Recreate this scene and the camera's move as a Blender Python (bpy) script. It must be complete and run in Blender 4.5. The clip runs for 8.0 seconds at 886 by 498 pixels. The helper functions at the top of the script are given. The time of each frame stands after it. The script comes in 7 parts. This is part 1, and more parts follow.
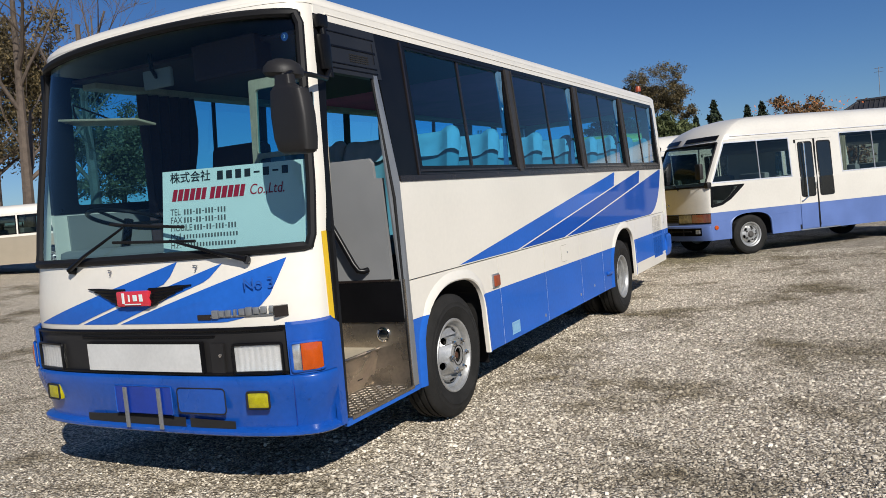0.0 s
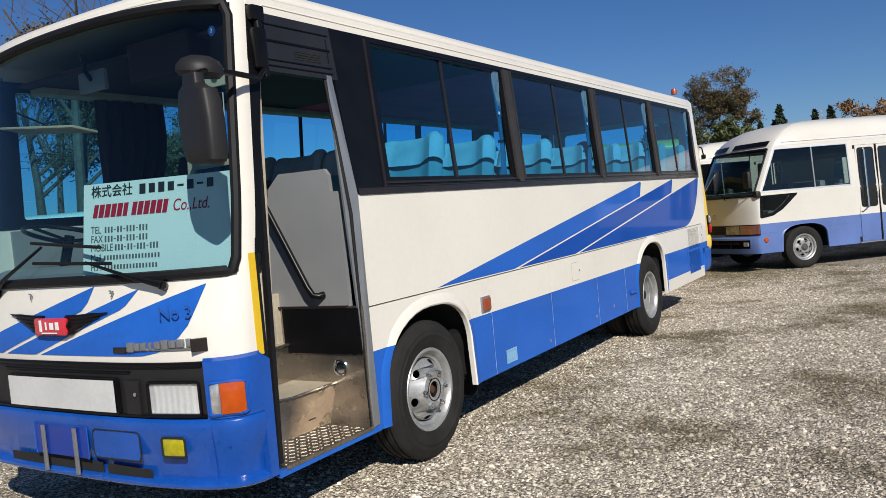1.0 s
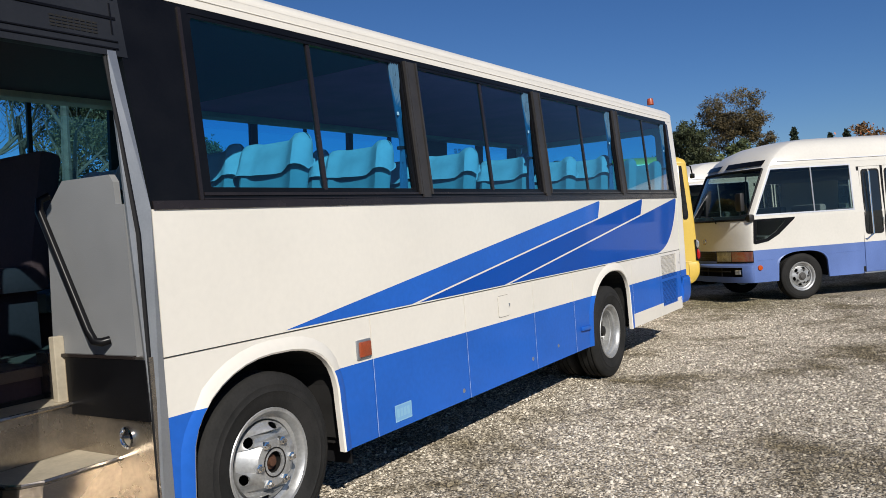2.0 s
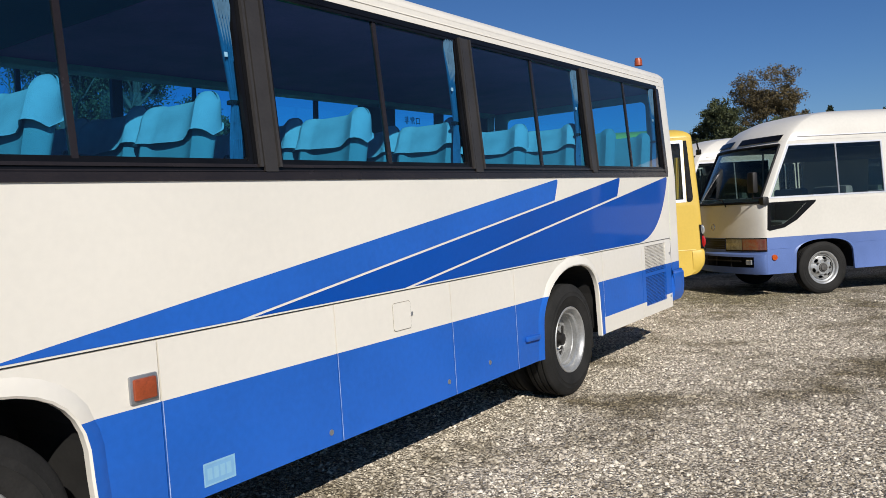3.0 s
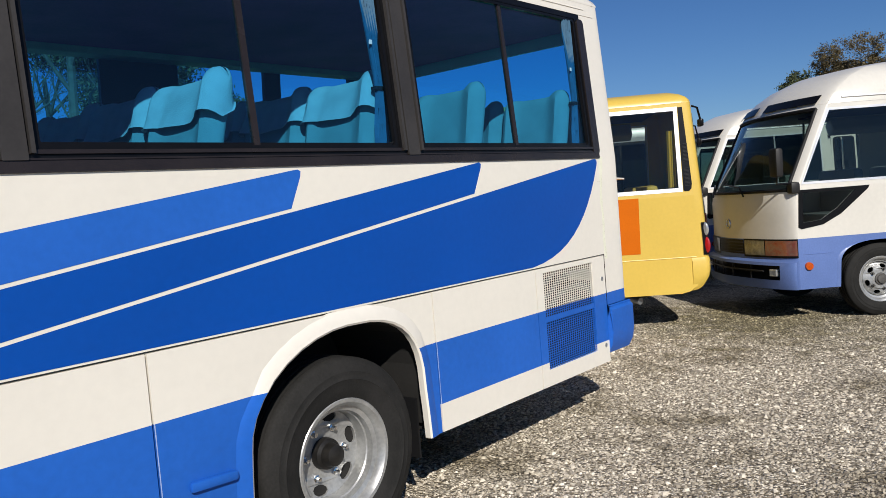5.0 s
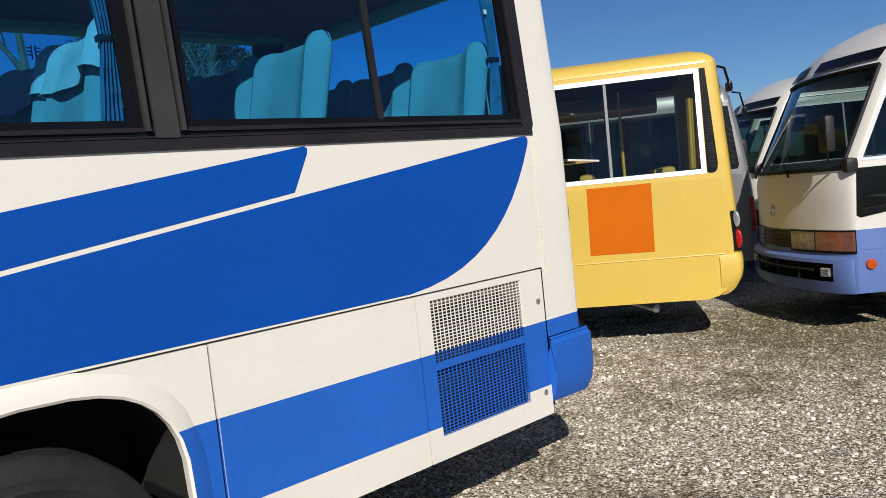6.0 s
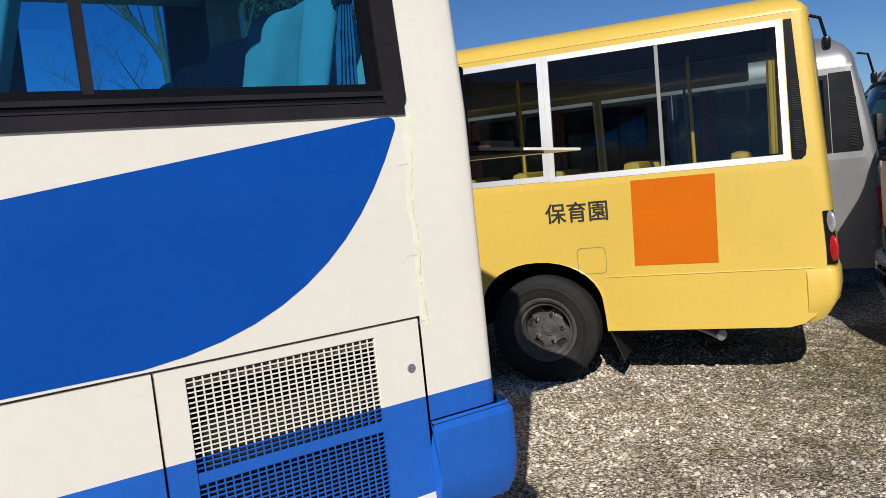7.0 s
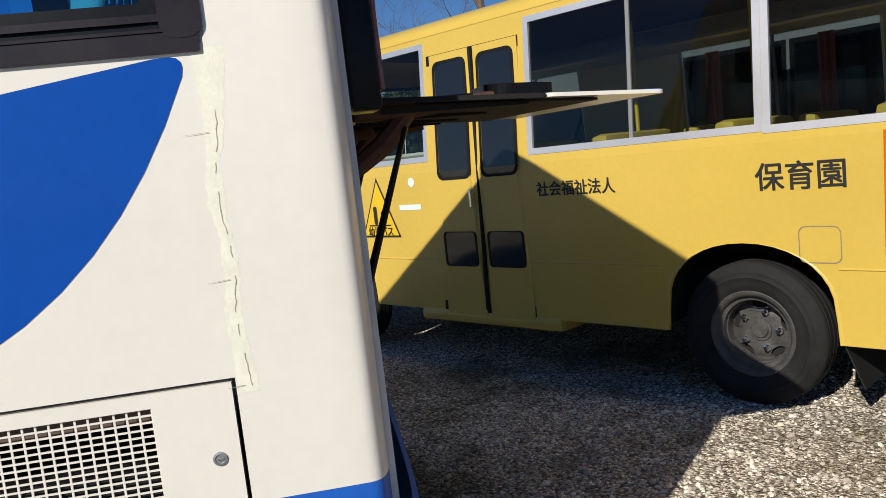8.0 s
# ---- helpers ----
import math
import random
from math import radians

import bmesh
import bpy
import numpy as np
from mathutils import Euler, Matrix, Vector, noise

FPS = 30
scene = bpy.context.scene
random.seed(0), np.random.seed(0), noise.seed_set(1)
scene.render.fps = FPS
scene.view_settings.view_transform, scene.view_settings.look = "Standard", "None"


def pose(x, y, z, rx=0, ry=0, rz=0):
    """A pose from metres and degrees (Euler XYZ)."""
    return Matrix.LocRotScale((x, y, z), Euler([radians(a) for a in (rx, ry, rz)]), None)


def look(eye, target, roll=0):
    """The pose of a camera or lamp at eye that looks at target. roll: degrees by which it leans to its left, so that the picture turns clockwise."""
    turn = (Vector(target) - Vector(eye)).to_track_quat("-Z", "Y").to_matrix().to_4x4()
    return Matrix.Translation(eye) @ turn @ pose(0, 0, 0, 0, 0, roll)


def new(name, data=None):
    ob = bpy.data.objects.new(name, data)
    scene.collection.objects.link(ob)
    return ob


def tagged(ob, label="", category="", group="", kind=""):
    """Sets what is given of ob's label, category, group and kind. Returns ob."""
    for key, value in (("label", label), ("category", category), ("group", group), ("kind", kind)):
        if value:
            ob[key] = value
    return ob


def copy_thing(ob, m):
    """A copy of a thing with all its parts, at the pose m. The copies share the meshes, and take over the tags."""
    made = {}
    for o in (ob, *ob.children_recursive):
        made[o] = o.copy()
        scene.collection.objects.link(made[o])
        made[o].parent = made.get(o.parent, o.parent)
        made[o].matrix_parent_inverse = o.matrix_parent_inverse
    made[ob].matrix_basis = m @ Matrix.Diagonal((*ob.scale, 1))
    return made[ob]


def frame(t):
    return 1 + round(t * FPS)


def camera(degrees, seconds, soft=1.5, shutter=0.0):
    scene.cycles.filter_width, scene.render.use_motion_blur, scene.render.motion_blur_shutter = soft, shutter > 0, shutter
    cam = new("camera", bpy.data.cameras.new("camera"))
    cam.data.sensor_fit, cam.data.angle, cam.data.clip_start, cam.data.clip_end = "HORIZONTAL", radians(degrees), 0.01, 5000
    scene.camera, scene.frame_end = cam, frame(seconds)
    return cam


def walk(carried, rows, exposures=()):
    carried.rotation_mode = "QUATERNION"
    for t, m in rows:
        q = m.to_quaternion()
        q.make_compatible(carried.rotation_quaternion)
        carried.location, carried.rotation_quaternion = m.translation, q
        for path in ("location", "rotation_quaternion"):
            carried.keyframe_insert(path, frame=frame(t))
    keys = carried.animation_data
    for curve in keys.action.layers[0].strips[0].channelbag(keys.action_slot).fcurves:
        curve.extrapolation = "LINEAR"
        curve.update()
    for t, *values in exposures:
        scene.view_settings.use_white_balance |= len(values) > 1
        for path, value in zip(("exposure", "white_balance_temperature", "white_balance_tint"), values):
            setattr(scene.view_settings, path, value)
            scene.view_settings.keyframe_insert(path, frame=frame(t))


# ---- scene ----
cam = camera(58.4, 8.0, soft=0.8)
PATH = [
    (0, (0.155, 0.194, 1.506), (-0.779, 1.959, 1.393), -5.2),
    (0.5, (0.201, 0.511, 1.518), (-0.794, 2.242, 1.406), -5.8),
    (1, (0.328, 1.008, 1.511), (-0.733, 2.701, 1.429), -5.1),
    (1.5, (0.376, 1.670, 1.508), (-0.710, 3.348, 1.457), -4.1),
    (2, (0.428, 2.385, 1.481), (-0.659, 4.063, 1.445), -4.0),
    (2.2, (0.438, 2.686, 1.468), (-0.655, 4.360, 1.432), -4.3),
    (3.3, (0.335, 4.550, 1.497), (-0.838, 6.168, 1.397), -3.2),
    (3.5, (0.325, 4.897, 1.519), (-0.867, 6.500, 1.424), -3.5),
    (4, (0.253, 5.767, 1.515), (-0.959, 7.354, 1.406), -3.8),
    (4.5, (0.181, 6.587, 1.523), (-1.051, 8.157, 1.396), -4.0),
    (4.7, (0.175, 6.918, 1.512), (-1.082, 8.469, 1.390), -4.1),
    (5.8, (0.053, 8.757, 1.498), (-1.360, 10.161, 1.376), -5.6),
    (6, (0.003, 9.117, 1.493), (-1.445, 10.488, 1.356), -5.7),
    (6.5, (-0.080, 9.965, 1.500), (-1.624, 11.229, 1.363), -5.7),
    (7, (-0.283, 10.774, 1.499), (-1.960, 11.852, 1.342), -5.6),
    (7.5, (-0.533, 11.552, 1.476), (-2.380, 12.294, 1.272), -6.0),
    (8, (-0.840, 12.222, 1.480), (-2.805, 12.523, 1.260), -6.0),
]
walk(cam, [(t, look(eye, target, roll)) for t, eye, target, roll in PATH])

# ---- daylight: a clear winter noon, the sun ahead and to the side of the coach
SUN_EL, SUN_AZ = 34.0, 131.0
world = bpy.data.worlds.new("world")
scene.world = world
world.use_nodes = True
wn = world.node_tree.nodes
sky = wn.new("ShaderNodeTexSky")
sky.sky_type = "NISHITA"
sky.sun_disc = False
sky.sun_elevation, sky.sun_rotation = radians(SUN_EL), radians(SUN_AZ)
sky.altitude, sky.air_density, sky.dust_density, sky.ozone_density = 800.0, 1.0, 0.2, 2.2
deep = wn.new("ShaderNodeHueSaturation")
deep.inputs["Saturation"].default_value = 1.18
world.node_tree.links.new(sky.outputs[0], deep.inputs["Color"])
tint = wn.new("ShaderNodeMix")
tint.data_type, tint.blend_type = "RGBA", "MULTIPLY"
tint.inputs["Factor"].default_value = 1.0
tint.inputs["B"].default_value = (0.72, 0.93, 1.28, 1)
world.node_tree.links.new(deep.outputs[0], tint.inputs["A"])
world.node_tree.links.new(tint.outputs["Result"], wn["Background"].inputs[0])
wn["Background"].inputs[1].default_value = 0.054
sun_data = bpy.data.lights.new("sun", "SUN")
sun_data.energy, sun_data.angle, sun_data.color = 4.8, radians(0.5), (1.0, 0.95, 0.87)
sun = new("sun", sun_data)
sun_dir = Vector((math.sin(radians(SUN_AZ)) * math.cos(radians(SUN_EL)), math.cos(radians(SUN_AZ)) * math.cos(radians(SUN_EL)), math.sin(radians(SUN_EL))))
sun.matrix_world = look(sun_dir * 60, (0, 0, 0))
scene.view_settings.exposure = 0.0

# ---- materials
def mat(name, base, rough=0.5, metal=0.0, var=0.12, scale=3.0, fine=60.0, bump=0.0, coat=0.0, dark=None, spec=0.5, mixfac=0.5):
    """A surface with large stains, fine grain and a slight relief, in object space."""
    m = bpy.data.materials.new(name)
    m.use_nodes = True
    n, l = m.node_tree.nodes, m.node_tree.links
    b = n["Principled BSDF"]
    tc = n.new("ShaderNodeTexCoord")
    big, small = n.new("ShaderNodeTexNoise"), n.new("ShaderNodeTexNoise")
    big.inputs["Scale"].default_value, big.inputs["Detail"].default_value = scale, 6.0
    small.inputs["Scale"].default_value, small.inputs["Detail"].default_value = fine, 3.0
    l.new(tc.outputs["Object"], big.inputs["Vector"])
    l.new(tc.outputs["Object"], small.inputs["Vector"])
    add = n.new("ShaderNodeMath")
    add.operation = "MULTIPLY_ADD"
    l.new(small.outputs["Fac"], add.inputs[0])
    add.inputs[1].default_value = mixfac
    l.new(big.outputs["Fac"], add.inputs[2])
    ramp = n.new("ShaderNodeValToRGB")
    ramp.color_ramp.elements[0].position, ramp.color_ramp.elements[1].position = 0.5, 0.95
    d = dark or tuple(c * (1 - var) for c in base)
    ramp.color_ramp.elements[0].color = (*d, 1)
    ramp.color_ramp.elements[1].color = (*[min(1, c * (1 + var * 0.5)) for c in base], 1)
    l.new(add.outputs[0], ramp.inputs[0])
    l.new(ramp.outputs[0], b.inputs["Base Color"])
    mr = n.new("ShaderNodeMapRange")
    mr.inputs["To Min"].default_value, mr.inputs["To Max"].default_value = max(0.02, rough - 0.08), min(1, rough + 0.1)
    l.new(big.outputs["Fac"], mr.inputs["Value"])
    l.new(mr.outputs[0], b.inputs["Roughness"])
    b.inputs["Metallic"].default_value = metal
    b.inputs["Coat Weight"].default_value = coat
    b.inputs["Coat Roughness"].default_value = 0.05
    b.inputs["Specular IOR Level"].default_value = spec
    if bump:
        bp = n.new("ShaderNodeBump")
        bp.inputs["Strength"].default_value, bp.inputs["Distance"].default_value = 1.0, bump
        l.new(small.outputs["Fac"], bp.inputs["Height"])
        l.new(bp.outputs[0], b.inputs["Normal"])
    return m


def glass(name, tint, gloss=0.055, rough=0.0):
    """A thin tinted pane: clear in transmission, with a gloss that grows at grazing angles."""
    m = bpy.data.materials.new(name)
    m.use_nodes = True
    n, l = m.node_tree.nodes, m.node_tree.links
    n.remove(n["Principled BSDF"])
    tr, gl, mx = n.new("ShaderNodeBsdfTransparent"), n.new("ShaderNodeBsdfGlossy"), n.new("ShaderNodeMixShader")
    lw, pw, ma = n.new("ShaderNodeLayerWeight"), n.new("ShaderNodeMath"), n.new("ShaderNodeMath")
    lw.inputs["Blend"].default_value = 0.5
    pw.operation, ma.operation = "POWER", "MULTIPLY_ADD"
    pw.inputs[1].default_value = 4.5
    ma.inputs[1].default_value, ma.inputs[2].default_value = 0.75, gloss
    l.new(lw.outputs["Facing"], pw.inputs[0])
    l.new(pw.outputs[0], ma.inputs[0])
    tr.inputs[0].default_value = (*tint, 1)
    gl.inputs["Roughness"].default_value = rough
    gl.inputs[0].default_value = (1, 1, 1, 1)
    l.new(ma.outputs[0], mx.inputs[0])
    l.new(tr.outputs[0], mx.inputs[1])
    l.new(gl.outputs[0], mx.inputs[2])
    l.new(mx.outputs[0], n["Material Output"].inputs[0])
    return m


WHITE = mat("cream_paint", (0.80, 0.755, 0.665), 0.32, var=0.05, scale=1.3, fine=25, coat=0.25)
BLUE = mat("blue_paint", (0.017, 0.118, 0.50), 0.5, var=0.14, scale=1.5, fine=30, coat=0.32, spec=0.10)
NAVY = mat("deep_blue_paint", (0.0015, 0.068, 0.37), 0.5, var=0.10, scale=1.2, fine=30, coat=0.28, spec=0.08)
# bumper blue darkened to paint in the shade of bay and joint
SHADEBLUE = mat("shaded_bumper_blue", (0.004, 0.036, 0.30), 0.35, var=0.2, scale=6, coat=0.4)
GHOST = mat("faded_mark_blue", (0.014, 0.085, 0.36), 0.5, var=0.2, scale=9)
BUMPER = mat("worn_blue_bumper_paint", (0.008, 0.078, 0.38), 0.28, var=0.2, scale=3, fine=40, coat=0.6, spec=0.3)
YELLOW = mat("yellow_paint", (0.655, 0.452, 0.080), 0.33, var=0.07, scale=1.2, fine=30, coat=0.25)
ORANGE = mat("orange_panel", (0.58, 0.125, 0.001), 0.6, var=0.08, spec=0.12)
LAVENDER = mat("lavender_blue_paint", (0.105, 0.17, 0.40), 0.4, var=0.18, scale=2, coat=0.15)
SILVERP = mat("silver_paint", (0.24, 0.24, 0.247), 0.35, metal=0.4, var=0.08)
BEIGE = mat("beige_paint", (0.45, 0.39, 0.30), 0.35, metal=0.2, var=0.06, coat=0.2)
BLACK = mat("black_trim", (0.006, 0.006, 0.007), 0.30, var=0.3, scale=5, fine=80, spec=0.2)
BROWNBLACK = mat("faded_black_trim", (0.022, 0.017, 0.016), 0.24, var=0.25, scale=4, fine=60, spec=0.4)
FADED = mat("sun_faded_pillar_cover", (0.040, 0.037, 0.036), 0.45, var=0.22, scale=5, fine=70, spec=0.3)
RUBBER = mat("rubber_seal", (0.009, 0.009, 0.010), 0.6, var=0.3, spec=0.25)
HEADER = mat("dark_grey_header_paint", (0.020, 0.021, 0.024), 0.4, var=0.2, scale=5, fine=80, spec=0.35)
PLASTIC = mat("grey_black_plastic", (0.018, 0.017, 0.017), 0.5, var=0.2, fine=150, bump=0.0006, spec=0.35)
DARK = mat("underbody_dirt", (0.012, 0.011, 0.010), 0.9, var=0.4, scale=6)
TYRE = mat("tyre_rubber", (0.020, 0.019, 0.018), 0.80, var=0.35, scale=6, fine=90, bump=0.001, dark=(0.010, 0.010, 0.009), spec=0.25)
RIMST = mat("silver_wheel_paint", (0.44, 0.44, 0.43), 0.36, metal=0.55, var=0.28, scale=9, fine=70)
RIMOLD = mat("dirty_wheel_steel", (0.085, 0.08, 0.075), 0.6, metal=0.25, var=0.4, scale=12, fine=70)
RUSTY = mat("rusty_steel", (0.10, 0.045, 0.025), 0.7, metal=0.3, var=0.4, scale=30, fine=200)
HUBBLK = mat("greasy_hub", (0.02, 0.018, 0.016), 0.5, metal=0.3, var=0.5, scale=20)
CHROME = mat("chrome", (0.75, 0.75, 0.75), 0.12, metal=1.0, var=0.05)
ALU = mat("grey_aluminium", (0.36, 0.37, 0.38), 0.42, metal=0.7, var=0.12, scale=4, fine=120)
STEEL = mat("stainless_steel", (0.42, 0.375, 0.32), 0.26, metal=0.92, var=0.32, scale=4, fine=50, bump=0.0004)
FRAMEAL = mat("bright_window_frame", (0.76, 0.76, 0.77), 0.42, metal=0.7, var=0.06)
GREYP = mat("grey_interior_panel", (0.23, 0.235, 0.24), 0.55, var=0.1, fine=200, bump=0.0005)
DARKIN = mat("dark_interior_lining", (0.055, 0.030, 0.036), 0.8, var=0.25)
# plum haze of the side windows is put into this ceiling colour
CEILHAZE = mat("plum_haze_ceiling", (0.70, 0.115, 0.22), 0.85, var=0.2)
CREAMIN = mat("cream_interior_lining", (0.43, 0.375, 0.28), 0.65, var=0.22, scale=6, fine=50)
FLOORIN = mat("coach_floor_covering", (0.12, 0.08, 0.06), 0.7, var=0.2)
SEATF = mat("teal_seat_cloth", (0.24, 0.31, 0.32), 0.9, var=0.12, scale=9, fine=250, bump=0.002)
COVERF = mat("pale_seat_cover_cloth", (0.54, 0.505, 0.515), 0.9, var=0.12, scale=14, fine=300, bump=0.003)
CURTAIN = mat("blue_curtain", (0.06, 0.15, 0.25), 0.9, var=0.2, scale=14)
YSEAT = mat("yellow_seat_vinyl", (0.62, 0.40, 0.06), 0.6, var=0.12)
AMBER = mat("amber_lens", (0.48, 0.07, 0.002), 0.15, var=0.15, scale=30, fine=200, coat=0.6)
REDL = mat("red_lens", (0.42, 0.012, 0.012), 0.18, var=0.2, scale=30, fine=200, coat=0.6)
BRICKL = mat("faded_orange_lens", (0.32, 0.06, 0.018), 0.35, var=0.3, scale=25, fine=100, coat=0.3)
REFLECT = mat("lamp_reflector", (0.95, 0.95, 0.95), 0.18, metal=0.45, var=0.12, scale=6, fine=40)
CLEARL = mat("clear_lens", (0.62, 0.62, 0.60), 0.10, metal=0.65, var=0.45, scale=22, fine=160, coat=1.0)
YFOG = mat("yellow_fog_lens", (0.40, 0.36, 0.004), 0.14, var=0.3, scale=30, fine=140, coat=0.7)
PLATEW = mat("white_plate", (0.60, 0.60, 0.58), 0.45, var=0.12, scale=4, fine=50)
YSTRIP = mat("yellow_edge_tape", (0.78, 0.50, 0.02), 0.4, var=0.1)
REDB = mat("red_enamel", (0.62, 0.03, 0.05), 0.2, var=0.08, coat=0.6)
SIGNB = mat("pale_sign_board", (0.72, 0.82, 0.80), 0.6, var=0.03)
INKR = mat("red_ink", (0.45, 0.006, 0.03), 0.6, var=0.05)
INKG = mat("grey_ink", (0.13, 0.13, 0.13), 0.5, var=0.1)
INKB = mat("black_ink", (0.02, 0.02, 0.02), 0.5, var=0.1)
PUTTY = mat("yellowed_putty", (0.81, 0.80, 0.645), 0.6, var=0.10, scale=20, fine=120, bump=0.0006)
CRACK = mat("crack_shadow_gap", (0.26, 0.23, 0.17), 0.9, var=0.3)
HAIR = mat("fine_crack", (0.50, 0.46, 0.35), 0.9, var=0.3)
CHIPPED = mat("chipped_pale_edge", (0.42, 0.50, 0.68), 0.6, var=0.4, scale=9, dark=(0.10, 0.20, 0.50))
STICKM = mat("sticker_print", (0.26, 0.50, 0.68), 0.4, var=0.1)
INSPECT = mat("dark_blue_sticker", (0.02, 0.07, 0.26), 0.4, var=0.1)
STICK = mat("pale_blue_sticker", (0.20, 0.42, 0.66), 0.4, var=0.1)
PINKC = mat("pink_curtain", (0.32, 0.13, 0.13), 0.9, var=0.15)
G_SIDE = glass("blue_tinted_glass", (0.27, 0.74, 0.97), 0.062)
G_WIND = glass("windscreen_glass", (0.60, 0.76, 0.78), 0.035)
G_CLEAR = glass("clear_lamp_glass", (0.93, 0.94, 0.94))
G_DARK = glass("green_grey_glass", (0.42, 0.50, 0.48), 0.04)
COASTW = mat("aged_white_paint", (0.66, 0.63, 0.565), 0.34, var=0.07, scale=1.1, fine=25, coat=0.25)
# the darkness behind the silver minibus's panes is put into this tint
G_DIMMED = glass("darkened_minibus_glass", (0.10, 0.12, 0.12), 0.03)
G_YEL = glass("grey_green_glass", (0.60, 0.68, 0.66), 0.035)
G_CSIDE = glass("clear_green_glass", (0.58, 0.67, 0.65), 0.04)
G_COAST = glass("pale_green_glass", (0.36, 0.44, 0.43), 0.022)
G_LEAF = glass("blue_door_glass", (0.35, 0.76, 0.95), 0.045)
G_DOOR = mat("dark_door_glass", (0.012, 0.014, 0.015), 0.06, var=0.1, coat=0.5)
DIMRED = mat("faded_red_lens", (0.25, 0.07, 0.05), 0.25, var=0.4, scale=18, fine=90, coat=0.6)
MIRR = mat("mirror_glass", (0.8, 0.8, 0.8), 0.04, metal=1.0, var=0.02)


# ---- mesh helpers
def part(name, bm, material, parent=None, label="", smooth=False):
    """One mesh object, a part of a thing (or of a part)."""
    me = bpy.data.meshes.new(name)
    bm.normal_update()
    bm.to_mesh(me)
    bm.free()
    for m in material if isinstance(material, (list, tuple)) else [material]:
        me.materials.append(m)
    if smooth:
        me.shade_smooth()
        me.set_sharp_from_angle(angle=radians(38))
    ob = new(name, me)
    ob.parent = parent
    if label:
        ob["label"] = label
    return ob


def thing(name, m, label, category, group="", kind=""):
    ob = new(name)
    ob.empty_display_size = 0.1
    ob.matrix_world = m
    return tagged(ob, label, category, group, kind)


def box(bm, c, s, bevel=0.0, m=None, mi=0):
    r = bmesh.ops.create_cube(bm, size=1.0, matrix=Matrix.Translation(c) @ (m or Matrix()) @ Matrix.Diagonal((*s, 1)))
    faces = {f for v in r["verts"] for f in v.link_faces}
    if bevel:
        e = {e for v in r["verts"] for e in v.link_edges}
        faces |= set(bmesh.ops.bevel(bm, geom=list(e), offset=bevel, segments=2, affect="EDGES", profile=0.6)["faces"])
    for f in faces:
        if f.is_valid:
            f.material_index = mi
    return bm


def B(c, s, bevel=0.0, m=None):
    return box(bmesh.new(), c, s, bevel, m)


def tube(bm, pts, r, seg=10, mi=0, caps=True):
    """A round bar along pts; r one number or one for each point."""
    pts = [Vector(p) for p in pts]
    rs = r if isinstance(r, (list, tuple)) else [r] * len(pts)
    rings = []
    for i, p in enumerate(pts):
        d = (pts[min(i + 1, len(pts) - 1)] - pts[max(i - 1, 0)]).normalized()
        a = d.orthogonal().normalized() if i == 0 else (rings_a - d * rings_a.dot(d)).normalized()
        rings_a = a
        b = d.cross(a)
        rings.append([bm.verts.new(p + (a * math.cos(2 * math.pi * k / seg) + b * math.sin(2 * math.pi * k / seg)) * rs[i]) for k in range(seg)])
    for q, w in zip(rings, rings[1:]):
        for k in range(seg):
            bm.faces.new((q[k], q[(k + 1) % seg], w[(k + 1) % seg], w[k])).material_index = mi
    if caps:
        bm.faces.new(rings[0][::-1]).material_index = mi
        bm.faces.new(rings[-1]).material_index = mi
    return bm


def lathe(bm, prof, origin, axis, seg=40, mi=0):
    """Profile rows (along, radius) turned about axis through origin."""
    axis = Vector(axis).normalized()
    a = axis.orthogonal().normalized()
    b = axis.cross(a)
    o = Vector(origin)
    rings = [[bm.verts.new(o + axis * x + (a * math.cos(2 * math.pi * k / seg) + b * math.sin(2 * math.pi * k / seg)) * r) for k in range(seg)] for x, r in prof]
    for q, w in zip(rings, rings[1:]):
        for k in range(seg):
            bm.faces.new((q[k], q[(k + 1) % seg], w[(k + 1) % seg], w[k])).material_index = mi
    return bm


def grid(bm, fn, us, vs, mi=None, skip=None):
    """A sheet fn(u, v); mi(u, v) gives the material slot and skip(u, v) leaves cells out."""
    pts = [[bm.verts.new(fn(u, v)) for v in vs] for u in us]
    for i in range(len(us) - 1):
        for j in range(len(vs) - 1):
            u, v = (us[i] + us[i + 1]) / 2, (vs[j] + vs[j + 1]) / 2
            if skip and skip(u, v):
                continue
            f = bm.faces.new((pts[i][j], pts[i + 1][j], pts[i + 1][j + 1], pts[i][j + 1]))
            f.material_index = mi(u, v) if mi else 0
    return bm


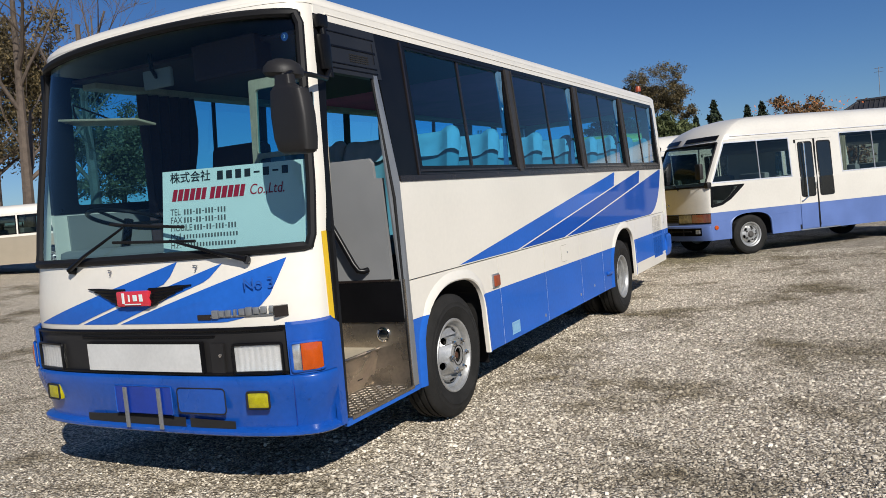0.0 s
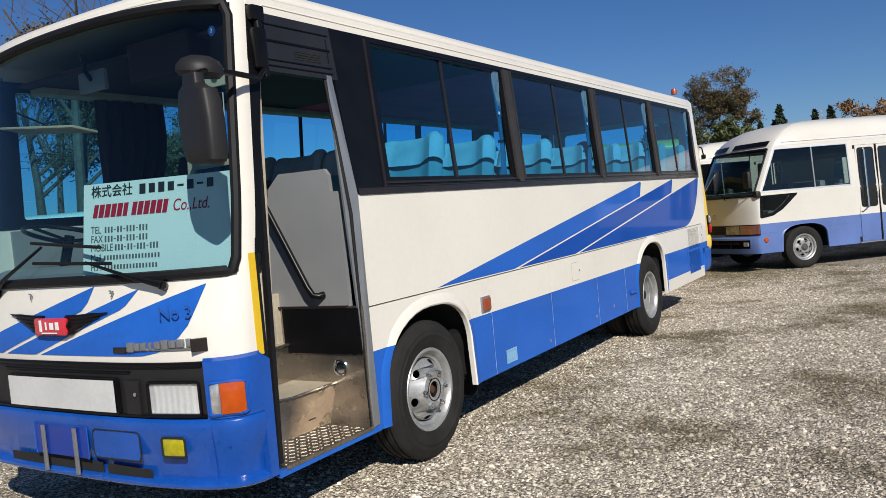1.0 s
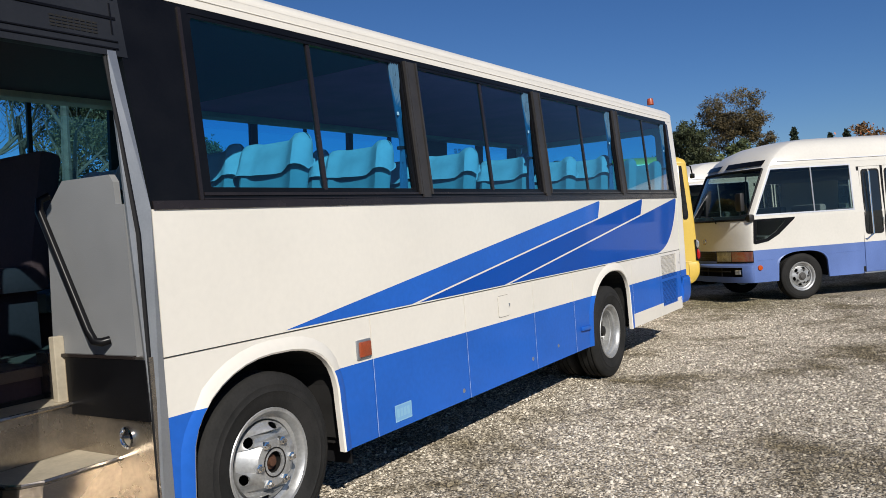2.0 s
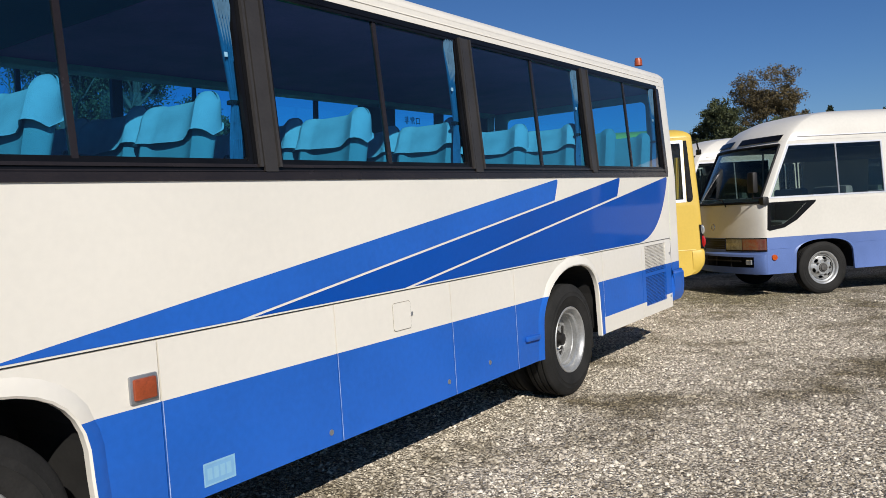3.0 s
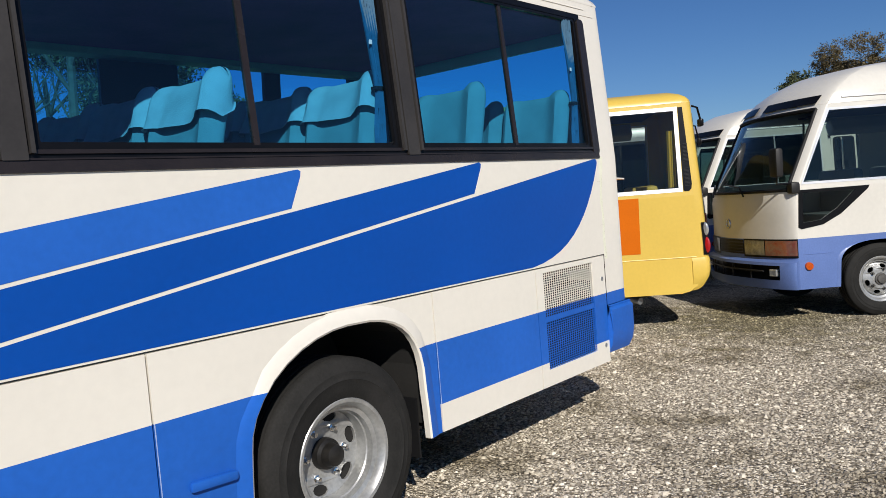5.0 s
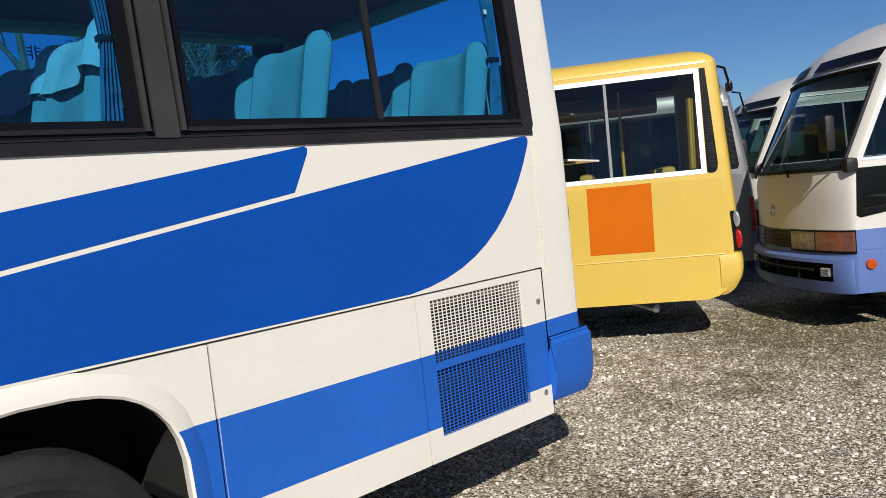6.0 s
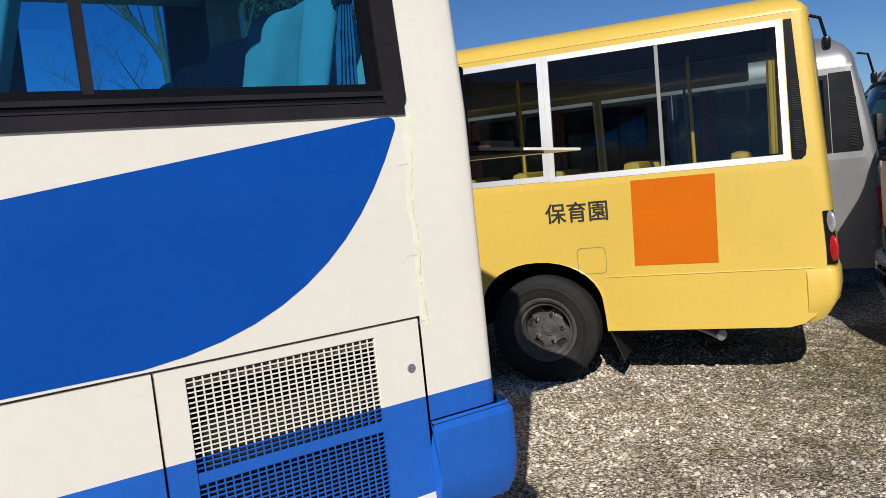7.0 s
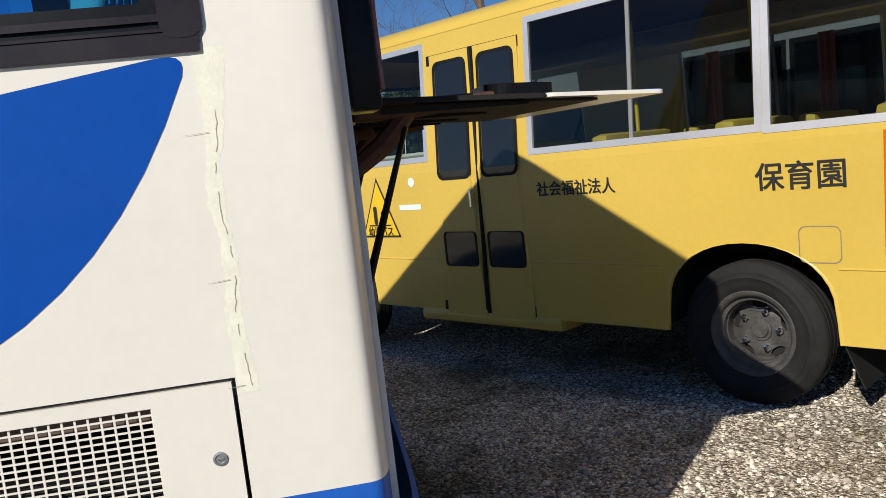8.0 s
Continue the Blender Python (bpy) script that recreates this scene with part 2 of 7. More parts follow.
def sheet(bm, loops, fn, mi=0, thick=0.0, back=None):
    """A flat plate with holes: loops[0] the outline, the rest holes, in plane coordinates (a, b); fn(a, b, depth) places it."""
    from mathutils.geometry import tessellate_polygon
    flat = [p for lp in loops for p in lp]
    tris = tessellate_polygon([[Vector((p[0], p[1], 0)) for p in lp] for lp in loops])
    area = lambda t: (flat[t[1]][0] - flat[t[0]][0]) * (flat[t[2]][1] - flat[t[0]][1]) - (flat[t[2]][0] - flat[t[0]][0]) * (flat[t[1]][1] - flat[t[0]][1])
    front = [bm.verts.new(fn(p[0], p[1], 0.0)) for p in flat]
    for t in tris:
        if abs(area(t)) < 1e-9:
            continue
        t = t if area(t) > 0 else t[::-1]
        bm.faces.new([front[i] for i in t]).material_index = mi
    if thick:
        rear = [bm.verts.new(fn(p[0], p[1], thick)) for p in flat]
        k = 0
        for lp in loops:
            n = len(lp)
            for i in range(n):
                a, b = k + i, k + (i + 1) % n
                try:
                    bm.faces.new((front[a], rear[a], rear[b], front[b])).material_index = mi
                except ValueError:
                    pass
            k += n
        for t in tris:
            if abs(area(t)) < 1e-9:
                continue
            t = t if area(t) < 0 else t[::-1]
            bm.faces.new([rear[i] for i in t]).material_index = mi
    bmesh.ops.recalc_face_normals(bm, faces=bm.faces) if thick else None
    return bm


def rect(a0, b0, a1, b1, r=0.0, n=4):
    """A rectangle as a loop, with rounded corners."""
    if r <= 0:
        return [(a0, b0), (a1, b0), (a1, b1), (a0, b1)]
    out = []
    for cx, cy, q in ((a1 - r, b0 + r, -90), (a1 - r, b1 - r, 0), (a0 + r, b1 - r, 90), (a0 + r, b0 + r, 180)):
        out += [(cx + r * math.cos(radians(q + 90 * k / n)), cy + r * math.sin(radians(q + 90 * k / n))) for k in range(n + 1)]
    return out


def span(a, b, n):
    return [a + (b - a) * i / n for i in range(n + 1)]


class Shell:
    """The outer form of a bus: length along y (front at low y), the side that is seen at x = 0, the far side at x = -W."""

    def __init__(s, W, yf, yr, inset, lean, fdep=0.42, fn=2.3, rdep=0.12, rn=5.0, rlean=lambda z: 0.0):
        s.W, s.yf, s.yr, s.inset, s.lean, s.fdep, s.fn, s.rdep, s.rn, s.rlean = W, yf, yr, inset, lean, fdep, fn, rdep, rn, rlean
        s.cx = -W / 2

    def right(s, y, z, d=0.0):
        return Vector((-s.inset(z) - d, y, z))

    def left(s, y, z, d=0.0):
        return Vector((-s.W + s.inset(z) + d, y, z))

    def front(s, a, z, off=0.0, dy=0.0, ins=0.0):
        """a from -1 (far corner) to 1 (near corner), even along the arc."""
        hw, t = s.W / 2 - s.inset(z) + off - ins, a * math.pi / 2
        sn, cs = abs(math.sin(t)) ** (2 / s.fn), abs(math.cos(t)) ** (2 / s.fn)
        return Vector((s.cx + math.copysign(hw * sn, a), s.yf + s.lean(z) - off + dy + s.fdep * (1 - cs), z))

    def arc(s, d, z):
        """The arc position of the distance d from the centre line."""
        hw = s.W / 2 - s.inset(z)
        return math.copysign(math.asin(min(1, abs(d) / hw) ** (s.fn / 2)) * 2 / math.pi, d)

    def frontd(s, d, z, off=0.0):
        return s.front(s.arc(d, z), z, off)

    def rear(s, a, z, off=0.0, dy=0.0, ins=0.0):
        hw, t = s.W / 2 - s.inset(z) + off - ins, a * math.pi / 2
        sn, cs = abs(math.sin(t)) ** (2 / s.rn), abs(math.cos(t)) ** (2 / s.rn)
        return Vector((s.cx + math.copysign(hw * sn, a), s.yr - s.rlean(z) + off - dy - s.rdep * (1 - cs), z))

    def ring(s, z, dx, df, dr, nf=28, nr=16, ys=10):
        """A closed plan loop at height z, drawn in by dx, df and dr at the sides, front and rear."""
        p = [s.front(a, z, dy=df, ins=dx) for a in span(-1, 1, nf)]
        q = [s.rear(a, z, dy=dr, ins=dx) for a in span(1, -1, nr)]
        y0, y1 = p[-1].y, q[0].y
        p += [Vector((p[-1].x, y0 + (y1 - y0) * k / ys, z)) for k in range(1, ys)]
        y0, y1 = q[-1].y, p[0].y
        q += [Vector((q[-1].x, y0 + (y1 - y0) * k / ys, z)) for k in range(1, ys)]
        return p + q

    def roof(s, levels):
        """levels: rows (z, side, front, rear) from the gutter to the crown."""
        bm = bmesh.new()
        z0 = levels[0][0]
        rings = []
        for z, dx, df, dr in levels:
            loop = s.ring(z0, dx, df, dr)
            rings.append([bm.verts.new((p.x, p.y, z)) for p in loop])
        n = len(rings[0])
        for q, w in zip(rings, rings[1:]):
            for k in range(n):
                bm.faces.new((q[k], q[(k + 1) % n], w[(k + 1) % n], w[k]))
        c = bm.verts.new((-s.W / 2, sum(v.co.y for v in rings[-1]) / n, levels[-1][0] + 0.004))
        for k in range(n):
            bm.faces.new((rings[-1][k], rings[-1][(k + 1) % n], c))
        bmesh.ops.recalc_face_normals(bm, faces=bm.faces)
        return bm

    def frontpatch(s, bm, d0, d1, lo, hi, off=0.0, nu=24, nv=6, mi=0):
        """A piece of the front between distances d0 and d1 and heights lo(d) and hi(d)."""
        f = lambda u, v: s.frontd(u, lo(u) + (hi(u) - lo(u)) * v, off)
        a0, a1 = s.arc(d0, 1.2), s.arc(d1, 1.2)
        hw = s.W / 2 - s.inset(1.2)
        ds = [math.copysign(hw * abs(math.sin(a * math.pi / 2)) ** (2 / s.fn), a) for a in span(a0, a1, nu)]
        grid(bm, f, ds, span(0, 1, nv), mi=lambda u, v: mi)
        return bm


def wheel(parent, name, centre, radius, width, rim_r, style, rimmat, out=1.0):
    """A wheel with its axle along x; out = 1 shows its face to +x. style: 'dish' (front), 'deep' (rear), 'van'."""
    cx, cy, cz = centre
    e = new(name)
    e.parent = parent
    e.matrix_basis = Matrix.Translation(centre) @ (Matrix() if out > 0 else Matrix.Rotation(math.pi, 4, "Z"))
    e.empty_display_size = 0.1
    R, w, r = radius, width / 2, rim_r
    bm = bmesh.new()
    prof = [(w * 0.55, r - 0.02), (w * 0.80, r + 0.004), (w * 0.97, r + (R - r) * 0.30), (w, r + (R - r) * 0.48), (w + 0.003, r + (R - r) * 0.50), (w, r + (R - r) * 0.52), (w * 0.985, r + (R - r) * 0.66), (w * 0.99, r + (R - r) * 0.675), (w * 0.975, r + (R - r) * 0.69), (w * 0.90, R - 0.035), (w * 0.80, R - 0.012), (w * 0.70, R - 0.002)]
    for g in (0.45, 0.0, -0.45):
        prof += [(w * (g + 0.10), R), (w * (g + 0.09), R - 0.012), (w * (g - 0.02), R - 0.012), (w * (g - 0.03), R)]
    prof += [(-w * 0.75, R - 0.002), (-w * 0.9, R - 0.035), (-w, r + (R - r) * 0.5), (-w * 0.8, r), (-w * 0.55, r - 0.02)]
    lathe(bm, prof, (0, 0, 0), (1, 0, 0), 56)
    part("tyre", bm, TYRE, e, "worn black rubber tyre", smooth=True)
    # rim: flange, well and a disc with hand holes
    depth = {"dish": -0.035, "deep": -0.135, "van": -0.045, "truck": -0.125}[style]
    bulge = {"dish": 0.065, "deep": -0.012, "van": 0.04, "truck": 0.018}[style]
    bm = bmesh.new()
    lathe(bm, [(w * 0.62, r - 0.004), (w * 0.84, r + 0.012), (w * 0.88, r + 0.008), (w * 0.86, r - 0.006), (w * 0.70, r - 0.022), (w * 0.52, r - 0.026), (w * 0.46, r - 0.046), (w * 0.30, r - 0.049), (w * 0.18, r - 0.049), (w * 0.13, r - 0.054), (w + depth - 0.03, r - 0.056), (w + depth - 0.03, r - 0.06), (-w * 0.6, r - 0.06), (-w * 0.8, r)], (0, 0, 0), (1, 0, 0), 48)
    ro, ri = r - 0.056, r * 0.30
    def face(px, py, dd):
        q = math.hypot(px, py)
        t = max(0.0, min(1.0, (ro - q) / (ro - ri)))
        return Vector((w + depth - 0.02 + bulge * math.sin(min(1, t * 1.7) * math.pi / 2) - dd, px, py))
    circ = lambda q, n: [(q * math.cos(2 * math.pi * k / n), q * math.sin(2 * math.pi * k / n)) for k in range(n)]
    holes = []
    nh = {"dish": 6, "deep": 6, "van": 6, "truck": 5}[style]
    for k in range(nh):
        a = 2 * math.pi * (k + 0.25) / nh
        hr = ro * {"dish": 0.89, "deep": 0.85, "truck": 0.86}.get(style, 0.80)
        hl, hh = {"dish": (0.030, 0.017), "deep": (0.044, 0.026), "truck": (0.046, 0.026)}.get(style, (0.036, 0.021))
        holes.append([(hr * math.cos(a) + hl * math.cos(t) * -math.sin(a) + hh * math.sin(t) * math.cos(a), hr * math.sin(a) + hl * math.cos(t) * math.cos(a) + hh * math.sin(t) * math.sin(a)) for t in (2 * math.pi * j / 10 for j in range(10))])
    mid = ro * 0.58
    sheet(bm, [circ(ro, 40), circ(mid, 30), *holes], face, thick=0.012)
    sheet(bm, [circ(mid, 30), circ(ri * 0.7, 20)], face, thick=0.012)
    part("rim", bm, rimmat, e, smooth=True)
    hx = w + depth - 0.02 + bulge
    bm = bmesh.new()
    hub_out = {"dish": 0.05, "deep": 0.085, "van": 0.03, "truck": 0.02}[style]
    if style == "dish":
        # an open hub: a dark hollow with the rusty spindle end in it
        lathe(bm, [(hx - 0.012, ri), (hx + 0.004, ri * 0.97), (hx + 0.004, ri * 0.90), (hx - 0.05, ri * 0.86), (hx - 0.055, 0.001)], (0, 0, 0), (1, 0, 0), 24)
        sp = lathe(bmesh.new(), [(hx - 0.052, ri * 0.52), (hx - 0.03, ri * 0.50), (hx - 0.03, ri * 0.32), (hx - 0.012, ri * 0.30), (hx - 0.010, 0.001)], (0, 0, 0), (1, 0, 0), 12)
        part("spindle", sp, RUSTY, e, "rusty spindle nut", smooth=False)
    else:
        lathe(bm, [(hx - 0.02, ri), (hx + hub_out * 0.4, ri * 0.92), (hx + hub_out * 0.5, ri * 0.72), (hx + hub_out, ri * 0.62), (hx + hub_out * 1.1, ri * 0.3), (hx + hub_out * 1.1, 0.001)], (0, 0, 0), (1, 0, 0), 24)
    part("hub", bm, HUBBLK if style in ("dish", "deep") else RIMOLD, e, smooth=True)
    for k in range(6 if style in ("dish", "deep") else 5):
        a = 2 * math.pi * k / (6 if style in ("dish", "deep") else 5)
        q = r * (0.43 if style == "dish" else 0.465)
        bm = bmesh.new()
        p = (hx - 0.015, q * math.cos(a), q * math.sin(a))
        g = {"truck": 1.2, "dish": 1.2}.get(style, 1.0)
        lathe(bm, [(0, 0.019 * g), (0.022 * g, 0.018 * g), (0.024 * g, 0.011 * g), (0.045, 0.010 * g), (0.046, 0.001)], p, (1, 0, 0), 6)
        part("wheel_nut", bm, CHROME if style != "van" else RIMOLD, e)
    bm = bmesh.new()
    lathe(bm, [(-w * 0.5, r - 0.062), (-w * 0.5, 0.001)], (0, 0, 0), (1, 0, 0), 24)
    part("brake_drum", bm, DARK, e)
    return e


def stripe_on_front(sh, poly, off=0.003, nu=26):
    """A thin painted shape that follows the curved front; poly in (distance from centre, height)."""
    bm = bmesh.new()
    d0, d1 = min(p[0] for p in poly), max(p[0] for p in poly)
    cols = []
    for d in span(d0 + 1e-4, d1 - 1e-4, nu):
        zs = []
        for (xa, za), (xb, zb) in zip(poly, poly[1:] + poly[:1]):
            if (xa - d) * (xb - d) < 0:
                zs.append(za + (zb - za) * (d - xa) / (xb - xa))
        if len(zs) >= 2:
            cols.append((d, min(zs), max(zs)))
    vs = [[bm.verts.new(sh.frontd(d, lo + (hi - lo) * k / 3, off)) for k in range(4)] for d, lo, hi in cols]
    for p, q in zip(vs, vs[1:]):
        for k in range(3):
            bm.faces.new((p[k], q[k], q[k + 1], p[k + 1]))
    return bm


def text_part(name, body, size, material, parent, m, label="", spread=1.0, bold=0.0):
    cu = bpy.data.curves.new(name, "FONT")
    cu.body, cu.size, cu.extrude, cu.align_x, cu.align_y, cu.space_character = body, size, 0.0006, "CENTER", "CENTER", spread
    cu.materials.append(material)
    ob = new(name, cu)
    ob.parent = parent
    ob.matrix_basis = m
    if bold:
        # heavier strokes: the same letters once more, a little aside
        for k, (dx, dy) in enumerate(((bold, 0), (bold * 0.5, bold * 0.6))):
            o2 = new(name, cu)
            o2.parent = parent
            o2.matrix_basis = m @ Matrix.Translation((dx, dy, 0.0004 * (k + 1)))
    if label:
        ob["label"] = label
    return ob


def arch_loop(yc, zc, hw, top, zb, n=18, level=0.815, power=0.78):
    """An arch outline from its front foot over the top to its rear foot; hw and power may differ, front and rear."""
    hf, hr = hw if isinstance(hw, tuple) else (hw, hw)
    ef, er = power if isinstance(power, tuple) else (power, power)
    out = [(yc - hf, zb), (yc - hf * 0.985, zb + (top - zb) * 0.22)]
    for k in range(n + 1):
        t = math.pi * (1 - k / n)
        h, e = (hf, ef) if math.cos(t) < 0 else (hr, er)
        out.append((yc + h * 0.97 * math.copysign(abs(math.cos(t)) ** e, math.cos(t)), zc + (top - zc) * abs(math.sin(t)) ** e))
    out += [(yc + hr * 0.985, zb + (top - zb) * 0.22), (yc + hr, zb)]
    full = [out[0]]
    for (ya, za), (yb, zb_) in zip(out, out[1:]):
        if (za - level) * (zb_ - level) < 0:
            full.append((ya + (yb - ya) * (level - za) / (zb_ - za), level))
        full.append((yb, zb_))
    return full


def arch_lip(bm, loop, fn, width, proud, mi=0, low=0, split=0.0):
    """A rolled lip round a wheel opening."""
    n = len(loop)
    cy = sum(p[0] for p in loop) / n
    rows = []
    for i, (y, z) in enumerate(loop):
        ya, za = loop[max(i - 1, 0)]
        yb, zb = loop[min(i + 1, n - 1)]
        ty, tz = yb - ya, zb - za
        q = math.hypot(ty, tz)
        ny, nz = -tz / q, ty / q
        if z < split + 0.001:
            ny, nz = math.copysign(1.0, ny), 0.0
        rows.append([fn(y + ny * width * k, z + nz * width * k if i not in (0, n - 1) else z, dd) for k, dd in ((-0.01, 0.022), (0, 0.0 - proud * 0.6), (0.12, -proud), (0.45, -proud * 0.75), (0.8, -proud * 0.25), (1.0, 0.003))])
    vs = [[bm.verts.new(p) for p in r] for r in rows]
    for p, q in zip(vs, vs[1:]):
        for k in range(5):
            bm.faces.new((p[k], p[k + 1], q[k + 1], q[k])).material_index = mi if k < 2 or (p[k].co.z + q[k].co.z) / 2 > split else low
    return bm


# ---- the ground: one sheet of gravel to the horizon, with loose stones near by
def worn_and_shaded_tint(n, l, tc):
    """Olive-brown worn patches, metres wide with ragged edges, and a corner with painted shade, as a tint."""
    big, mid = n.new("ShaderNodeTexNoise"), n.new("ShaderNodeTexNoise")
    big.inputs["Scale"].default_value, big.inputs["Detail"].default_value = 0.75, 6.0
    mid.inputs["Scale"].default_value, mid.inputs["Detail"].default_value = 5.0, 6.0
    l.new(tc.outputs["Object"], big.inputs["Vector"])
    l.new(tc.outputs["Object"], mid.inputs["Vector"])
    tint = n.new("ShaderNodeValToRGB")
    tint.color_ramp.elements[0].position, tint.color_ramp.elements[0].color = 0.32, (0.40, 0.36, 0.265, 1)
    tint.color_ramp.elements[1].position, tint.color_ramp.elements[1].color = 0.51, (1.10, 1.07, 1.01, 1)
    # mossy soil in the corner between the minibuses, with the shade there painted in
    far, reach, soil_shade = n.new("ShaderNodeVectorMath"), n.new("ShaderNodeMapRange"), n.new("ShaderNodeMix")
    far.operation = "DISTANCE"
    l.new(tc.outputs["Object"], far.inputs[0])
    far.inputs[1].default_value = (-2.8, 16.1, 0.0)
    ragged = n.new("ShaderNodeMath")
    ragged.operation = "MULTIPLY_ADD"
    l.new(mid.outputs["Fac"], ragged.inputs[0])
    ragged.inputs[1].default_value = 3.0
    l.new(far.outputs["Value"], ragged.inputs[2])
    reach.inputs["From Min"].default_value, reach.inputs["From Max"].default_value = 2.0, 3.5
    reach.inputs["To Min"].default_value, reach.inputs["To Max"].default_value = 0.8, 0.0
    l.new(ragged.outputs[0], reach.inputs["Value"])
    soil_shade.data_type = "RGBA"
    l.new(reach.outputs[0], soil_shade.inputs["Factor"])
    l.new(tint.outputs[0], soil_shade.inputs["A"])
    soil_shade.inputs["B"].default_value = (0.40, 0.37, 0.21, 1)
    ps, pm = n.new("ShaderNodeMath"), n.new("ShaderNodeMath")
    ps.operation, pm.operation = "SUBTRACT", "MULTIPLY_ADD"
    l.new(big.outputs["Fac"], ps.inputs[0])
    ps.inputs[1].default_value = 0.175
    l.new(mid.outputs["Fac"], pm.inputs[0])
    pm.inputs[1].default_value = 0.35
    l.new(ps.outputs[0], pm.inputs[2])
    l.new(pm.outputs[0], tint.inputs[0])
    # gravel colour runs evenly from paler on one side of the yard to darker on the other
    across, side_tone, out = n.new("ShaderNodeVectorMath"), n.new("ShaderNodeMapRange"), n.new("ShaderNodeMix")
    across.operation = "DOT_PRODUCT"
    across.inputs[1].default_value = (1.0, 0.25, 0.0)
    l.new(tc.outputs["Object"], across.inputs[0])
    side_tone.inputs["From Min"].default_value, side_tone.inputs["From Max"].default_value = -2.4, 4.2
    side_tone.inputs["To Min"].default_value, side_tone.inputs["To Max"].default_value = 1.20, 0.82
    l.new(across.outputs["Value"], side_tone.inputs["Value"])
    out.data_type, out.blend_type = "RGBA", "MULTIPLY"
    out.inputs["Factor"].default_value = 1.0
    l.new(soil_shade.outputs["Result"], out.inputs["A"])
    l.new(side_tone.outputs[0], out.inputs["B"])
    return out.outputs["Result"]


def gravel_material():
    m = bpy.data.materials.new("gravel")
    m.use_nodes = True
    n, l = m.node_tree.nodes, m.node_tree.links
    b = n["Principled BSDF"]
    tc = n.new("ShaderNodeTexCoord")
    v1, v2 = n.new("ShaderNodeTexVoronoi"), n.new("ShaderNodeTexVoronoi")
    v1.inputs["Scale"].default_value, v2.inputs["Scale"].default_value = 58.0, 115.0
    warp = n.new("ShaderNodeTexNoise")
    warp.inputs["Scale"].default_value, warp.inputs["Detail"].default_value = 9.0, 4.0
    mixv = n.new("ShaderNodeMix")
    mixv.data_type = "VECTOR"
    mixv.inputs["Factor"].default_value = 0.06
    l.new(tc.outputs["Object"], warp.inputs["Vector"])
    l.new(tc.outputs["Object"], mixv.inputs["A"])
    l.new(warp.outputs["Color"], mixv.inputs["B"])
    for v in (v1, v2):
        l.new(mixv.outputs["Result"], v.inputs["Vector"])
    sep = n.new("ShaderNodeSeparateColor")
    l.new(v1.outputs["Color"], sep.inputs[0])
    stones = n.new("ShaderNodeValToRGB")
    e = stones.color_ramp.elements
    e[0].position, e[0].color = 0.0, (0.16, 0.14, 0.115, 1)
    e[1].position, e[1].color = 1.0, (0.92, 0.86, 0.74, 1)
    for p, c in ((0.3, (0.54, 0.485, 0.405, 1)), (0.65, (0.68, 0.62, 0.53, 1))):
        q = e.new(p)
        q.color = c
    l.new(sep.outputs[0], stones.inputs[0])
    # shade between stones painted in: colour darkens towards each cell's rim
    gap_shade = n.new("ShaderNodeValToRGB")
    gap_shade.color_ramp.elements[0].position, gap_shade.color_ramp.elements[0].color = 0.30, (1, 1, 1, 1)
    gap_shade.color_ramp.elements[1].position, gap_shade.color_ramp.elements[1].color = 0.72, (0.35, 0.32, 0.265, 1)
    l.new(v1.outputs["Distance"], gap_shade.inputs[0])
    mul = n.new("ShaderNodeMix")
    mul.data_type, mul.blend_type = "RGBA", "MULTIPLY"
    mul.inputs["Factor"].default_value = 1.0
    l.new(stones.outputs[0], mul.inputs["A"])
    l.new(gap_shade.outputs[0], mul.inputs["B"])
    patch = worn_and_shaded_tint(n, l, tc)
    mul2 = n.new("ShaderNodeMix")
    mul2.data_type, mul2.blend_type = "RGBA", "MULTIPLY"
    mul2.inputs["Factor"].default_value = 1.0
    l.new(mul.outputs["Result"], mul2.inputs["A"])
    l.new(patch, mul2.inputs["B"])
    sep2, grit, mul3 = n.new("ShaderNodeSeparateColor"), n.new("ShaderNodeMapRange"), n.new("ShaderNodeMix")
    l.new(v2.outputs["Color"], sep2.inputs[0])
    l.new(sep2.outputs[1], grit.inputs["Value"])
    grit.inputs["To Min"].default_value, grit.inputs["To Max"].default_value = 0.5, 1.5
    mul3.data_type, mul3.blend_type = "RGBA", "MULTIPLY"
    mul3.inputs["Factor"].default_value = 1.0
    l.new(mul2.outputs["Result"], mul3.inputs["A"])
    l.new(grit.outputs[0], mul3.inputs["B"])
    l.new(mul3.outputs["Result"], b.inputs["Base Color"])
    b.inputs["Roughness"].default_value = 0.92
    hs = n.new("ShaderNodeMath")
    hs.operation = "MULTIPLY_ADD"
    l.new(v2.outputs["Distance"], hs.inputs[0])
    hs.inputs[1].default_value = 0.35
    l.new(v1.outputs["Distance"], hs.inputs[2])
    bp = n.new("ShaderNodeBump")
    bp.invert = True
    bp.inputs["Strength"].default_value, bp.inputs["Distance"].default_value = 1.0, 0.019
    l.new(hs.outputs[0], bp.inputs["Height"])
    l.new(bp.outputs[0], b.inputs["Normal"])
    return m


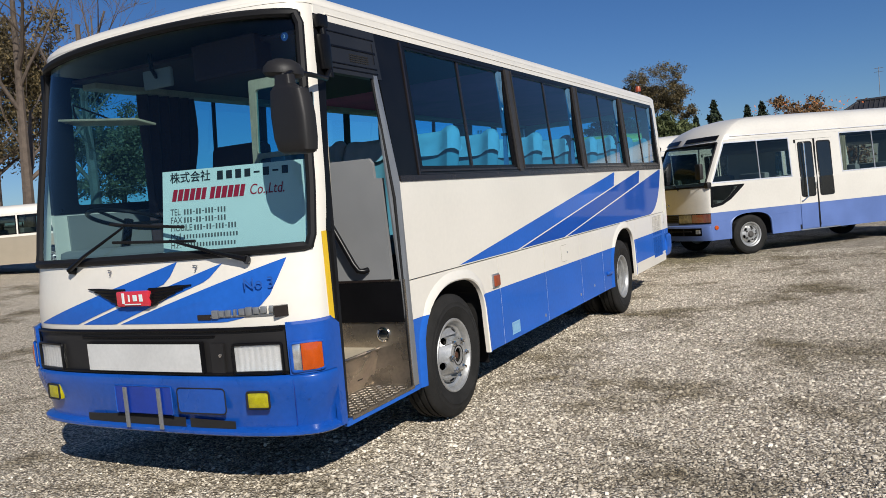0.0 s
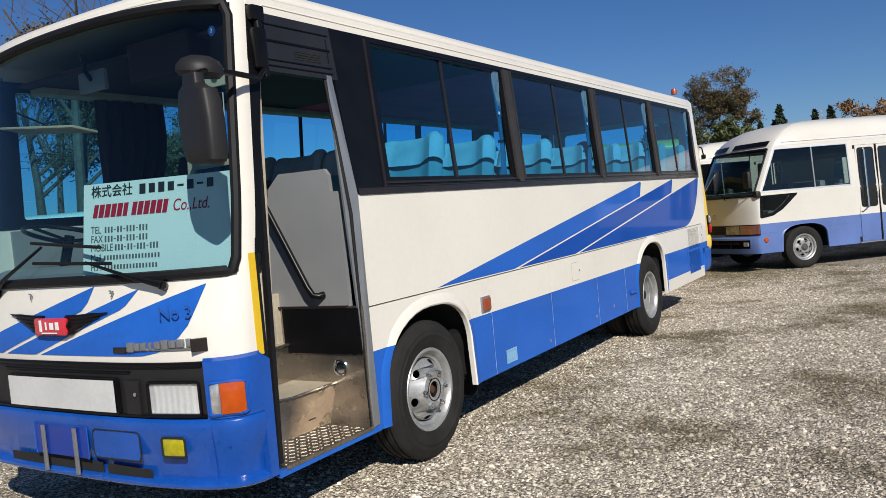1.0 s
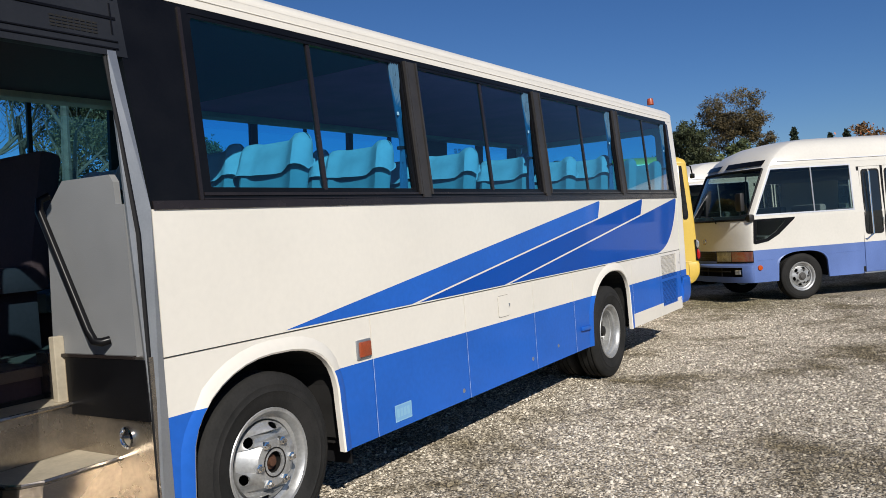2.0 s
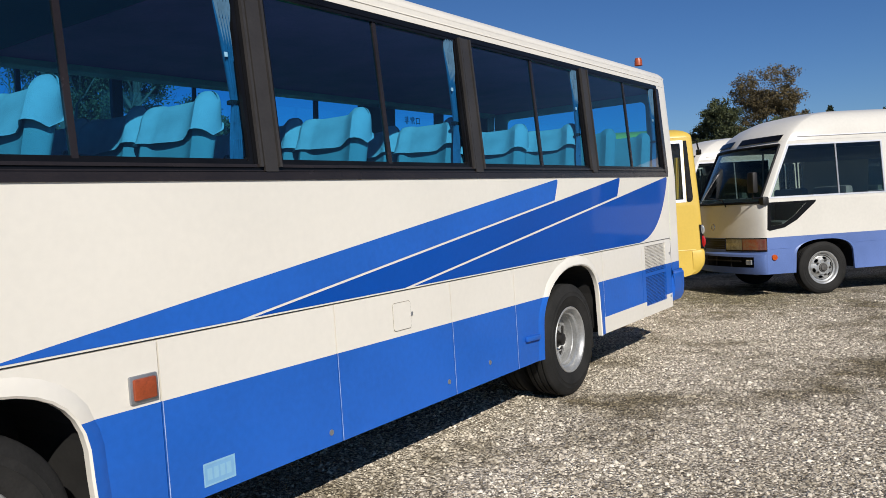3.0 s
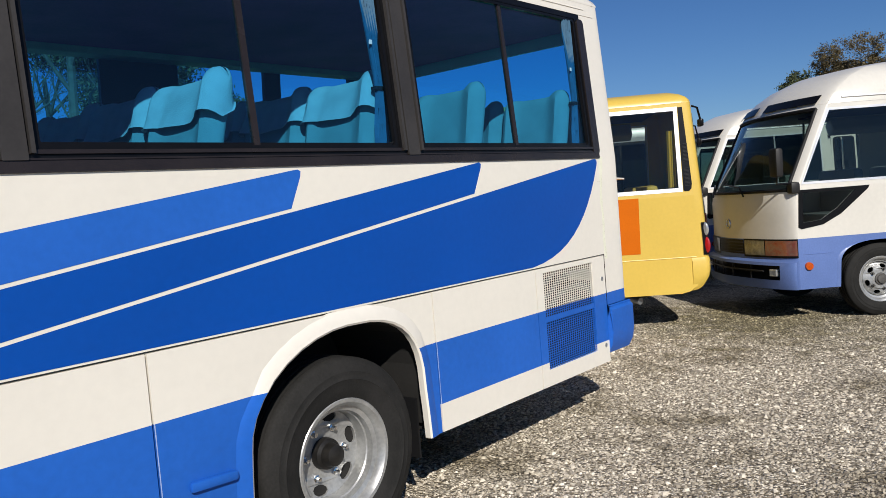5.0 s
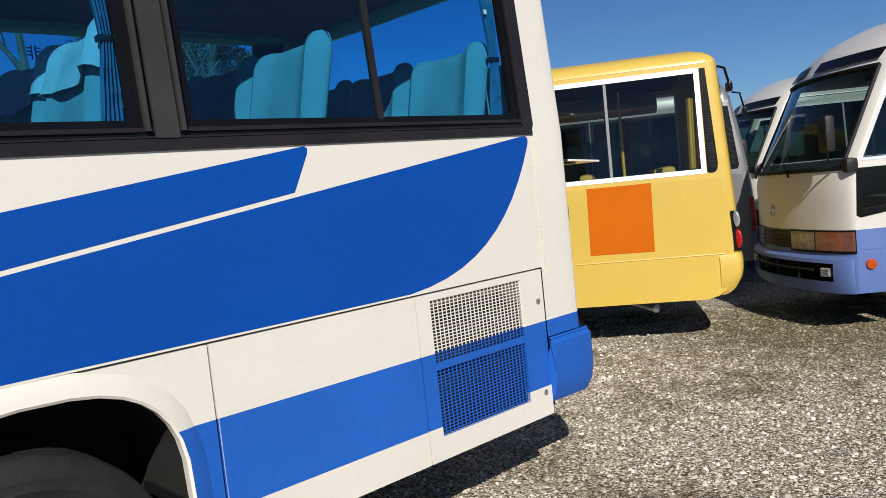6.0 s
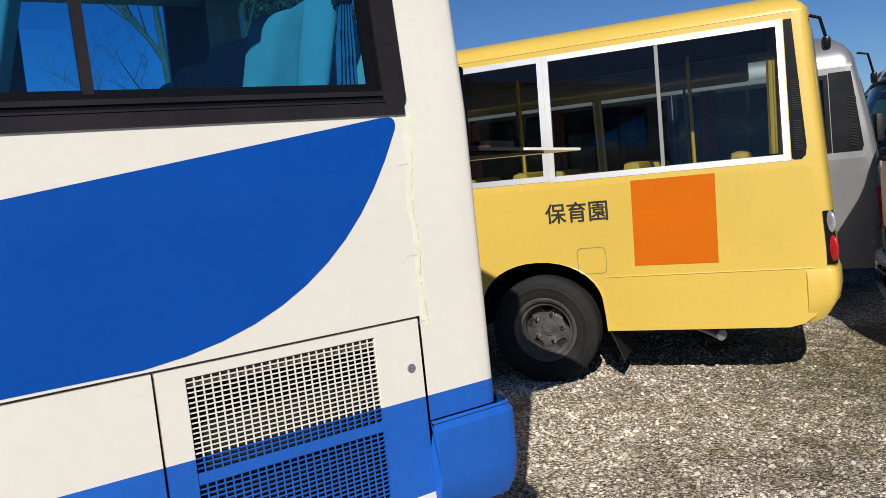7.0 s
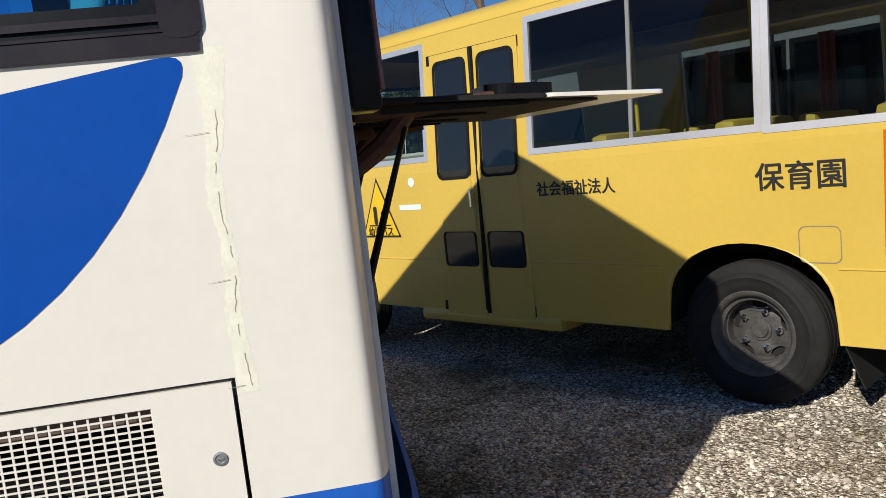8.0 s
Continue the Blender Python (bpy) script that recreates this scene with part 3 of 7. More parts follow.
def stone_material():
    m = bpy.data.materials.new("loose_stone")
    m.use_nodes = True
    n, l = m.node_tree.nodes, m.node_tree.links
    b = n["Principled BSDF"]
    g = n.new("ShaderNodeNewGeometry")
    r = n.new("ShaderNodeValToRGB")
    e = r.color_ramp.elements
    e[0].color, e[1].color = (0.17, 0.15, 0.125, 1), (0.80, 0.745, 0.65, 1)
    for p, c in ((0.35, (0.38, 0.34, 0.285, 1)), (0.75, (0.57, 0.52, 0.445, 1))):
        q = e.new(p)
        q.color = c
    l.new(g.outputs["Random Per Island"], r.inputs[0])
    no = n.new("ShaderNodeTexNoise")
    no.inputs["Scale"].default_value = 160.0
    mx = n.new("ShaderNodeMix")
    mx.data_type, mx.blend_type = "RGBA", "OVERLAY"
    mx.inputs["Factor"].default_value = 0.5
    l.new(r.outputs[0], mx.inputs["A"])
    l.new(no.outputs["Fac"], mx.inputs["B"])
    mp = n.new("ShaderNodeMix")
    mp.data_type, mp.blend_type = "RGBA", "MULTIPLY"
    mp.inputs["Factor"].default_value = 1.0
    l.new(mx.outputs["Result"], mp.inputs["A"])
    l.new(worn_and_shaded_tint(n, l, n.new("ShaderNodeTexCoord")), mp.inputs["B"])
    l.new(mp.outputs["Result"], b.inputs["Base Color"])
    b.inputs["Roughness"].default_value = 0.9
    return m


def ground_height(x, y):
    """Flat where the buses stand, rising gently towards the trees on the far side."""
    t = max(0.0, min(1.0, (-x - 9.0) / 22.0))
    return 1.0 * t * t * (3 - 2 * t)


def build_ground():
    bm = bmesh.new()
    xs = [-1500, -500, -200, -110, -70, -50] + span(-42, -10, 16) + span(-8, 12, 20) + [20, 40, 90, 250, 700, 1500]
    ys = [-1500, -500, -120, -40, -15] + span(-6, 30, 36) + [36, 45, 60, 90, 150, 300, 700, 1500]
    grid(bm, lambda u, v: Vector((u, v, ground_height(u, v) + (0.012 * noise.noise((u * 0.35, v * 0.35, 0)) if -8 < u < 12 and -6 < v < 30 else 0.0) - 0.012)), xs, ys)
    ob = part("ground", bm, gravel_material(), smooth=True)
    tagged(ob, "grey crushed gravel yard with darker worn patches", "ground", kind="structure")
    rng = np.random.default_rng(4)
    ring = [(math.cos(radians(72 * k)), math.sin(radians(72 * k)), -0.1) for k in range(5)]
    cap = [(0.58 * math.cos(radians(36 + 120 * k)), 0.58 * math.sin(radians(36 + 120 * k)), 0.72) for k in range(3)]
    base = np.array(ring + cap)
    tris = np.array([(0, 1, 5), (1, 6, 5), (1, 2, 6), (2, 3, 6), (3, 7, 6), (3, 4, 7), (4, 0, 7), (0, 5, 7), (5, 6, 7)])
    N = 205000
    y = rng.uniform(1.6, 17.0, N * 2)
    x = rng.uniform(-5.2, 4.4, N * 2)
    near = np.exp(-np.maximum(0, np.maximum(x - 2.6, (-2.2 - np.maximum(0, y - 10.5)) - x)) * 0.6) * np.exp(-np.maximum(0, y - 13.0) * 0.2)
    keep = rng.uniform(0, 1, N * 2) < near
    x, y = x[keep][:N], y[keep][:N]
    n = len(x)
    size = rng.gamma(3.4, 0.0018, n).clip(0.003, 0.017) * (1 + np.maximum(0, y - 8) * 0.01)
    ang = rng.uniform(0, 2 * np.pi, n)
    st = rng.uniform(0.7, 1.25, (n, 3)) * size[:, None] * np.array([1.1, 0.95, 0.85])
    v = base[None] + rng.normal(0, 0.13, (n, 8, 3))
    v = v * st[:, None, :]
    c, s = np.cos(ang)[:, None], np.sin(ang)[:, None]
    px, py = v[..., 0] * c - v[..., 1] * s + x[:, None], v[..., 0] * s + v[..., 1] * c + y[:, None]
    h = np.array([0.012 * noise.noise((float(a) * 0.35, float(b) * 0.35, 0)) - 0.012 for a, b in zip(x, y)])
    pz = v[..., 2] + h[:, None] + size[:, None] * 0.15
    verts = np.stack([px, py, pz], -1).reshape(-1, 3)
    faces = (tris[None] + (np.arange(n) * 8)[:, None, None]).reshape(-1, 3)
    me = bpy.data.meshes.new("loose_stones")
    me.from_pydata(verts.tolist(), [], faces.tolist())
    me.materials.append(stone_material())
    ob = new("loose_stones", me)
    tagged(ob, "loose angular gravel stones, pale grey and tan", "gravel", kind="stuff")


build_ground()


# ---- the coach in the foreground
def bus_inset(z):
    return 0.0 if z < 1.70 else 0.072 * (z - 1.70)


def bus_lean(z):
    return 0.0 if z < 1.1 else 0.145 * (z - 1.1)


BUS_W, BUS_MID = 2.29, -1.145
M_BUS = Matrix.Translation((-2.405, 8, 0)) @ Matrix.Rotation(radians(0.45), 4, "X") @ Matrix.Translation((0, -8, 0))
SB = Shell(BUS_W, 3.385, 12.33, bus_inset, bus_lean, fdep=0.28, fn=2.6, rdep=0.11, rn=7.0)
ZB, ZSPLIT, ZSEAM, ZBELT, ZTOP = 0.365, 0.815, 1.068, 1.70, 2.632
WINS = [(4.86, 6.535, 5.68), (6.695, 8.355, 7.545), (8.51, 10.18, 9.37), (10.345, 11.98, 11.165)]


def build_coach():
    bus = thing("coach_bus", M_BUS, "parked white and blue coach with an open front door", "bus")
    P = lambda name, bm, m, label="", smooth=False, parent=None: part(name, bm, m, parent or bus, label, smooth)
    R, Lf = SB.right, SB.left
    # roof
    P("roof", SB.roof([(2.712, -0.004, -0.002, 0), (2.722, -0.004, 0.0, 0.0), (2.746, 0.010, 0.010, 0.01), (2.772, 0.035, 0.035, 0.035), (2.797, 0.09, 0.09, 0.09), (2.816, 0.22, 0.22, 0.2), (2.829, 0.45, 0.55, 0.5), (2.836, 0.8, 1.1, 1.0)]), WHITE, "cream white roof", True)
    bm = bmesh.new()
    for q in (R, Lf):
        s = 1 if q is R else -1
        tube(bm, [q(y, 2.672) + Vector((s * 0.003, 0, 0)) for y in span(4.0, 12.1, 10)], 0.005, 6)
    P("gutter", bm, WHITE)
    for q, s in ((R, 1), (Lf, -1)):
        bm = sheet(bmesh.new(), [[(3.885, ZTOP), (12.215, ZTOP), (12.215, 2.718), (3.90, 2.718)]], lambda a, b, d: q(a, b, d - 0.003), thick=0.02)
        P("cant_rail", bm, WHITE)
    # upper side panels
    tip = lambda f: (lambda a, b, d: f(a, b, d))
    bm = sheet(bmesh.new(), [[(4.545, ZSEAM + 0.004), (12.0345, ZSEAM + 0.004), (12.0345, ZBELT), (4.545, ZBELT)]], tip(R), thick=0.025)
    P("side_panel", bm, WHITE, "cream white upper side panel")
    bm = sheet(bmesh.new(), [[(3.75, ZB), (12.2, ZB), (12.2, ZBELT), (3.75, ZBELT)]], tip(Lf), thick=0.025)
    P("side_panel", bm, WHITE)
    # painted wings on the side
    wing = lambda pts, m, label: P("stripe", sheet(bmesh.new(), [pts], lambda a, b, d: R(a, b, d - 0.0012)), m, label)
    zb = ZSEAM + 0.012
    wing([(5.27, zb), (6.37, zb), (9.494, 1.526), (9.555, 1.655), (9.559, 1.676), (9.546, 1.684), (9.53, 1.683)], BLUE, "light blue swept stripe")
    wing([(6.45, zb), (7.57, zb), (10.712, 1.530), (10.782, 1.664), (10.786, 1.684), (10.774, 1.692), (10.76, 1.691)], NAVY, "deep blue swept stripe")
    curve = [(11.20, zb)]
    for k in range(1, 12):
        t = k / 11
        a, b, c, e = (11.20, zb), (11.62, 1.11), (11.865, 1.32), (12.018, 1.655)
        curve.append(tuple((1 - t) ** 3 * a[i] + 3 * t * (1 - t) ** 2 * b[i] + 3 * t * t * (1 - t) * c[i] + t ** 3 * e[i] for i in (0, 1)))
    wing([(7.655, zb)] + curve + [(12.021, 1.672), (12.019, 1.682), (12.012, 1.689), (12.0, 1.692), (11.97, 1.691)], NAVY, "deep blue stripe with a rounded rear end")
    # lower skirt, panel by panel
    archF = arch_loop(5.155, 0.60, (0.515, 0.48), 0.978, ZB, power=(1.0, 0.70))
    archR = arch_loop(9.73, 0.60, (0.557, 0.475), 0.998, ZB, power=(1.06, 0.70))
    def skirt(y0, y1, arch=None, white_low=False, hole=None):
        bm = bmesh.new()
        top, g = ZSEAM - 0.004, 0.004
        y0, y1 = y0 + g, y1 - g
        if arch:
            f, r = arch[0][0], arch[-1][0]
            up = [p for p in arch if p[1] >= ZSPLIT]
            lo_f = [p for p in arch if p[1] < ZSPLIT and p[0] < (f + r) / 2]
            lo_r = [p for p in arch if p[1] < ZSPLIT and p[0] > (f + r) / 2]
            yf, yr = up[0][0], up[-1][0]
            sheet(bm, [[(y0, ZSPLIT), (yf, ZSPLIT)] + up + [(yr, ZSPLIT), (y1, ZSPLIT), (y1, top), (y0, top)]], R, 0, 0.02)
            sheet(bm, [[(y0, ZB)] + lo_f + [(yf, ZSPLIT), (y0, ZSPLIT)]], R, 1, 0.02)
            sheet(bm, [[(yr, ZSPLIT)] + lo_r + [(y1, ZB), (y1, ZSPLIT)]], R, 1, 0.02)
        else:
            bands = [(ZSPLIT, top, 0)] + ([(0.505, ZSPLIT, 1), (ZB, 0.505, 0)] if white_low else [(ZB, ZSPLIT, 1)])
            for a, b, mi in bands:
                if hole:
                    h0, h1, k0, k1 = hole
                    sheet(bm, [[(y0, a), (h0, a), (h0, b), (y0, b)]], R, mi, 0.02)
                    sheet(bm, [[(h1, a), (y1, a), (y1, b), (h1, b)]], R, mi, 0.02)
                    if b > k1:
                        sheet(bm, [[(h0, max(a, k1)), (h1, max(a, k1)), (h1, b), (h0, b)]], R, mi, 0.02)
                    if a < k0:
                        sheet(bm, [[(h0, a), (h1, a), (h1, min(b, k0)), (h0, min(b, k0))]], R, mi, 0.02)
                else:
                    sheet(bm, [[(y0, a), (y1, a), (y1, b), (y0, b)]], R, mi, 0.02)
        bmesh.ops.remove_doubles(bm, verts=bm.verts[:], dist=0.0004)
        return P("skirt_panel", bm, [WHITE, BLUE], "white and blue lower panel")
    pF = skirt(4.535, 5.945, archF)
    skirt(5.945, 6.98)
    skirt(6.98, 8.02)
    skirt(8.02, 8.80)
    pR = skirt(8.80, 10.31, archR)
    skirt(10.31, 11.22, None, True)
    pG = skirt(11.22, 12.03, None, True, (11.30, 11.87, 0.462, 1.035))
    for lp, p in ((archF, pF), (archR, pR)):
        P("arch_lip", arch_lip(bmesh.new(), lp, R, 0.078, 0.017, 0, 1, ZSPLIT), [WHITE, BLUE], "rolled white wheel arch lip", True, p)
    for y in (5.945, 6.98, 8.02, 8.80, 10.31):
        a, b = (0.505 if y > 10 else ZB), ZSPLIT
        P("panel_edge", sheet(bmesh.new(), [[(y + 0.004, a), (y + 0.0075, a), (y + 0.0075, b), (y + 0.004, b)]], lambda p, q, d: R(p, q, d - 0.0012), thick=0.001), CHIPPED)
    # air grille: two fields of fine bars and a solid bar between
    bm = bmesh.new()
    for z0, z1 in ((0.462, 0.742), (0.772, 1.035)):
        nz = round((z1 - z0) / 0.0138)
        for k in range(nz + 1):
            z = z0 + (z1 - z0) * k / nz
            box(bm, (-0.006, 11.585, z), (0.003, 0.57, 0.0036), mi=1 if z < ZSPLIT else 0)
        for k in range(25):
            y = 11.30 + 0.57 * k / 24
            for a, b, mi in ((z0, min(z1, ZSPLIT), 1), (max(z0, ZSPLIT), z1, 0)):
                if b > a:
                    box(bm, (-0.0065, y, (a + b) / 2), (0.003, 0.0042, b - a), mi=mi)
    box(bm, (-0.006, 11.585, 0.757), (0.006, 0.57, 0.030), mi=1)
    P("grille_mesh", bm, [WHITE, BLUE], "fine perforated engine air grille", parent=pG)
    bm = B((-0.25, 11.60, 0.74), (0.02, 0.75, 0.72))
    P("radiator", bm, DARK, "dark radiator behind the grille")
    bm = lathe(bmesh.new(), [(0, 0.14), (0.05, 0.14), (0.06, 0.11), (0.06, 0.001)], (-0.2, 11.66, 0.55), (1, 0, 0), 24)
    P("fan_housing", bm, ALU, smooth=True)
    for y, z in ((11.985, 0.915), (11.98, 0.478)):
        bm = lathe(bmesh.new(), [(-0.002, 0.0145), (0.003, 0.014), (0.004, 0.010), (0.002, 0.009), (0.002, 0.001)], (0, y, z), (1, 0, 0), 18)
        box(bm, (0.003, y, z), (0.003, 0.013, 0.003))
        P("panel_lock", bm, ALU, "round coin-slot lock", True)
    for y, z in ((8.43, 0.485), (7.95, 0.46), (6.90, 0.43)):
        bm = lathe(bmesh.new(), [(-0.002, 0.016), (0.003, 0.015), (0.003, 0.001)], (0, y, z), (1, 0, 0), 16)
        P("panel_lock", bm, ALU, smooth=True)
    # fuel lid, sill handle, side lamp, sticker
    bm = sheet(bmesh.new(), [rect(7.4475, 0.8475, 7.6125, 1.0075, 0.02), rect(7.45, 0.85, 7.61, 1.005, 0.018)], lambda a, b, d: R(a, b, d - 0.002))
    P("fuel_lid_joint", bm, CRACK)
    P("fuel_lid", sheet(bmesh.new(), [rect(7.451, 0.851, 7.609, 1.004, 0.018)], lambda a, b, d: R(a, b, d - 0.004), thick=0.003), WHITE, "small white fuel lid")
    P("lid_latch", B((0.006, 7.615, 0.93), (0.008, 0.016, 0.02), 0.003), ALU)
    bm = box(bmesh.new(), (0.012, 9.01, 0.548), (0.026, 0.20, 0.038), 0.012, Matrix.Rotation(radians(-3), 4, "X"))
    P("panel_handle", bm, BLUE, "recessed blue flap handle", True)
    P("lamp_base", box(bmesh.new(), (0.006, 5.865, 0.888), (0.016, 0.125, 0.11), 0.008), ALU, smooth=True)
    P("side_lamp", box(bmesh.new(), (0.016, 5.865, 0.888), (0.02, 0.10, 0.085), 0.008), BRICKL, "faded orange side marker lamp", True)
    st = P("sticker", sheet(bmesh.new(), [rect(6.12, 0.41, 6.28, 0.50)], lambda a, b, d: R(a, b, d - 0.002)), STICK, "pale blue inspection sticker")
    bm = sheet(bmesh.new(), [rect(6.115, 0.405, 6.285, 0.505), rect(6.123, 0.413, 6.277, 0.497)], lambda a, b, d: R(a, b, d - 0.003))
    for k in range(4):
        sheet(bm, [rect(6.135 + 0.034 * k, 0.43, 6.160 + 0.034 * k, 0.48)], lambda a, b, d: R(a, b, d - 0.003))
    P("sticker_marks", bm, STICKM, parent=st)
    # rear quarter, rear wall with its window, bumper
    plan = [("y", 12.0345), ("y", 12.20)] + [("a", a) for a in span(1, 0.62, 10)]
    def wrap(t, z, side=1):
        k, v = plan[int(t)]
        p = R(v, z) if k == "y" else SB.rear(v, z)
        if k == "a" and v == 1:
            p = R(12.22, z)
        return p if side > 0 else Vector((-BUS_W - p.x, p.y, p.z))
    for s in (1, -1):
        bm = grid(bmesh.new(), lambda u, v: wrap(u, v, s), list(range(len(plan))), [0.735, ZSPLIT, 1.2, ZBELT, 2.0, 2.3, ZTOP + 0.01, 2.718], mi=lambda u, v: 1 if v < ZSPLIT else 0)
        bmesh.ops.recalc_face_normals(bm, faces=bm.faces)
        P("rear_quarter", bm, [WHITE, BLUE], "cream rear corner panel with a cracked filler seam" if s > 0 else "", True)
    rx = [SB.rear(0.62, z).x for z in (0.735, 2.718)]
    lx = [-BUS_W - v for v in rx]
    bm = sheet(bmesh.new(), [[(lx[0], 0.735), (rx[0], 0.735), (rx[1], 2.718), (lx[1], 2.718)], rect(-2.0, 2.10, -0.29, 2.52, 0.06), rect(-1.95, 0.95, -0.34, 1.60, 0.03)], lambda a, b, d: Vector((a, 12.328 - d, b)), thick=0.02)
    P("rear_wall", bm, WHITE)
    P("rear_window", sheet(bmesh.new(), [rect(-2.0, 2.10, -0.29, 2.52, 0.06)], lambda a, b, d: Vector((a, 12.318, b))), G_SIDE, "tinted rear window")
    P("engine_bay", B((-1.145, 12.05, 1.275), (1.66, 0.02, 0.72)), DARK)
    bm = bmesh.new()
    SBb = Shell(BUS_W + 0.036, 3.3, 12.375, lambda z: 0.0, lambda z: 0.0, rdep=0.10, rn=7.0)
    arcp = [Vector((0.018, y, 0)) for y in (12.033, 12.12, 12.22)] + [SBb.rear(a, 0.5) + Vector((0.018, 0, -0.5)) for a in span(0.99, -0.99, 40)] + [Vector((-BUS_W - 0.018, y, 0)) for y in (12.22, 12.02)]
    prof = [(0.0, 0.725), (-0.012, 0.732), (0.0, 0.712), (0.012, 0.70), (0.012, 0.55), (0.0, 0.47), (-0.03, 0.415), (-0.08, 0.41)]
    rows = []
    cc = Vector((BUS_MID, 11.6, 0))
    for p in arcp:
        out = (p - cc).normalized()
        drop = 0.0
        rows.append([bm.verts.new(p + out * o + Vector((0, 0, z - drop))) for o, z in prof])
    for p, q in zip(rows, rows[1:]):
        for k in range(len(prof) - 1):
            bm.faces.new((p[k], p[k + 1], q[k + 1], q[k]))
    bm.faces.new(rows[0])
    bmesh.ops.recalc_face_normals(bm, faces=bm.faces)
    P("rear_bumper", bm, BLUE, "blue rear bumper corner", True)
    # filler seam with its crack on the rear corner
    rng = random.Random(5)
    pts = [(12.072, 1.705), (12.070, 1.65), (12.068, 1.60), (12.060, 1.53), (12.05, 1.47), (12.048, 1.40), (12.058, 1.33), (12.058, 1.26), (12.05, 1.20), (12.054, 1.13), (12.060, 1.06), (12.066, 1.035)]
    fine, w = [], 0.026
    for i, ((a, b), (c, d)) in enumerate(zip(pts, pts[1:])):
        goal = (0.026, 0.022, 0.015)[i] if i < 3 else rng.uniform(0.010, 0.021)
        for k in range(6):
            t = k / 6
            w += (goal - w) * 0.3
            fine.append((a + (c - a) * t + rng.uniform(-0.0015, 0.0015), b + (d - b) * t, w + rng.uniform(-0.002, 0.002)))
    bm = bmesh.new()
    vs = [[bm.verts.new(R(y + w * q, z, dd)) for q, dd in ((-1.15, -0.0002), (-0.7, -0.0005), (-0.1, -0.0006), (0.5, -0.0005), (1.0, -0.0002))] for y, z, w in fine]
    for p, q in zip(vs, vs[1:]):
        for k in range(4):
            bm.faces.new((p[k], p[k + 1], q[k + 1], q[k]))
    bmesh.ops.recalc_face_normals(bm, faces=bm.faces)
    P("filler_seam", bm, PUTTY, "cracked yellowish body filler", True)
    bm = bmesh.new()
    vs = [(bm.verts.new(R(y + 0.003, z, -0.0016)), bm.verts.new(R(y + 0.0038 + rng.uniform(0, 0.0010), z, -0.0016))) for y, z, w in fine[13:-3]]
    for k, (p, q) in enumerate(zip(vs, vs[1:])):
        if k % 14 in (0, 1, 2, 3, 4, 5, 6, 9, 10):
            bm.faces.new((p[0], p[1], q[1], q[0]))
    for z, l in ((1.545, 0.045), (1.262, 0.040), (1.052, 0.03)):
        sheet(bm, [[(12.05 - l, z), (12.052, z + 0.002), (12.052, z + 0.0032), (12.05 - l, z + 0.0006)]], lambda a, b, d: R(a, b, -0.0024))
    P("crack", bm, HAIR)
    # window band
    bm = sheet(bmesh.new(), [[(4.545, ZBELT), (12.03, ZBELT), (12.056, ZBELT + 0.006), (12.068, ZBELT + 0.03), (12.068, 2.60), (12.03, ZTOP), (4.47, ZTOP)]] + [rect(a, 1.752, b, 2.60, 0.02) for a, b, _ in WINS], lambda a, b, d: R(a, b, d), thick=0.03)
    P("window_band", bm, BLACK, "black window surround")
    bm = bmesh.new()
    sheet(bm, [rect(4.55, 1.698, 12.058, 1.736, 0.004)], lambda a, b, d: R(a, b, d - 0.007), thick=0.006)
    for z0, z1, dd in ((1.739, 1.745, 0.004), (1.758, 1.772, 0.006)):
        sheet(bm, [rect(4.83, z0, 12.05, z1)], lambda a, b, d: R(a, b, d - dd), thick=0.004)
    P("window_rail", bm, BROWNBLACK, "faded black rail under the windows", True)
    for y in (6.625, 8.443, 10.265):
        bm = bmesh.new()
        sheet(bm, [rect(y - 0.038, 1.738, y + 0.042, 2.61, 0.004)], lambda a, b, d: R(a, b, d - 0.012), thick=0.011)
        for e in (-0.062, 0.056):
            sheet(bm, [rect(y + e - 0.007, 1.76, y + e + 0.007, 2.61)], lambda a, b, d: R(a, b, d - 0.02), thick=0.02)
        P("window_pillar", bm, FADED, "faded brown-black pillar cover", True)
    bm = bmesh.new()
    sheet(bm, [rect(11.99, 1.725, 12.068, 2.60, 0.028)], lambda a, b, d: R(a, b, d - 0.008), thick=0.008)
    P("window_pillar", bm, BROWNBLACK, "faded brown-black end pillar cover", True)
    P("trim_strip", sheet(bmesh.new(), [[(4.802, 1.738), (4.822, 1.738), (4.826, 2.615), (4.808, 2.615)]], lambda a, b, d: R(a, b, d - 0.008), thick=0.008), BROWNBLACK)
    for a, b, m in WINS:
        fr = bmesh.new()
        f = lambda p, q, d: R(p, q, d + 0.004)
        sheet(fr, [rect(a - 0.002, 1.750, b + 0.002, 2.602, 0.02), rect(a + 0.022, 1.786, b - 0.022, 2.582, 0.02)], f, thick=0.03)
        sheet(fr, [rect(a + 0.022, 1.786, b - 0.022, 1.797)], lambda p, q, d: R(p, q, d + 0.012), thick=0.01)
        fo = P("window_frame", fr, BLACK, "black sliding window frame")
        P("sash_bar", sheet(bmesh.new(), [rect(m - 0.014, 1.785, m + 0.014, 2.583)], lambda p, q, d: R(p, q, d + 0.010), thick=0.02), BROWNBLACK, parent=fo)
        P("pane", sheet(bmesh.new(), [rect(a + 0.02, 1.785, m, 2.583)], lambda p, q, d: R(p, q, d + 0.018)), G_SIDE, parent=fo)
        P("pane", sheet(bmesh.new(), [rect(m, 1.785, b - 0.02, 2.583)], lambda p, q, d: R(p, q, d + 0.024)), G_SIDE, parent=fo)
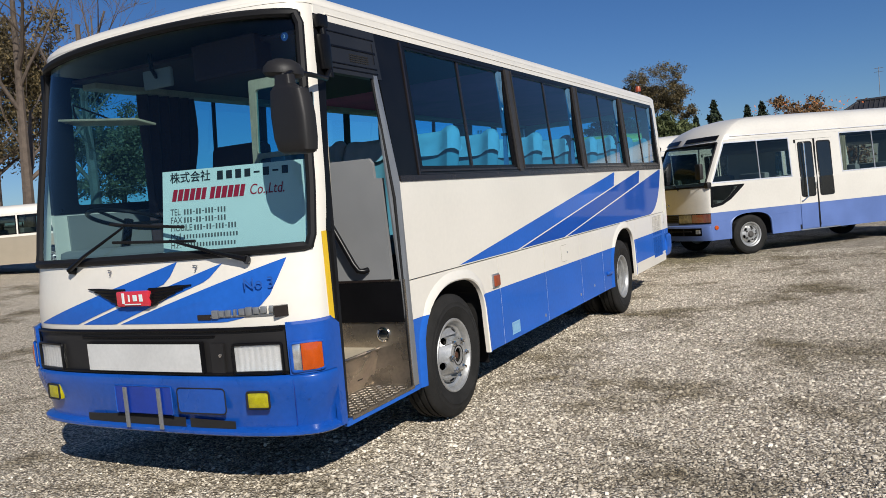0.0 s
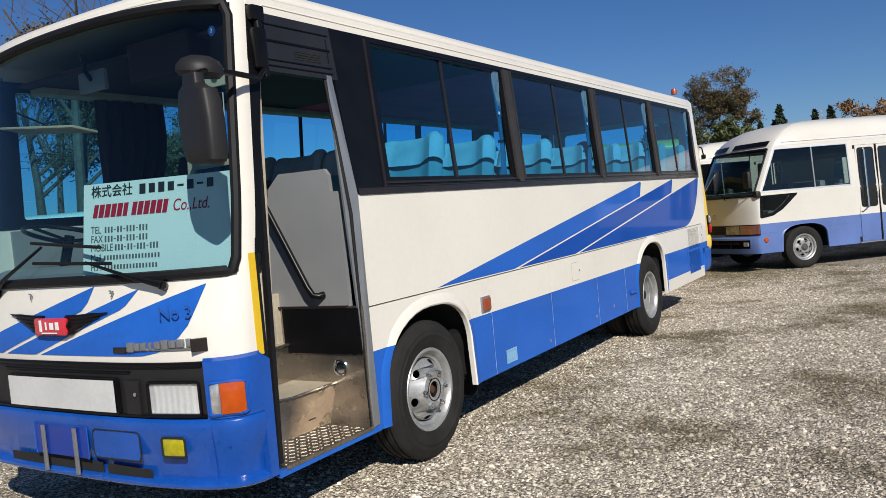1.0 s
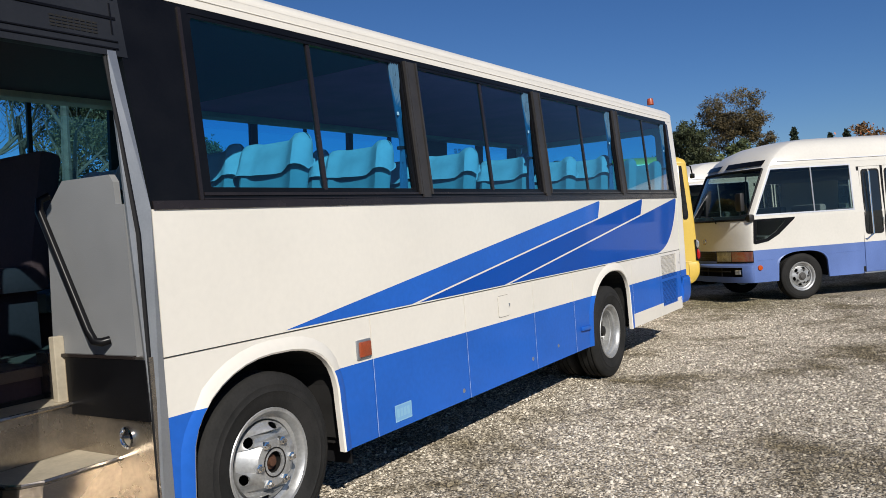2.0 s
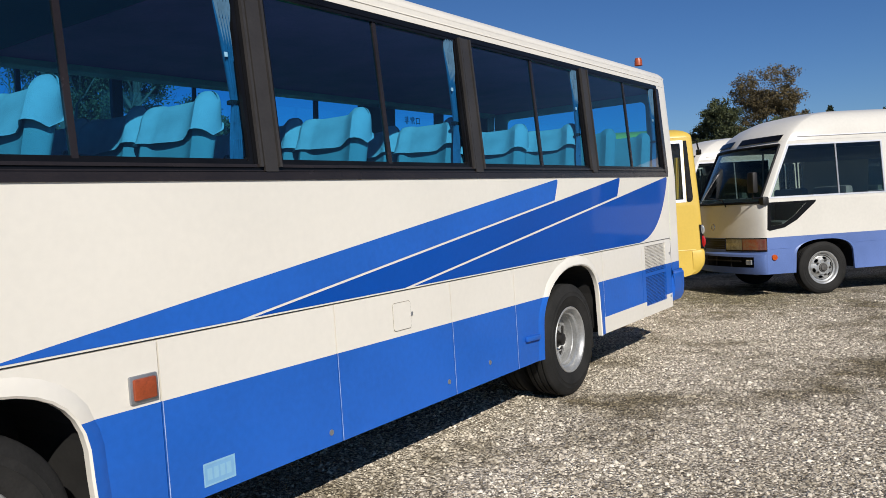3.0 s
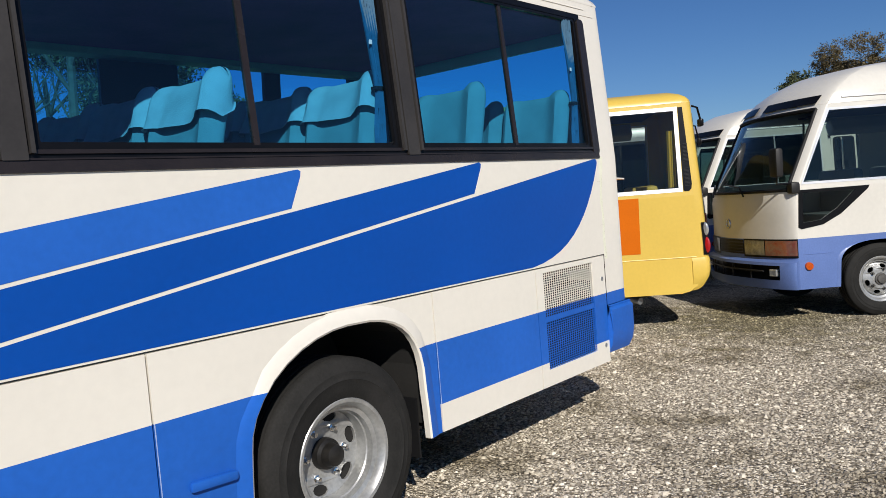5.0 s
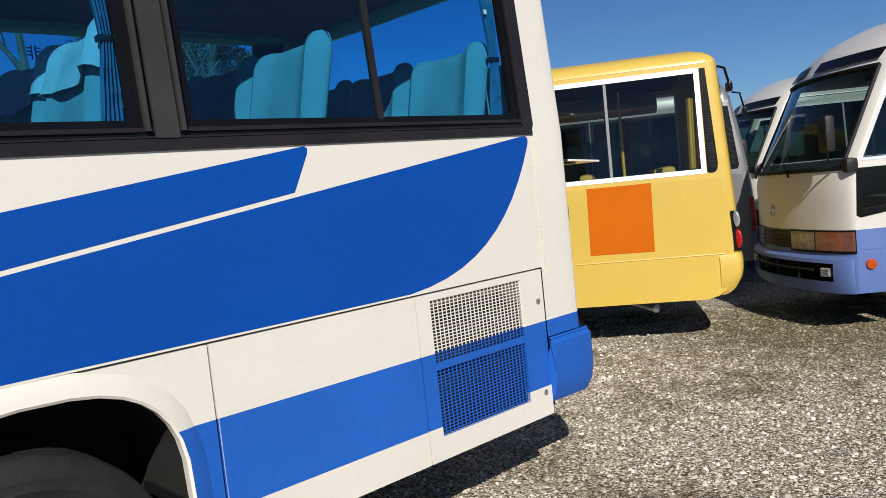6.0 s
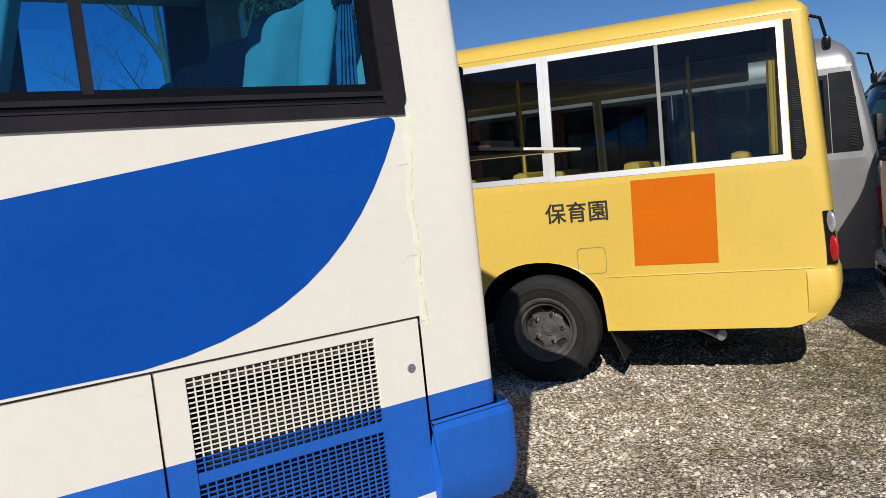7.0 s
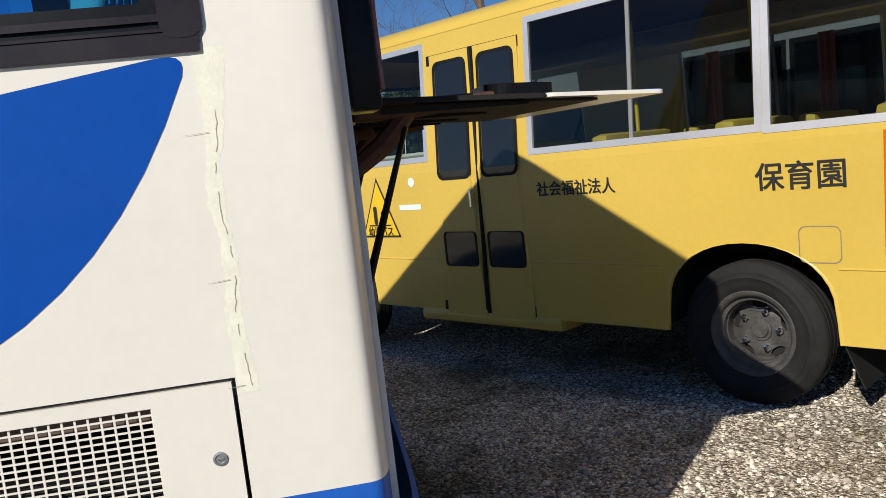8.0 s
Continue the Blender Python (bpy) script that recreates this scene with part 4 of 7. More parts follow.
    # far side windows
    far = [(3.95, 4.62), (4.75, 5.92), (6.0, 7.28), (7.36, 8.58), (8.66, 9.27), (9.31, 9.88), (10.42, 11.13), (11.28, 11.98)]
    bm = sheet(bmesh.new(), [[(3.75, ZBELT), (12.2, ZBELT), (12.2, ZTOP), (3.75, ZTOP)]] + [rect(a, 1.76, b, 2.57, 0.02) for a, b in far], lambda a, b, d: Lf(a, b, d), thick=0.03)
    P("window_band", bm, BLACK)
    for a, b in far:
        P("pane", sheet(bmesh.new(), [rect(a, 1.76, b, 2.57)], lambda p, q, d: Lf(p, q, 0.015)), G_SIDE)
        if b - a > 0.9:
            P("sash_bar", sheet(bmesh.new(), [rect((a + b) / 2 - 0.014, 1.76, (a + b) / 2 + 0.014, 2.57)], lambda p, q, d: Lf(p, q, d + 0.01), thick=0.02), BLACK)
    # ---- front: lower panel, windscreen, corner pillars
    lo, hi = 1.385, lambda d: 2.700 - 0.045 * (abs(d) / 1.1) ** 2
    bm = grid(bmesh.new(), lambda u, v: SB.front(u, v), span(-1, 1, 56), span(0.97, lo - 0.01, 8))
    P("front_panel", solid_bm(bm), WHITE, "cream front panel", True)
    bm = grid(bmesh.new(), lambda u, v: SB.front(u, v), span(-1, 1, 56), [2.712, 2.722, 2.735])
    bmesh.ops.recalc_face_normals(bm, faces=bm.faces)
    dE = 1.125
    for s in (1, -1):
        hwf = lambda z: BUS_W / 2 - bus_inset(z)
        cor = lambda u, v: SB.front(s * (SB.arc(dE * hwf(v) / hwf(1.2) , v) * (1 - u) + u), v)
        grid(bm, cor, span(0, 1, 10), span(lo - 0.012, 2.713, 10))
    for u in (0,):
        top = lambda a, v: SB.front(a, (hi(SB.front(a, 2.6).x - BUS_MID) + 0.0) * (1 - v) + 2.713 * v)
        aE = SB.arc(dE, 2.6)
        grid(bm, top, span(-aE, aE, 40), [0, 1])
    P("windscreen_surround", bm, WHITE, "cream windscreen pillars", True)
    gl = bmesh.new()
    SB.frontpatch(gl, -dE, dE, lambda d: lo, hi, -0.012, 40, 8)
    wsn = P("windscreen", gl, G_WIND, "large curved windscreen", True)
    wsn.visible_shadow = True
    # rubber seal round the glass
    aE = SB.arc(dE * 0.994, 1.2)
    loop = [(a, lo + 0.0) for a in span(-aE + 0.03, aE - 0.03, 40)]
    side = lambda s, n: [(s * aE, z) for z in span(lo + 0.06, 2.59, n)]
    topl = [(a, hi(SB.front(a, 2.6).x - BUS_MID) - 0.01) for a in span(aE - 0.04, -aE + 0.04, 40)]
    seq = loop + side(1, 12) + topl + side(-1, 12)[::-1]
    bm = bmesh.new()
    tube(bm, [SB.front(a, z, 0.002) for a, z in seq + seq[:1]], 0.026, 8, caps=False)
    P("windscreen_seal", bm, RUBBER, "black rubber windscreen seal", True, wsn)
    # wing emblem stripes on the front
    FS = lambda poly, m, label="": P("front_stripe", stripe_on_front(SB, poly), m, label)
    FS([(-0.985, 1.012), (0.316, 1.354), (0.244, 1.242), (-0.536, 1.012)], BLUE, "light blue front stripe")
    FS([(-0.483, 1.012), (0.632, 1.331), (0.531, 1.242), (-0.19, 1.012)], BLUE)
    FS([(-0.146, 1.012), (1.007, 1.337), (0.966, 1.245), (0.920, 1.151), (0.853, 1.08), (0.770, 1.033), (0.642, 1.012)], BLUE)
    # emblem: dark wings and a red shield
    bm = bmesh.new()
    feathers = []
    for s in (-1, 1):
        for k in range(5):
            z0 = 1.205 - 0.020 * k
            x0, x1 = 0.10, 0.415 - 0.058 * k
            pts = [SB.frontd(0.01 + s * (x0 + (x1 - x0) * t), z0 + 0.020 * t * t, 0.012) for t in span(0, 1, 6)]
            feathers.append(tube(bmesh.new(), pts, [0.014] * 5 + [0.008, 0.003], 6))
    tube(bm, [SB.frontd(0.01 + d, 1.165, 0.006) for d in (-0.14, 0, 0.14)], 0.03, 8)
    em = P("wing_emblem", bm, BLACK, "black winged emblem", True)
    for f in feathers:
        P("feather", f, BLACK, parent=em, smooth=True)
    bm = bmesh.new()
    box(bm, SB.frontd(0.01, 1.163, 0.030), (0.262, 0.03, 0.090), 0.013)
    P("emblem_shield", bm, REDB, "red enamel shield", True, em)
    bm = bmesh.new()
    for k, (w, h) in enumerate(((0.018, 0.06), (0.010, 0.04), (0.03, 0.035), (0.026, 0.04))):
        box(bm, SB.frontd(-0.058 + 0.046 * k, 1.168, 0.047), (w, 0.004, h), 0.001)
    box(bm, SB.frontd(0.02, 1.133, 0.047), (0.13, 0.004, 0.006))
    P("emblem_marks", bm, SIGNB, parent=em)
    bm = bmesh.new()
    tube(bm, [SB.frontd(d, 1.042, 0.004) for d in span(0.55, 0.93, 8)], 0.006, 6)
    nm = P("name_badge", bm, ALU, "grey raised model badge", True)
    for k in range(9):
        d = 0.582 + 0.0425 * k
        w = (0.055, 0.046, 0.044, 0.02, 0.046, 0.05, 0.046, 0.046, 0.03)[k]
        bm = box(bmesh.new(), SB.frontd(d, 1.057 + 0.002 * k, 0.008), (w * 0.74, 0.02, 0.046 if k in (0, 5) else 0.036), 0.004, Matrix.Rotation(0.5 * d ** 3, 4, "Z"))
        P("badge_bar", bm, ALU, parent=nm, smooth=True)
    bm = bmesh.new()
    box(bm, SB.frontd(0.505, 1.043, 0.006), (0.09, 0.012, 0.028), 0.002, Matrix.Rotation(0.05, 4, "Z"))
    P("badge_end", bm, BROWNBLACK, parent=nm)
    bm = bmesh.new()
    box(bm, SB.frontd(0.972, 1.060, 0.010), (0.075, 0.014, 0.062), 0.003, Matrix.Rotation(0.75, 4, "Z"))
    P("badge_end", bm, BROWNBLACK, parent=nm)
    for d in (-0.208, 0.458):
        bm = bmesh.new()
        tube(bm, [SB.frontd(d - 0.02, 1.330, 0.012), SB.frontd(d + 0.01, 1.327, 0.015), SB.frontd(d - 0.006, 1.300, 0.012)], 0.004, 6)
        P("washer_nozzle", bm, ALU)
    text_part("faded_mark", "No 3", 0.085, GHOST, bus, Matrix.Translation(SB.frontd(0.855, 1.212, 0.022)) @ Matrix.Rotation(0.30, 4, "Z") @ Matrix.Rotation(radians(90), 4, "X"), "ghost of removed lettering")
    # wipers
    for root, tip_, a0, a1 in ((-0.55, -0.06, (-0.184, 1.598), (0.386, 1.545)), (0.79, 0.30, (-0.16, 1.491), (0.464, 1.463))):
        bm = bmesh.new()
        zt = (a0[1] + a1[1]) / 2
        p0, p1 = SB.frontd(root, 1.345, 0.035), SB.frontd(tip_, zt, 0.05)
        tube(bm, [SB.frontd(root, 1.335, 0.0), p0], 0.022, 10)
        tube(bm, [p0, p0.lerp(p1, 0.35) + Vector((0, -0.02, 0)), p1], [0.017, 0.011, 0.007], 8)
        wi = P("wiper", bm, BLACK, "black pantograph wiper", True)
        bm = bmesh.new()
        tube(bm, [SB.frontd(a0[0] + (a1[0] - a0[0]) * t, a0[1] + (a1[1] - a0[1]) * t, 0.03) for t in span(0, 1, 12)], 0.009, 6)
        P("wiper_blade", bm, RUBBER, parent=wi)
    # ---- bumper and lamps
    SF = Shell(BUS_W + 0.05, 3.350, 12.3, lambda z: 0.0, lambda z: 0.0, fdep=0.31, fn=3.0)
    SF.cx = BUS_MID
    a_end = 0.997
    fieldE = 1.018
    bm = bmesh.new()
    rowsz = [(0.385, -0.06), (0.388, -0.016), (0.396, -0.008), (0.412, -0.008), (0.420, -0.016), (0.430, -0.045), (0.49, -0.040), (0.57, -0.016), (0.66, 0.003), (0.704, 0.004), (0.714, 0.0), (0.720, -0.010)]
    rings = [[bm.verts.new(SF.front(a, z, o) ) for a in span(-a_end, a_end, 64)] for z, o in rowsz]
    for p, q in zip(rings, rings[1:]):
        for k in range(64):
            bm.faces.new((p[k], p[k + 1], q[k + 1], q[k]))
    for s in (-1, 1):
        aF = SF.arc(fieldE, 0.8)
        grid(bm, lambda u, v: SF.front(s * (aF + (a_end - aF) * u), v, 0.0 if v < 0.987 else -0.02), span(0, 1, 14), [0.72, 0.76, 0.85, 0.95, 0.985, 0.998])
    bmesh.ops.recalc_face_normals(bm, faces=bm.faces)
    bu = P("front_bumper", solid_bm(bm), BUMPER, "scuffed blue front bumper", True)
    # side return of the bumper up to the door
    P("bumper_return", sheet(bmesh.new(), [[(3.65, 0.395), (3.705, 0.395), (3.715, 0.95), (3.65, 0.995)]], lambda a, b, d: Vector((0.022 - d, a, b)), thick=0.03), BUMPER, parent=bu)
    # black lamp field, set back
    bm = bmesh.new()
    SF.frontpatch(bm, -fieldE, fieldE, lambda d: 0.714, lambda d: 0.984, -0.028, 48, 3)
    fld = P("lamp_field", bm, PLASTIC, "black plastic lamp panel", True)
    bm = bmesh.new()
    for z in (0.732, 0.972):
        tube(bm, [SF.frontd(d, z, -0.018) for d in span(-fieldE + 0.01, fieldE - 0.01, 40)], 0.010, 6)
    tube(bm, [SF.frontd(d, 0.938, -0.022) for d in span(-0.5, 0.58, 20)], 0.006, 6)
    P("field_rib", bm, BLACK, parent=fld, smooth=True)
    def lens(d0, d1, z0, z1, off, nu=10, nv=6):
        """A slightly domed glass with its side walls, following the curved front."""
        ds, zs = span(d0, d1, nu), span(z0, z1, nv)
        ds, zs = [d0 - 1e-4] + ds + [d1 + 1e-4], [z0 - 1e-4] + zs + [z1 + 1e-4]
        dome = lambda d, z: off - 0.02 if not (d0 <= d <= d1 and z0 <= z <= z1) else off + 0.006 * (1 - (2 * (d - d0) / (d1 - d0) - 1) ** 4) * (1 - (2 * (z - z0) / (z1 - z0) - 1) ** 4)
        return grid(bmesh.new(), lambda d, z: SF.frontd(d, z, dome(d, z)), ds, zs)
    def lamp(d0, d1, z0, z1, m, off, name, label, rimm=BLACK, r=0.009):
        o = P(name, lens(d0, d1, z0, z1, off), m, label, True)
        bm = bmesh.new()
        lp = rect(d0, z0, d1, z1, 0.012)
        tube(bm, [SF.frontd(a, b, off + 0.002) for a, b in lp + lp[:1]], r or 0.001, 6, caps=False)
        if r:
            P("lamp_rim", bm, rimm, parent=o, smooth=True)
        return o
    for s in (-1, 1):
        e0, e1 = sorted((s * 0.700, s * 0.988))
        h = lamp(e0, e1, 0.738, 0.892, G_CLEAR, -0.010, "headlamp", "rectangular glass headlamp with a bright reflector")
        def bowl(d, z):
            """A fluted reflector, deepest at its middle."""
            u, v = 2 * (d - e0) / (e1 - e0) - 1, (z - 0.738) / 0.077 - 1
            return SF.frontd(d, z, -0.0215 + 0.0045 * (u * u + v * v) + 0.0009 * math.cos(u * 26))
        P("reflector", grid(bmesh.new(), bowl, span(e0, e1, 64), span(0.738, 0.892, 12)), REFLECT, parent=h, smooth=True)
        f0 = sorted((s * 0.760, s * 0.890))
        lamp(f0[0], f0[1], 0.548, 0.638, YFOG, 0.004, "fog_lamp", "yellow fog lamp", DARK, 0.006)
        i0 = sorted((s * 1.079, s * 1.155))
        ind = lamp(i0[0], i0[1], 0.742, 0.884, AMBER, 0.010, "indicator", "orange corner indicator", BUMPER, 0)
        lp = rect(*sorted((s * 1.032, s * 1.158))[:1], 0.738, sorted((s * 1.032, s * 1.158))[1], 0.888, 0.012)
        P("lamp_rim", tube(bmesh.new(), [SF.frontd(a, b, 0.008) for a, b in lp + lp[:1]], 0.008, 6, caps=False), BUMPER, parent=ind, smooth=True)
        c0 = sorted((s * 1.035, s * 1.077))
        lamp(c0[0], c0[1], 0.742, 0.884, CLEARL, 0.006, "side_light", "clear side light", BUMPER, 0)
    pl = P("plate_holder", sheet(bmesh.new(), [rect(-0.425, 0.738, 0.497, 0.913, 0.01)], lambda a, b, d: SF.frontd(a, b, 0.002) + Vector((0, d, 0)), thick=0.02), BLACK)
    bm = bmesh.new()
    SF.frontpatch(bm, -0.412, 0.484, lambda d: 0.747, lambda d: 0.903, 0.008, 12, 2)
    P("blank_plate", bm, PLATEW, "blank white sign plate", parent=pl)
    bm = sheet(bmesh.new(), [rect(0.545, 0.735, 0.635, 0.90, 0.008)], lambda a, b, d: SF.frontd(a, b, -0.012) + Vector((0, d, 0)), thick=0.01)
    ht = P("small_hatch", bm, PLASTIC)
    bm = lathe(bmesh.new(), [(0, 0.011), (0.006, 0.010), (0.006, 0.001)], SF.frontd(0.615, 0.835, -0.010), (0, -1, 0), 14)
    P("hatch_lock", bm, CHROME, parent=ht)
    # plate recess, brackets, tow lid and slots in the bumper
    bm = bmesh.new()
    SF.frontpatch(bm, -0.215, 0.238, lambda d: 0.50, lambda d: 0.660, 0.0055, 10, 2)
    P("plate_recess", bm, SHADEBLUE, "bare number plate bay, its shade painted as deeper blue", parent=bu)
    for d in (-0.118, 0.148):
        bm = bmesh.new()
        box(bm, SF.frontd(d, 0.535, 0.018), (0.028, 0.01, 0.236), 0.003)
        for z in (0.45, 0.52, 0.60, 0.635):
            box(bm, SF.frontd(d, z, 0.024), (0.008, 0.006, 0.012))
        P("plate_bracket", bm, ALU, "bare metal plate bracket", parent=bu)
    lp = rect(0.279, 0.514, 0.618, 0.656, 0.024)
    P("lid_joint", tube(bmesh.new(), [SF.frontd(a, b, 0.0035) for a, b in lp + lp[:1]], 0.0035, 5, caps=False), DARK, parent=bu)
    P("bay_edge", tube(bmesh.new(), [SF.frontd(a, b, 0.006) for a, b in rect(-0.215, 0.50, 0.238, 0.66, 0.01)], 0.004, 5), BUMPER, parent=bu)
    P("bumper_joint", tube(bmesh.new(), [SF.frontd(1.03, z, 0.002 if z > 0.6 else -0.038 if z < 0.5 else -0.012) for z in (0.70, 0.66, 0.57, 0.49, 0.44)], 0.0025, 5), SHADEBLUE, parent=bu)
    P("tow_lid", sheet(bmesh.new(), [rect(0.285, 0.520, 0.612, 0.650, 0.02)], lambda a, b, d: SF.frontd(a, b, 0.005) + Vector((0, d, 0)), thick=0.006), BUMPER, "small bumper lid", parent=bu)
    bm = bmesh.new()
    for d0, d1 in ((-0.54, 0.30), (0.335, 0.66)):
        SF.frontpatch(bm, d0, d1, lambda d: 0.426, lambda d: 0.488 - 0.03 * abs(d), -0.026, 16, 1)
    P("air_slot", bm, DARK, "dark bumper air slots", parent=bu)
    rng = random.Random(3)
    for k in range(5):
        bm = bmesh.new()
        d = rng.uniform(0.95, 1.12)
        z = rng.uniform(0.52, 0.68)
        SF.frontpatch(bm, d, d + rng.uniform(0.005, 0.012), lambda q: z, lambda q: z + 0.005, 0.0075, 2, 1)
        P("paint_chip", bm, NAVY, parent=bu)
    # ---- door opening
    P("corner_trim", sheet(bmesh.new(), [[(3.712, 1.45), (3.755, 1.45), (3.790, 2.34), (3.810, 2.66), (3.712, 2.66)]], lambda a, b, d: R(a + 0.145 * max(0, b - 1.45), b, d - 0.004), thick=0.03), BLACK, "black door corner trim")
    P("edge_tape", sheet(bmesh.new(), [[(3.662, 0.975), (3.704, 0.975), (3.708, 1.455), (3.668, 1.455)]], lambda a, b, d: R(a, b, d - 0.005), thick=0.004), YSTRIP, "yellow warning tape on the door edge")
    P("door_seal", sheet(bmesh.new(), [[(3.708, 0.40), (3.726, 0.40), (3.732, 1.45), (3.712, 1.45)]], lambda a, b, d: R(a, b, d), thick=0.03), RUBBER)
    hd = P("door_header", sheet(bmesh.new(), [[(3.90, 2.34), (4.52, 2.34), (4.50, ZTOP), (3.955, ZTOP)]], lambda a, b, d: R(a, b, d - 0.003), thick=0.05), HEADER, "dark header panel with an air louvre")
    bm = bmesh.new()
    for z in (2.37, 2.40, 2.495, 2.50, 2.58):
        tube(bm, [R(3.97, z, -0.004), R(4.48, z, -0.004)], 0.0045, 5)
    tube(bm, [R(4.46, 2.43, -0.004), R(4.46, 2.56, -0.004)], 0.004, 5)
    P("header_rib", bm, BLACK, parent=hd)
    bm = bmesh.new()
    for r_ in range(4):
        for k in range(8):
            box(bm, R(4.20 + 0.026 * k, 2.425 + 0.013 * r_, -0.004), (0.004, 0.020, 0.007))
    P("louvre", bm, DARK, parent=hd)
    bm = bmesh.new()
    box(bm, R(3.925, 2.615, -0.02), (0.05, 0.085, 0.075), 0.012)
    box(bm, R(3.915, 2.44, -0.022), (0.05, 0.075, 0.20), 0.015)
    tube(bm, [R(3.935, 2.30, -0.02), R(3.93, 2.62, -0.02)], 0.022, 10)
    P("mirror_bracket", bm, BLACK, "black mirror bracket", True)
    post = bmesh.new()
    sheet(post, [[(4.480, 0.40), (4.537, 0.40), (4.537, 1.70), (4.465, 2.36), (4.425, 2.36)]], lambda a, b, d: R(a, b, d - 0.004), thick=0.012)
    po = P("door_post", post, ALU, "grey aluminium door post")
    bm = bmesh.new()
    tube(bm, [R(4.476, 0.41, 0.01), R(4.476, 1.6, 0.01), R(4.420, 2.35, 0.01)], 0.010, 6)
    P("post_seal", bm, RUBBER, parent=po)
    # steps and stairwell
    sill = P("door_sill", sheet(bmesh.new(), [[(3.726, 0.365), (4.54, 0.365), (4.54, 0.398), (3.726, 0.398)]], lambda a, b, d: R(a, b, d - 0.006), thick=0.03), BLUE)
    stp = P("step", B((-0.22, 4.12, 0.40), (0.46, 0.70, 0.02)), STEEL, "chequer-plate entrance step")
    bm = bmesh.new()
    for i in range(9):
        for k in range(15):
            s = 1 if (i + k) % 2 else -1
            box(bm, (-0.025 - 0.042 * i, 3.80 + 0.044 * k, 0.4115), (0.030, 0.009, 0.003), 0, Matrix.Rotation(s * radians(45), 4, "Z"))
    P("tread_pattern", bm, STEEL, parent=stp)
    # first riser: set back at the rear of the well, canted at its front corner
    path = [(-0.66, 4.00), (-0.41, 4.02), (-0.355, 4.05), (-0.32, 4.12), (-0.312, 4.47)]
    slant = lambda v: 0.066 * (v - 0.41) / 0.225
    ri = bmesh.new()
    for (xa, ya), (xb, yb) in zip(path, path[1:]):
        grid(ri, lambda u, v: Vector((xa + (xb - xa) * u + slant(v), ya + (yb - ya) * u, v)), [0, 1], [0.41, 0.635])
    bmesh.ops.remove_doubles(ri, verts=ri.verts[:], dist=0.001)
    r1 = P("riser", solid_bm(ri, 0.01), STEEL, "stainless step riser")
    P("kick_plate", B((-0.276, 4.30, 0.53), (0.006, 0.27, 0.13), 0.002, Matrix.Rotation(radians(16), 4, "Y")), STEEL, parent=r1)
    P("kick_slot", B((-0.287, 4.30, 0.478), (0.006, 0.06, 0.008)), DARK, parent=r1)
    tr = sheet(bmesh.new(), [[(-0.90, 4.00)] + path + [(-0.90, 4.47)]], lambda a, b, d: Vector((a + 0.074, b, 0.648 - d)), thick=0.016)
    P("step", tr, CREAMIN, "worn beige second step")
    ed = tube(bmesh.new(), [Vector((x + 0.076, y, 0.644)) for x, y in path], 0.009, 6)
    P("step_nosing", ed, STEEL)
    P("riser", sheet(bmesh.new(), [[(3.80, 0.65), (4.47, 0.65), (4.47, 0.862), (3.80, 0.862)]], lambda a, b, d: Vector((-0.565 - d, a, b)), thick=0.01), STEEL, "stainless step riser")
    P("step_nosing", tube(bmesh.new(), [(-0.562, 3.80, 0.864), (-0.562, 4.47, 0.864)], 0.010, 6), STEEL)
    P("step", B((-0.70, 4.135, 0.862), (0.28, 0.67, 0.016)), CREAMIN, "worn beige upper step")
    P("riser", B((-0.83, 4.135, 0.945), (0.02, 0.67, 0.17)), DARKIN)
    P("floor_post", B((-0.63, 4.45, 1.02), (0.04, 0.05, 0.30), 0.004), CREAMIN, "cream post under the partition")
    bm = sheet(bmesh.new(), [[(0.0, 0.40), (0.0, 1.085), (-0.84, 1.085), (-0.84, 0.40)]], lambda a, b, d: Vector((a, 4.47 + d, b)), thick=0.02)
    lw = P("stair_wall", bm, STEEL, "stainless stairwell wall")
    bm = lathe(bmesh.new(), [(0, 0.05), (0.012, 0.048), (0.016, 0.038), (0.006, 0.034), (0.006, 0.001)], (-0.185, 4.47, 0.735), (0, -1, 0), 24)
    box(bm, (-0.185, 4.46, 0.735), (0.06, 0.008, 0.008))
    # flat black plate paints in the darkness below the partition
    P("shade_plate", B((-0.30, 4.463, 0.945), (0.57, 0.010, 0.26)), BLACK, "black plate painted as the dark under the partition")
    P("drain_cap", bm, CHROME, "round chrome cap", True, lw)
    sheet_pts = [(-0.70, 1.09), (-0.085, 1.085), (-0.09, 1.73), (-0.145, 1.735), (-0.15, 1.83), (-0.175, 1.863), (-0.52, 1.868), (-0.66, 1.745)]
    pn = P("partition", sheet(bmesh.new(), [sheet_pts], lambda a, b, d: Vector((a, 4.475 + d, b)), thick=0.03), GREYP, "grey partition panel behind the door")
    bm = bmesh.new()
    tube(bm, [(-0.62, 4.47, 1.81), (-0.635, 4.43, 1.79), (-0.625, 4.42, 1.74), (-0.33, 4.42, 1.20), (-0.30, 4.425, 1.155), (-0.27, 4.44, 1.15), (-0.255, 4.47, 1.155)], 0.019, 10)
    P("hand_rail", bm, BLACK, "black curved grab rail", True, pn)
    P("partition_edge", B((-0.40, 4.47, 1.083), (0.62, 0.03, 0.014)), BROWNBLACK, parent=pn)
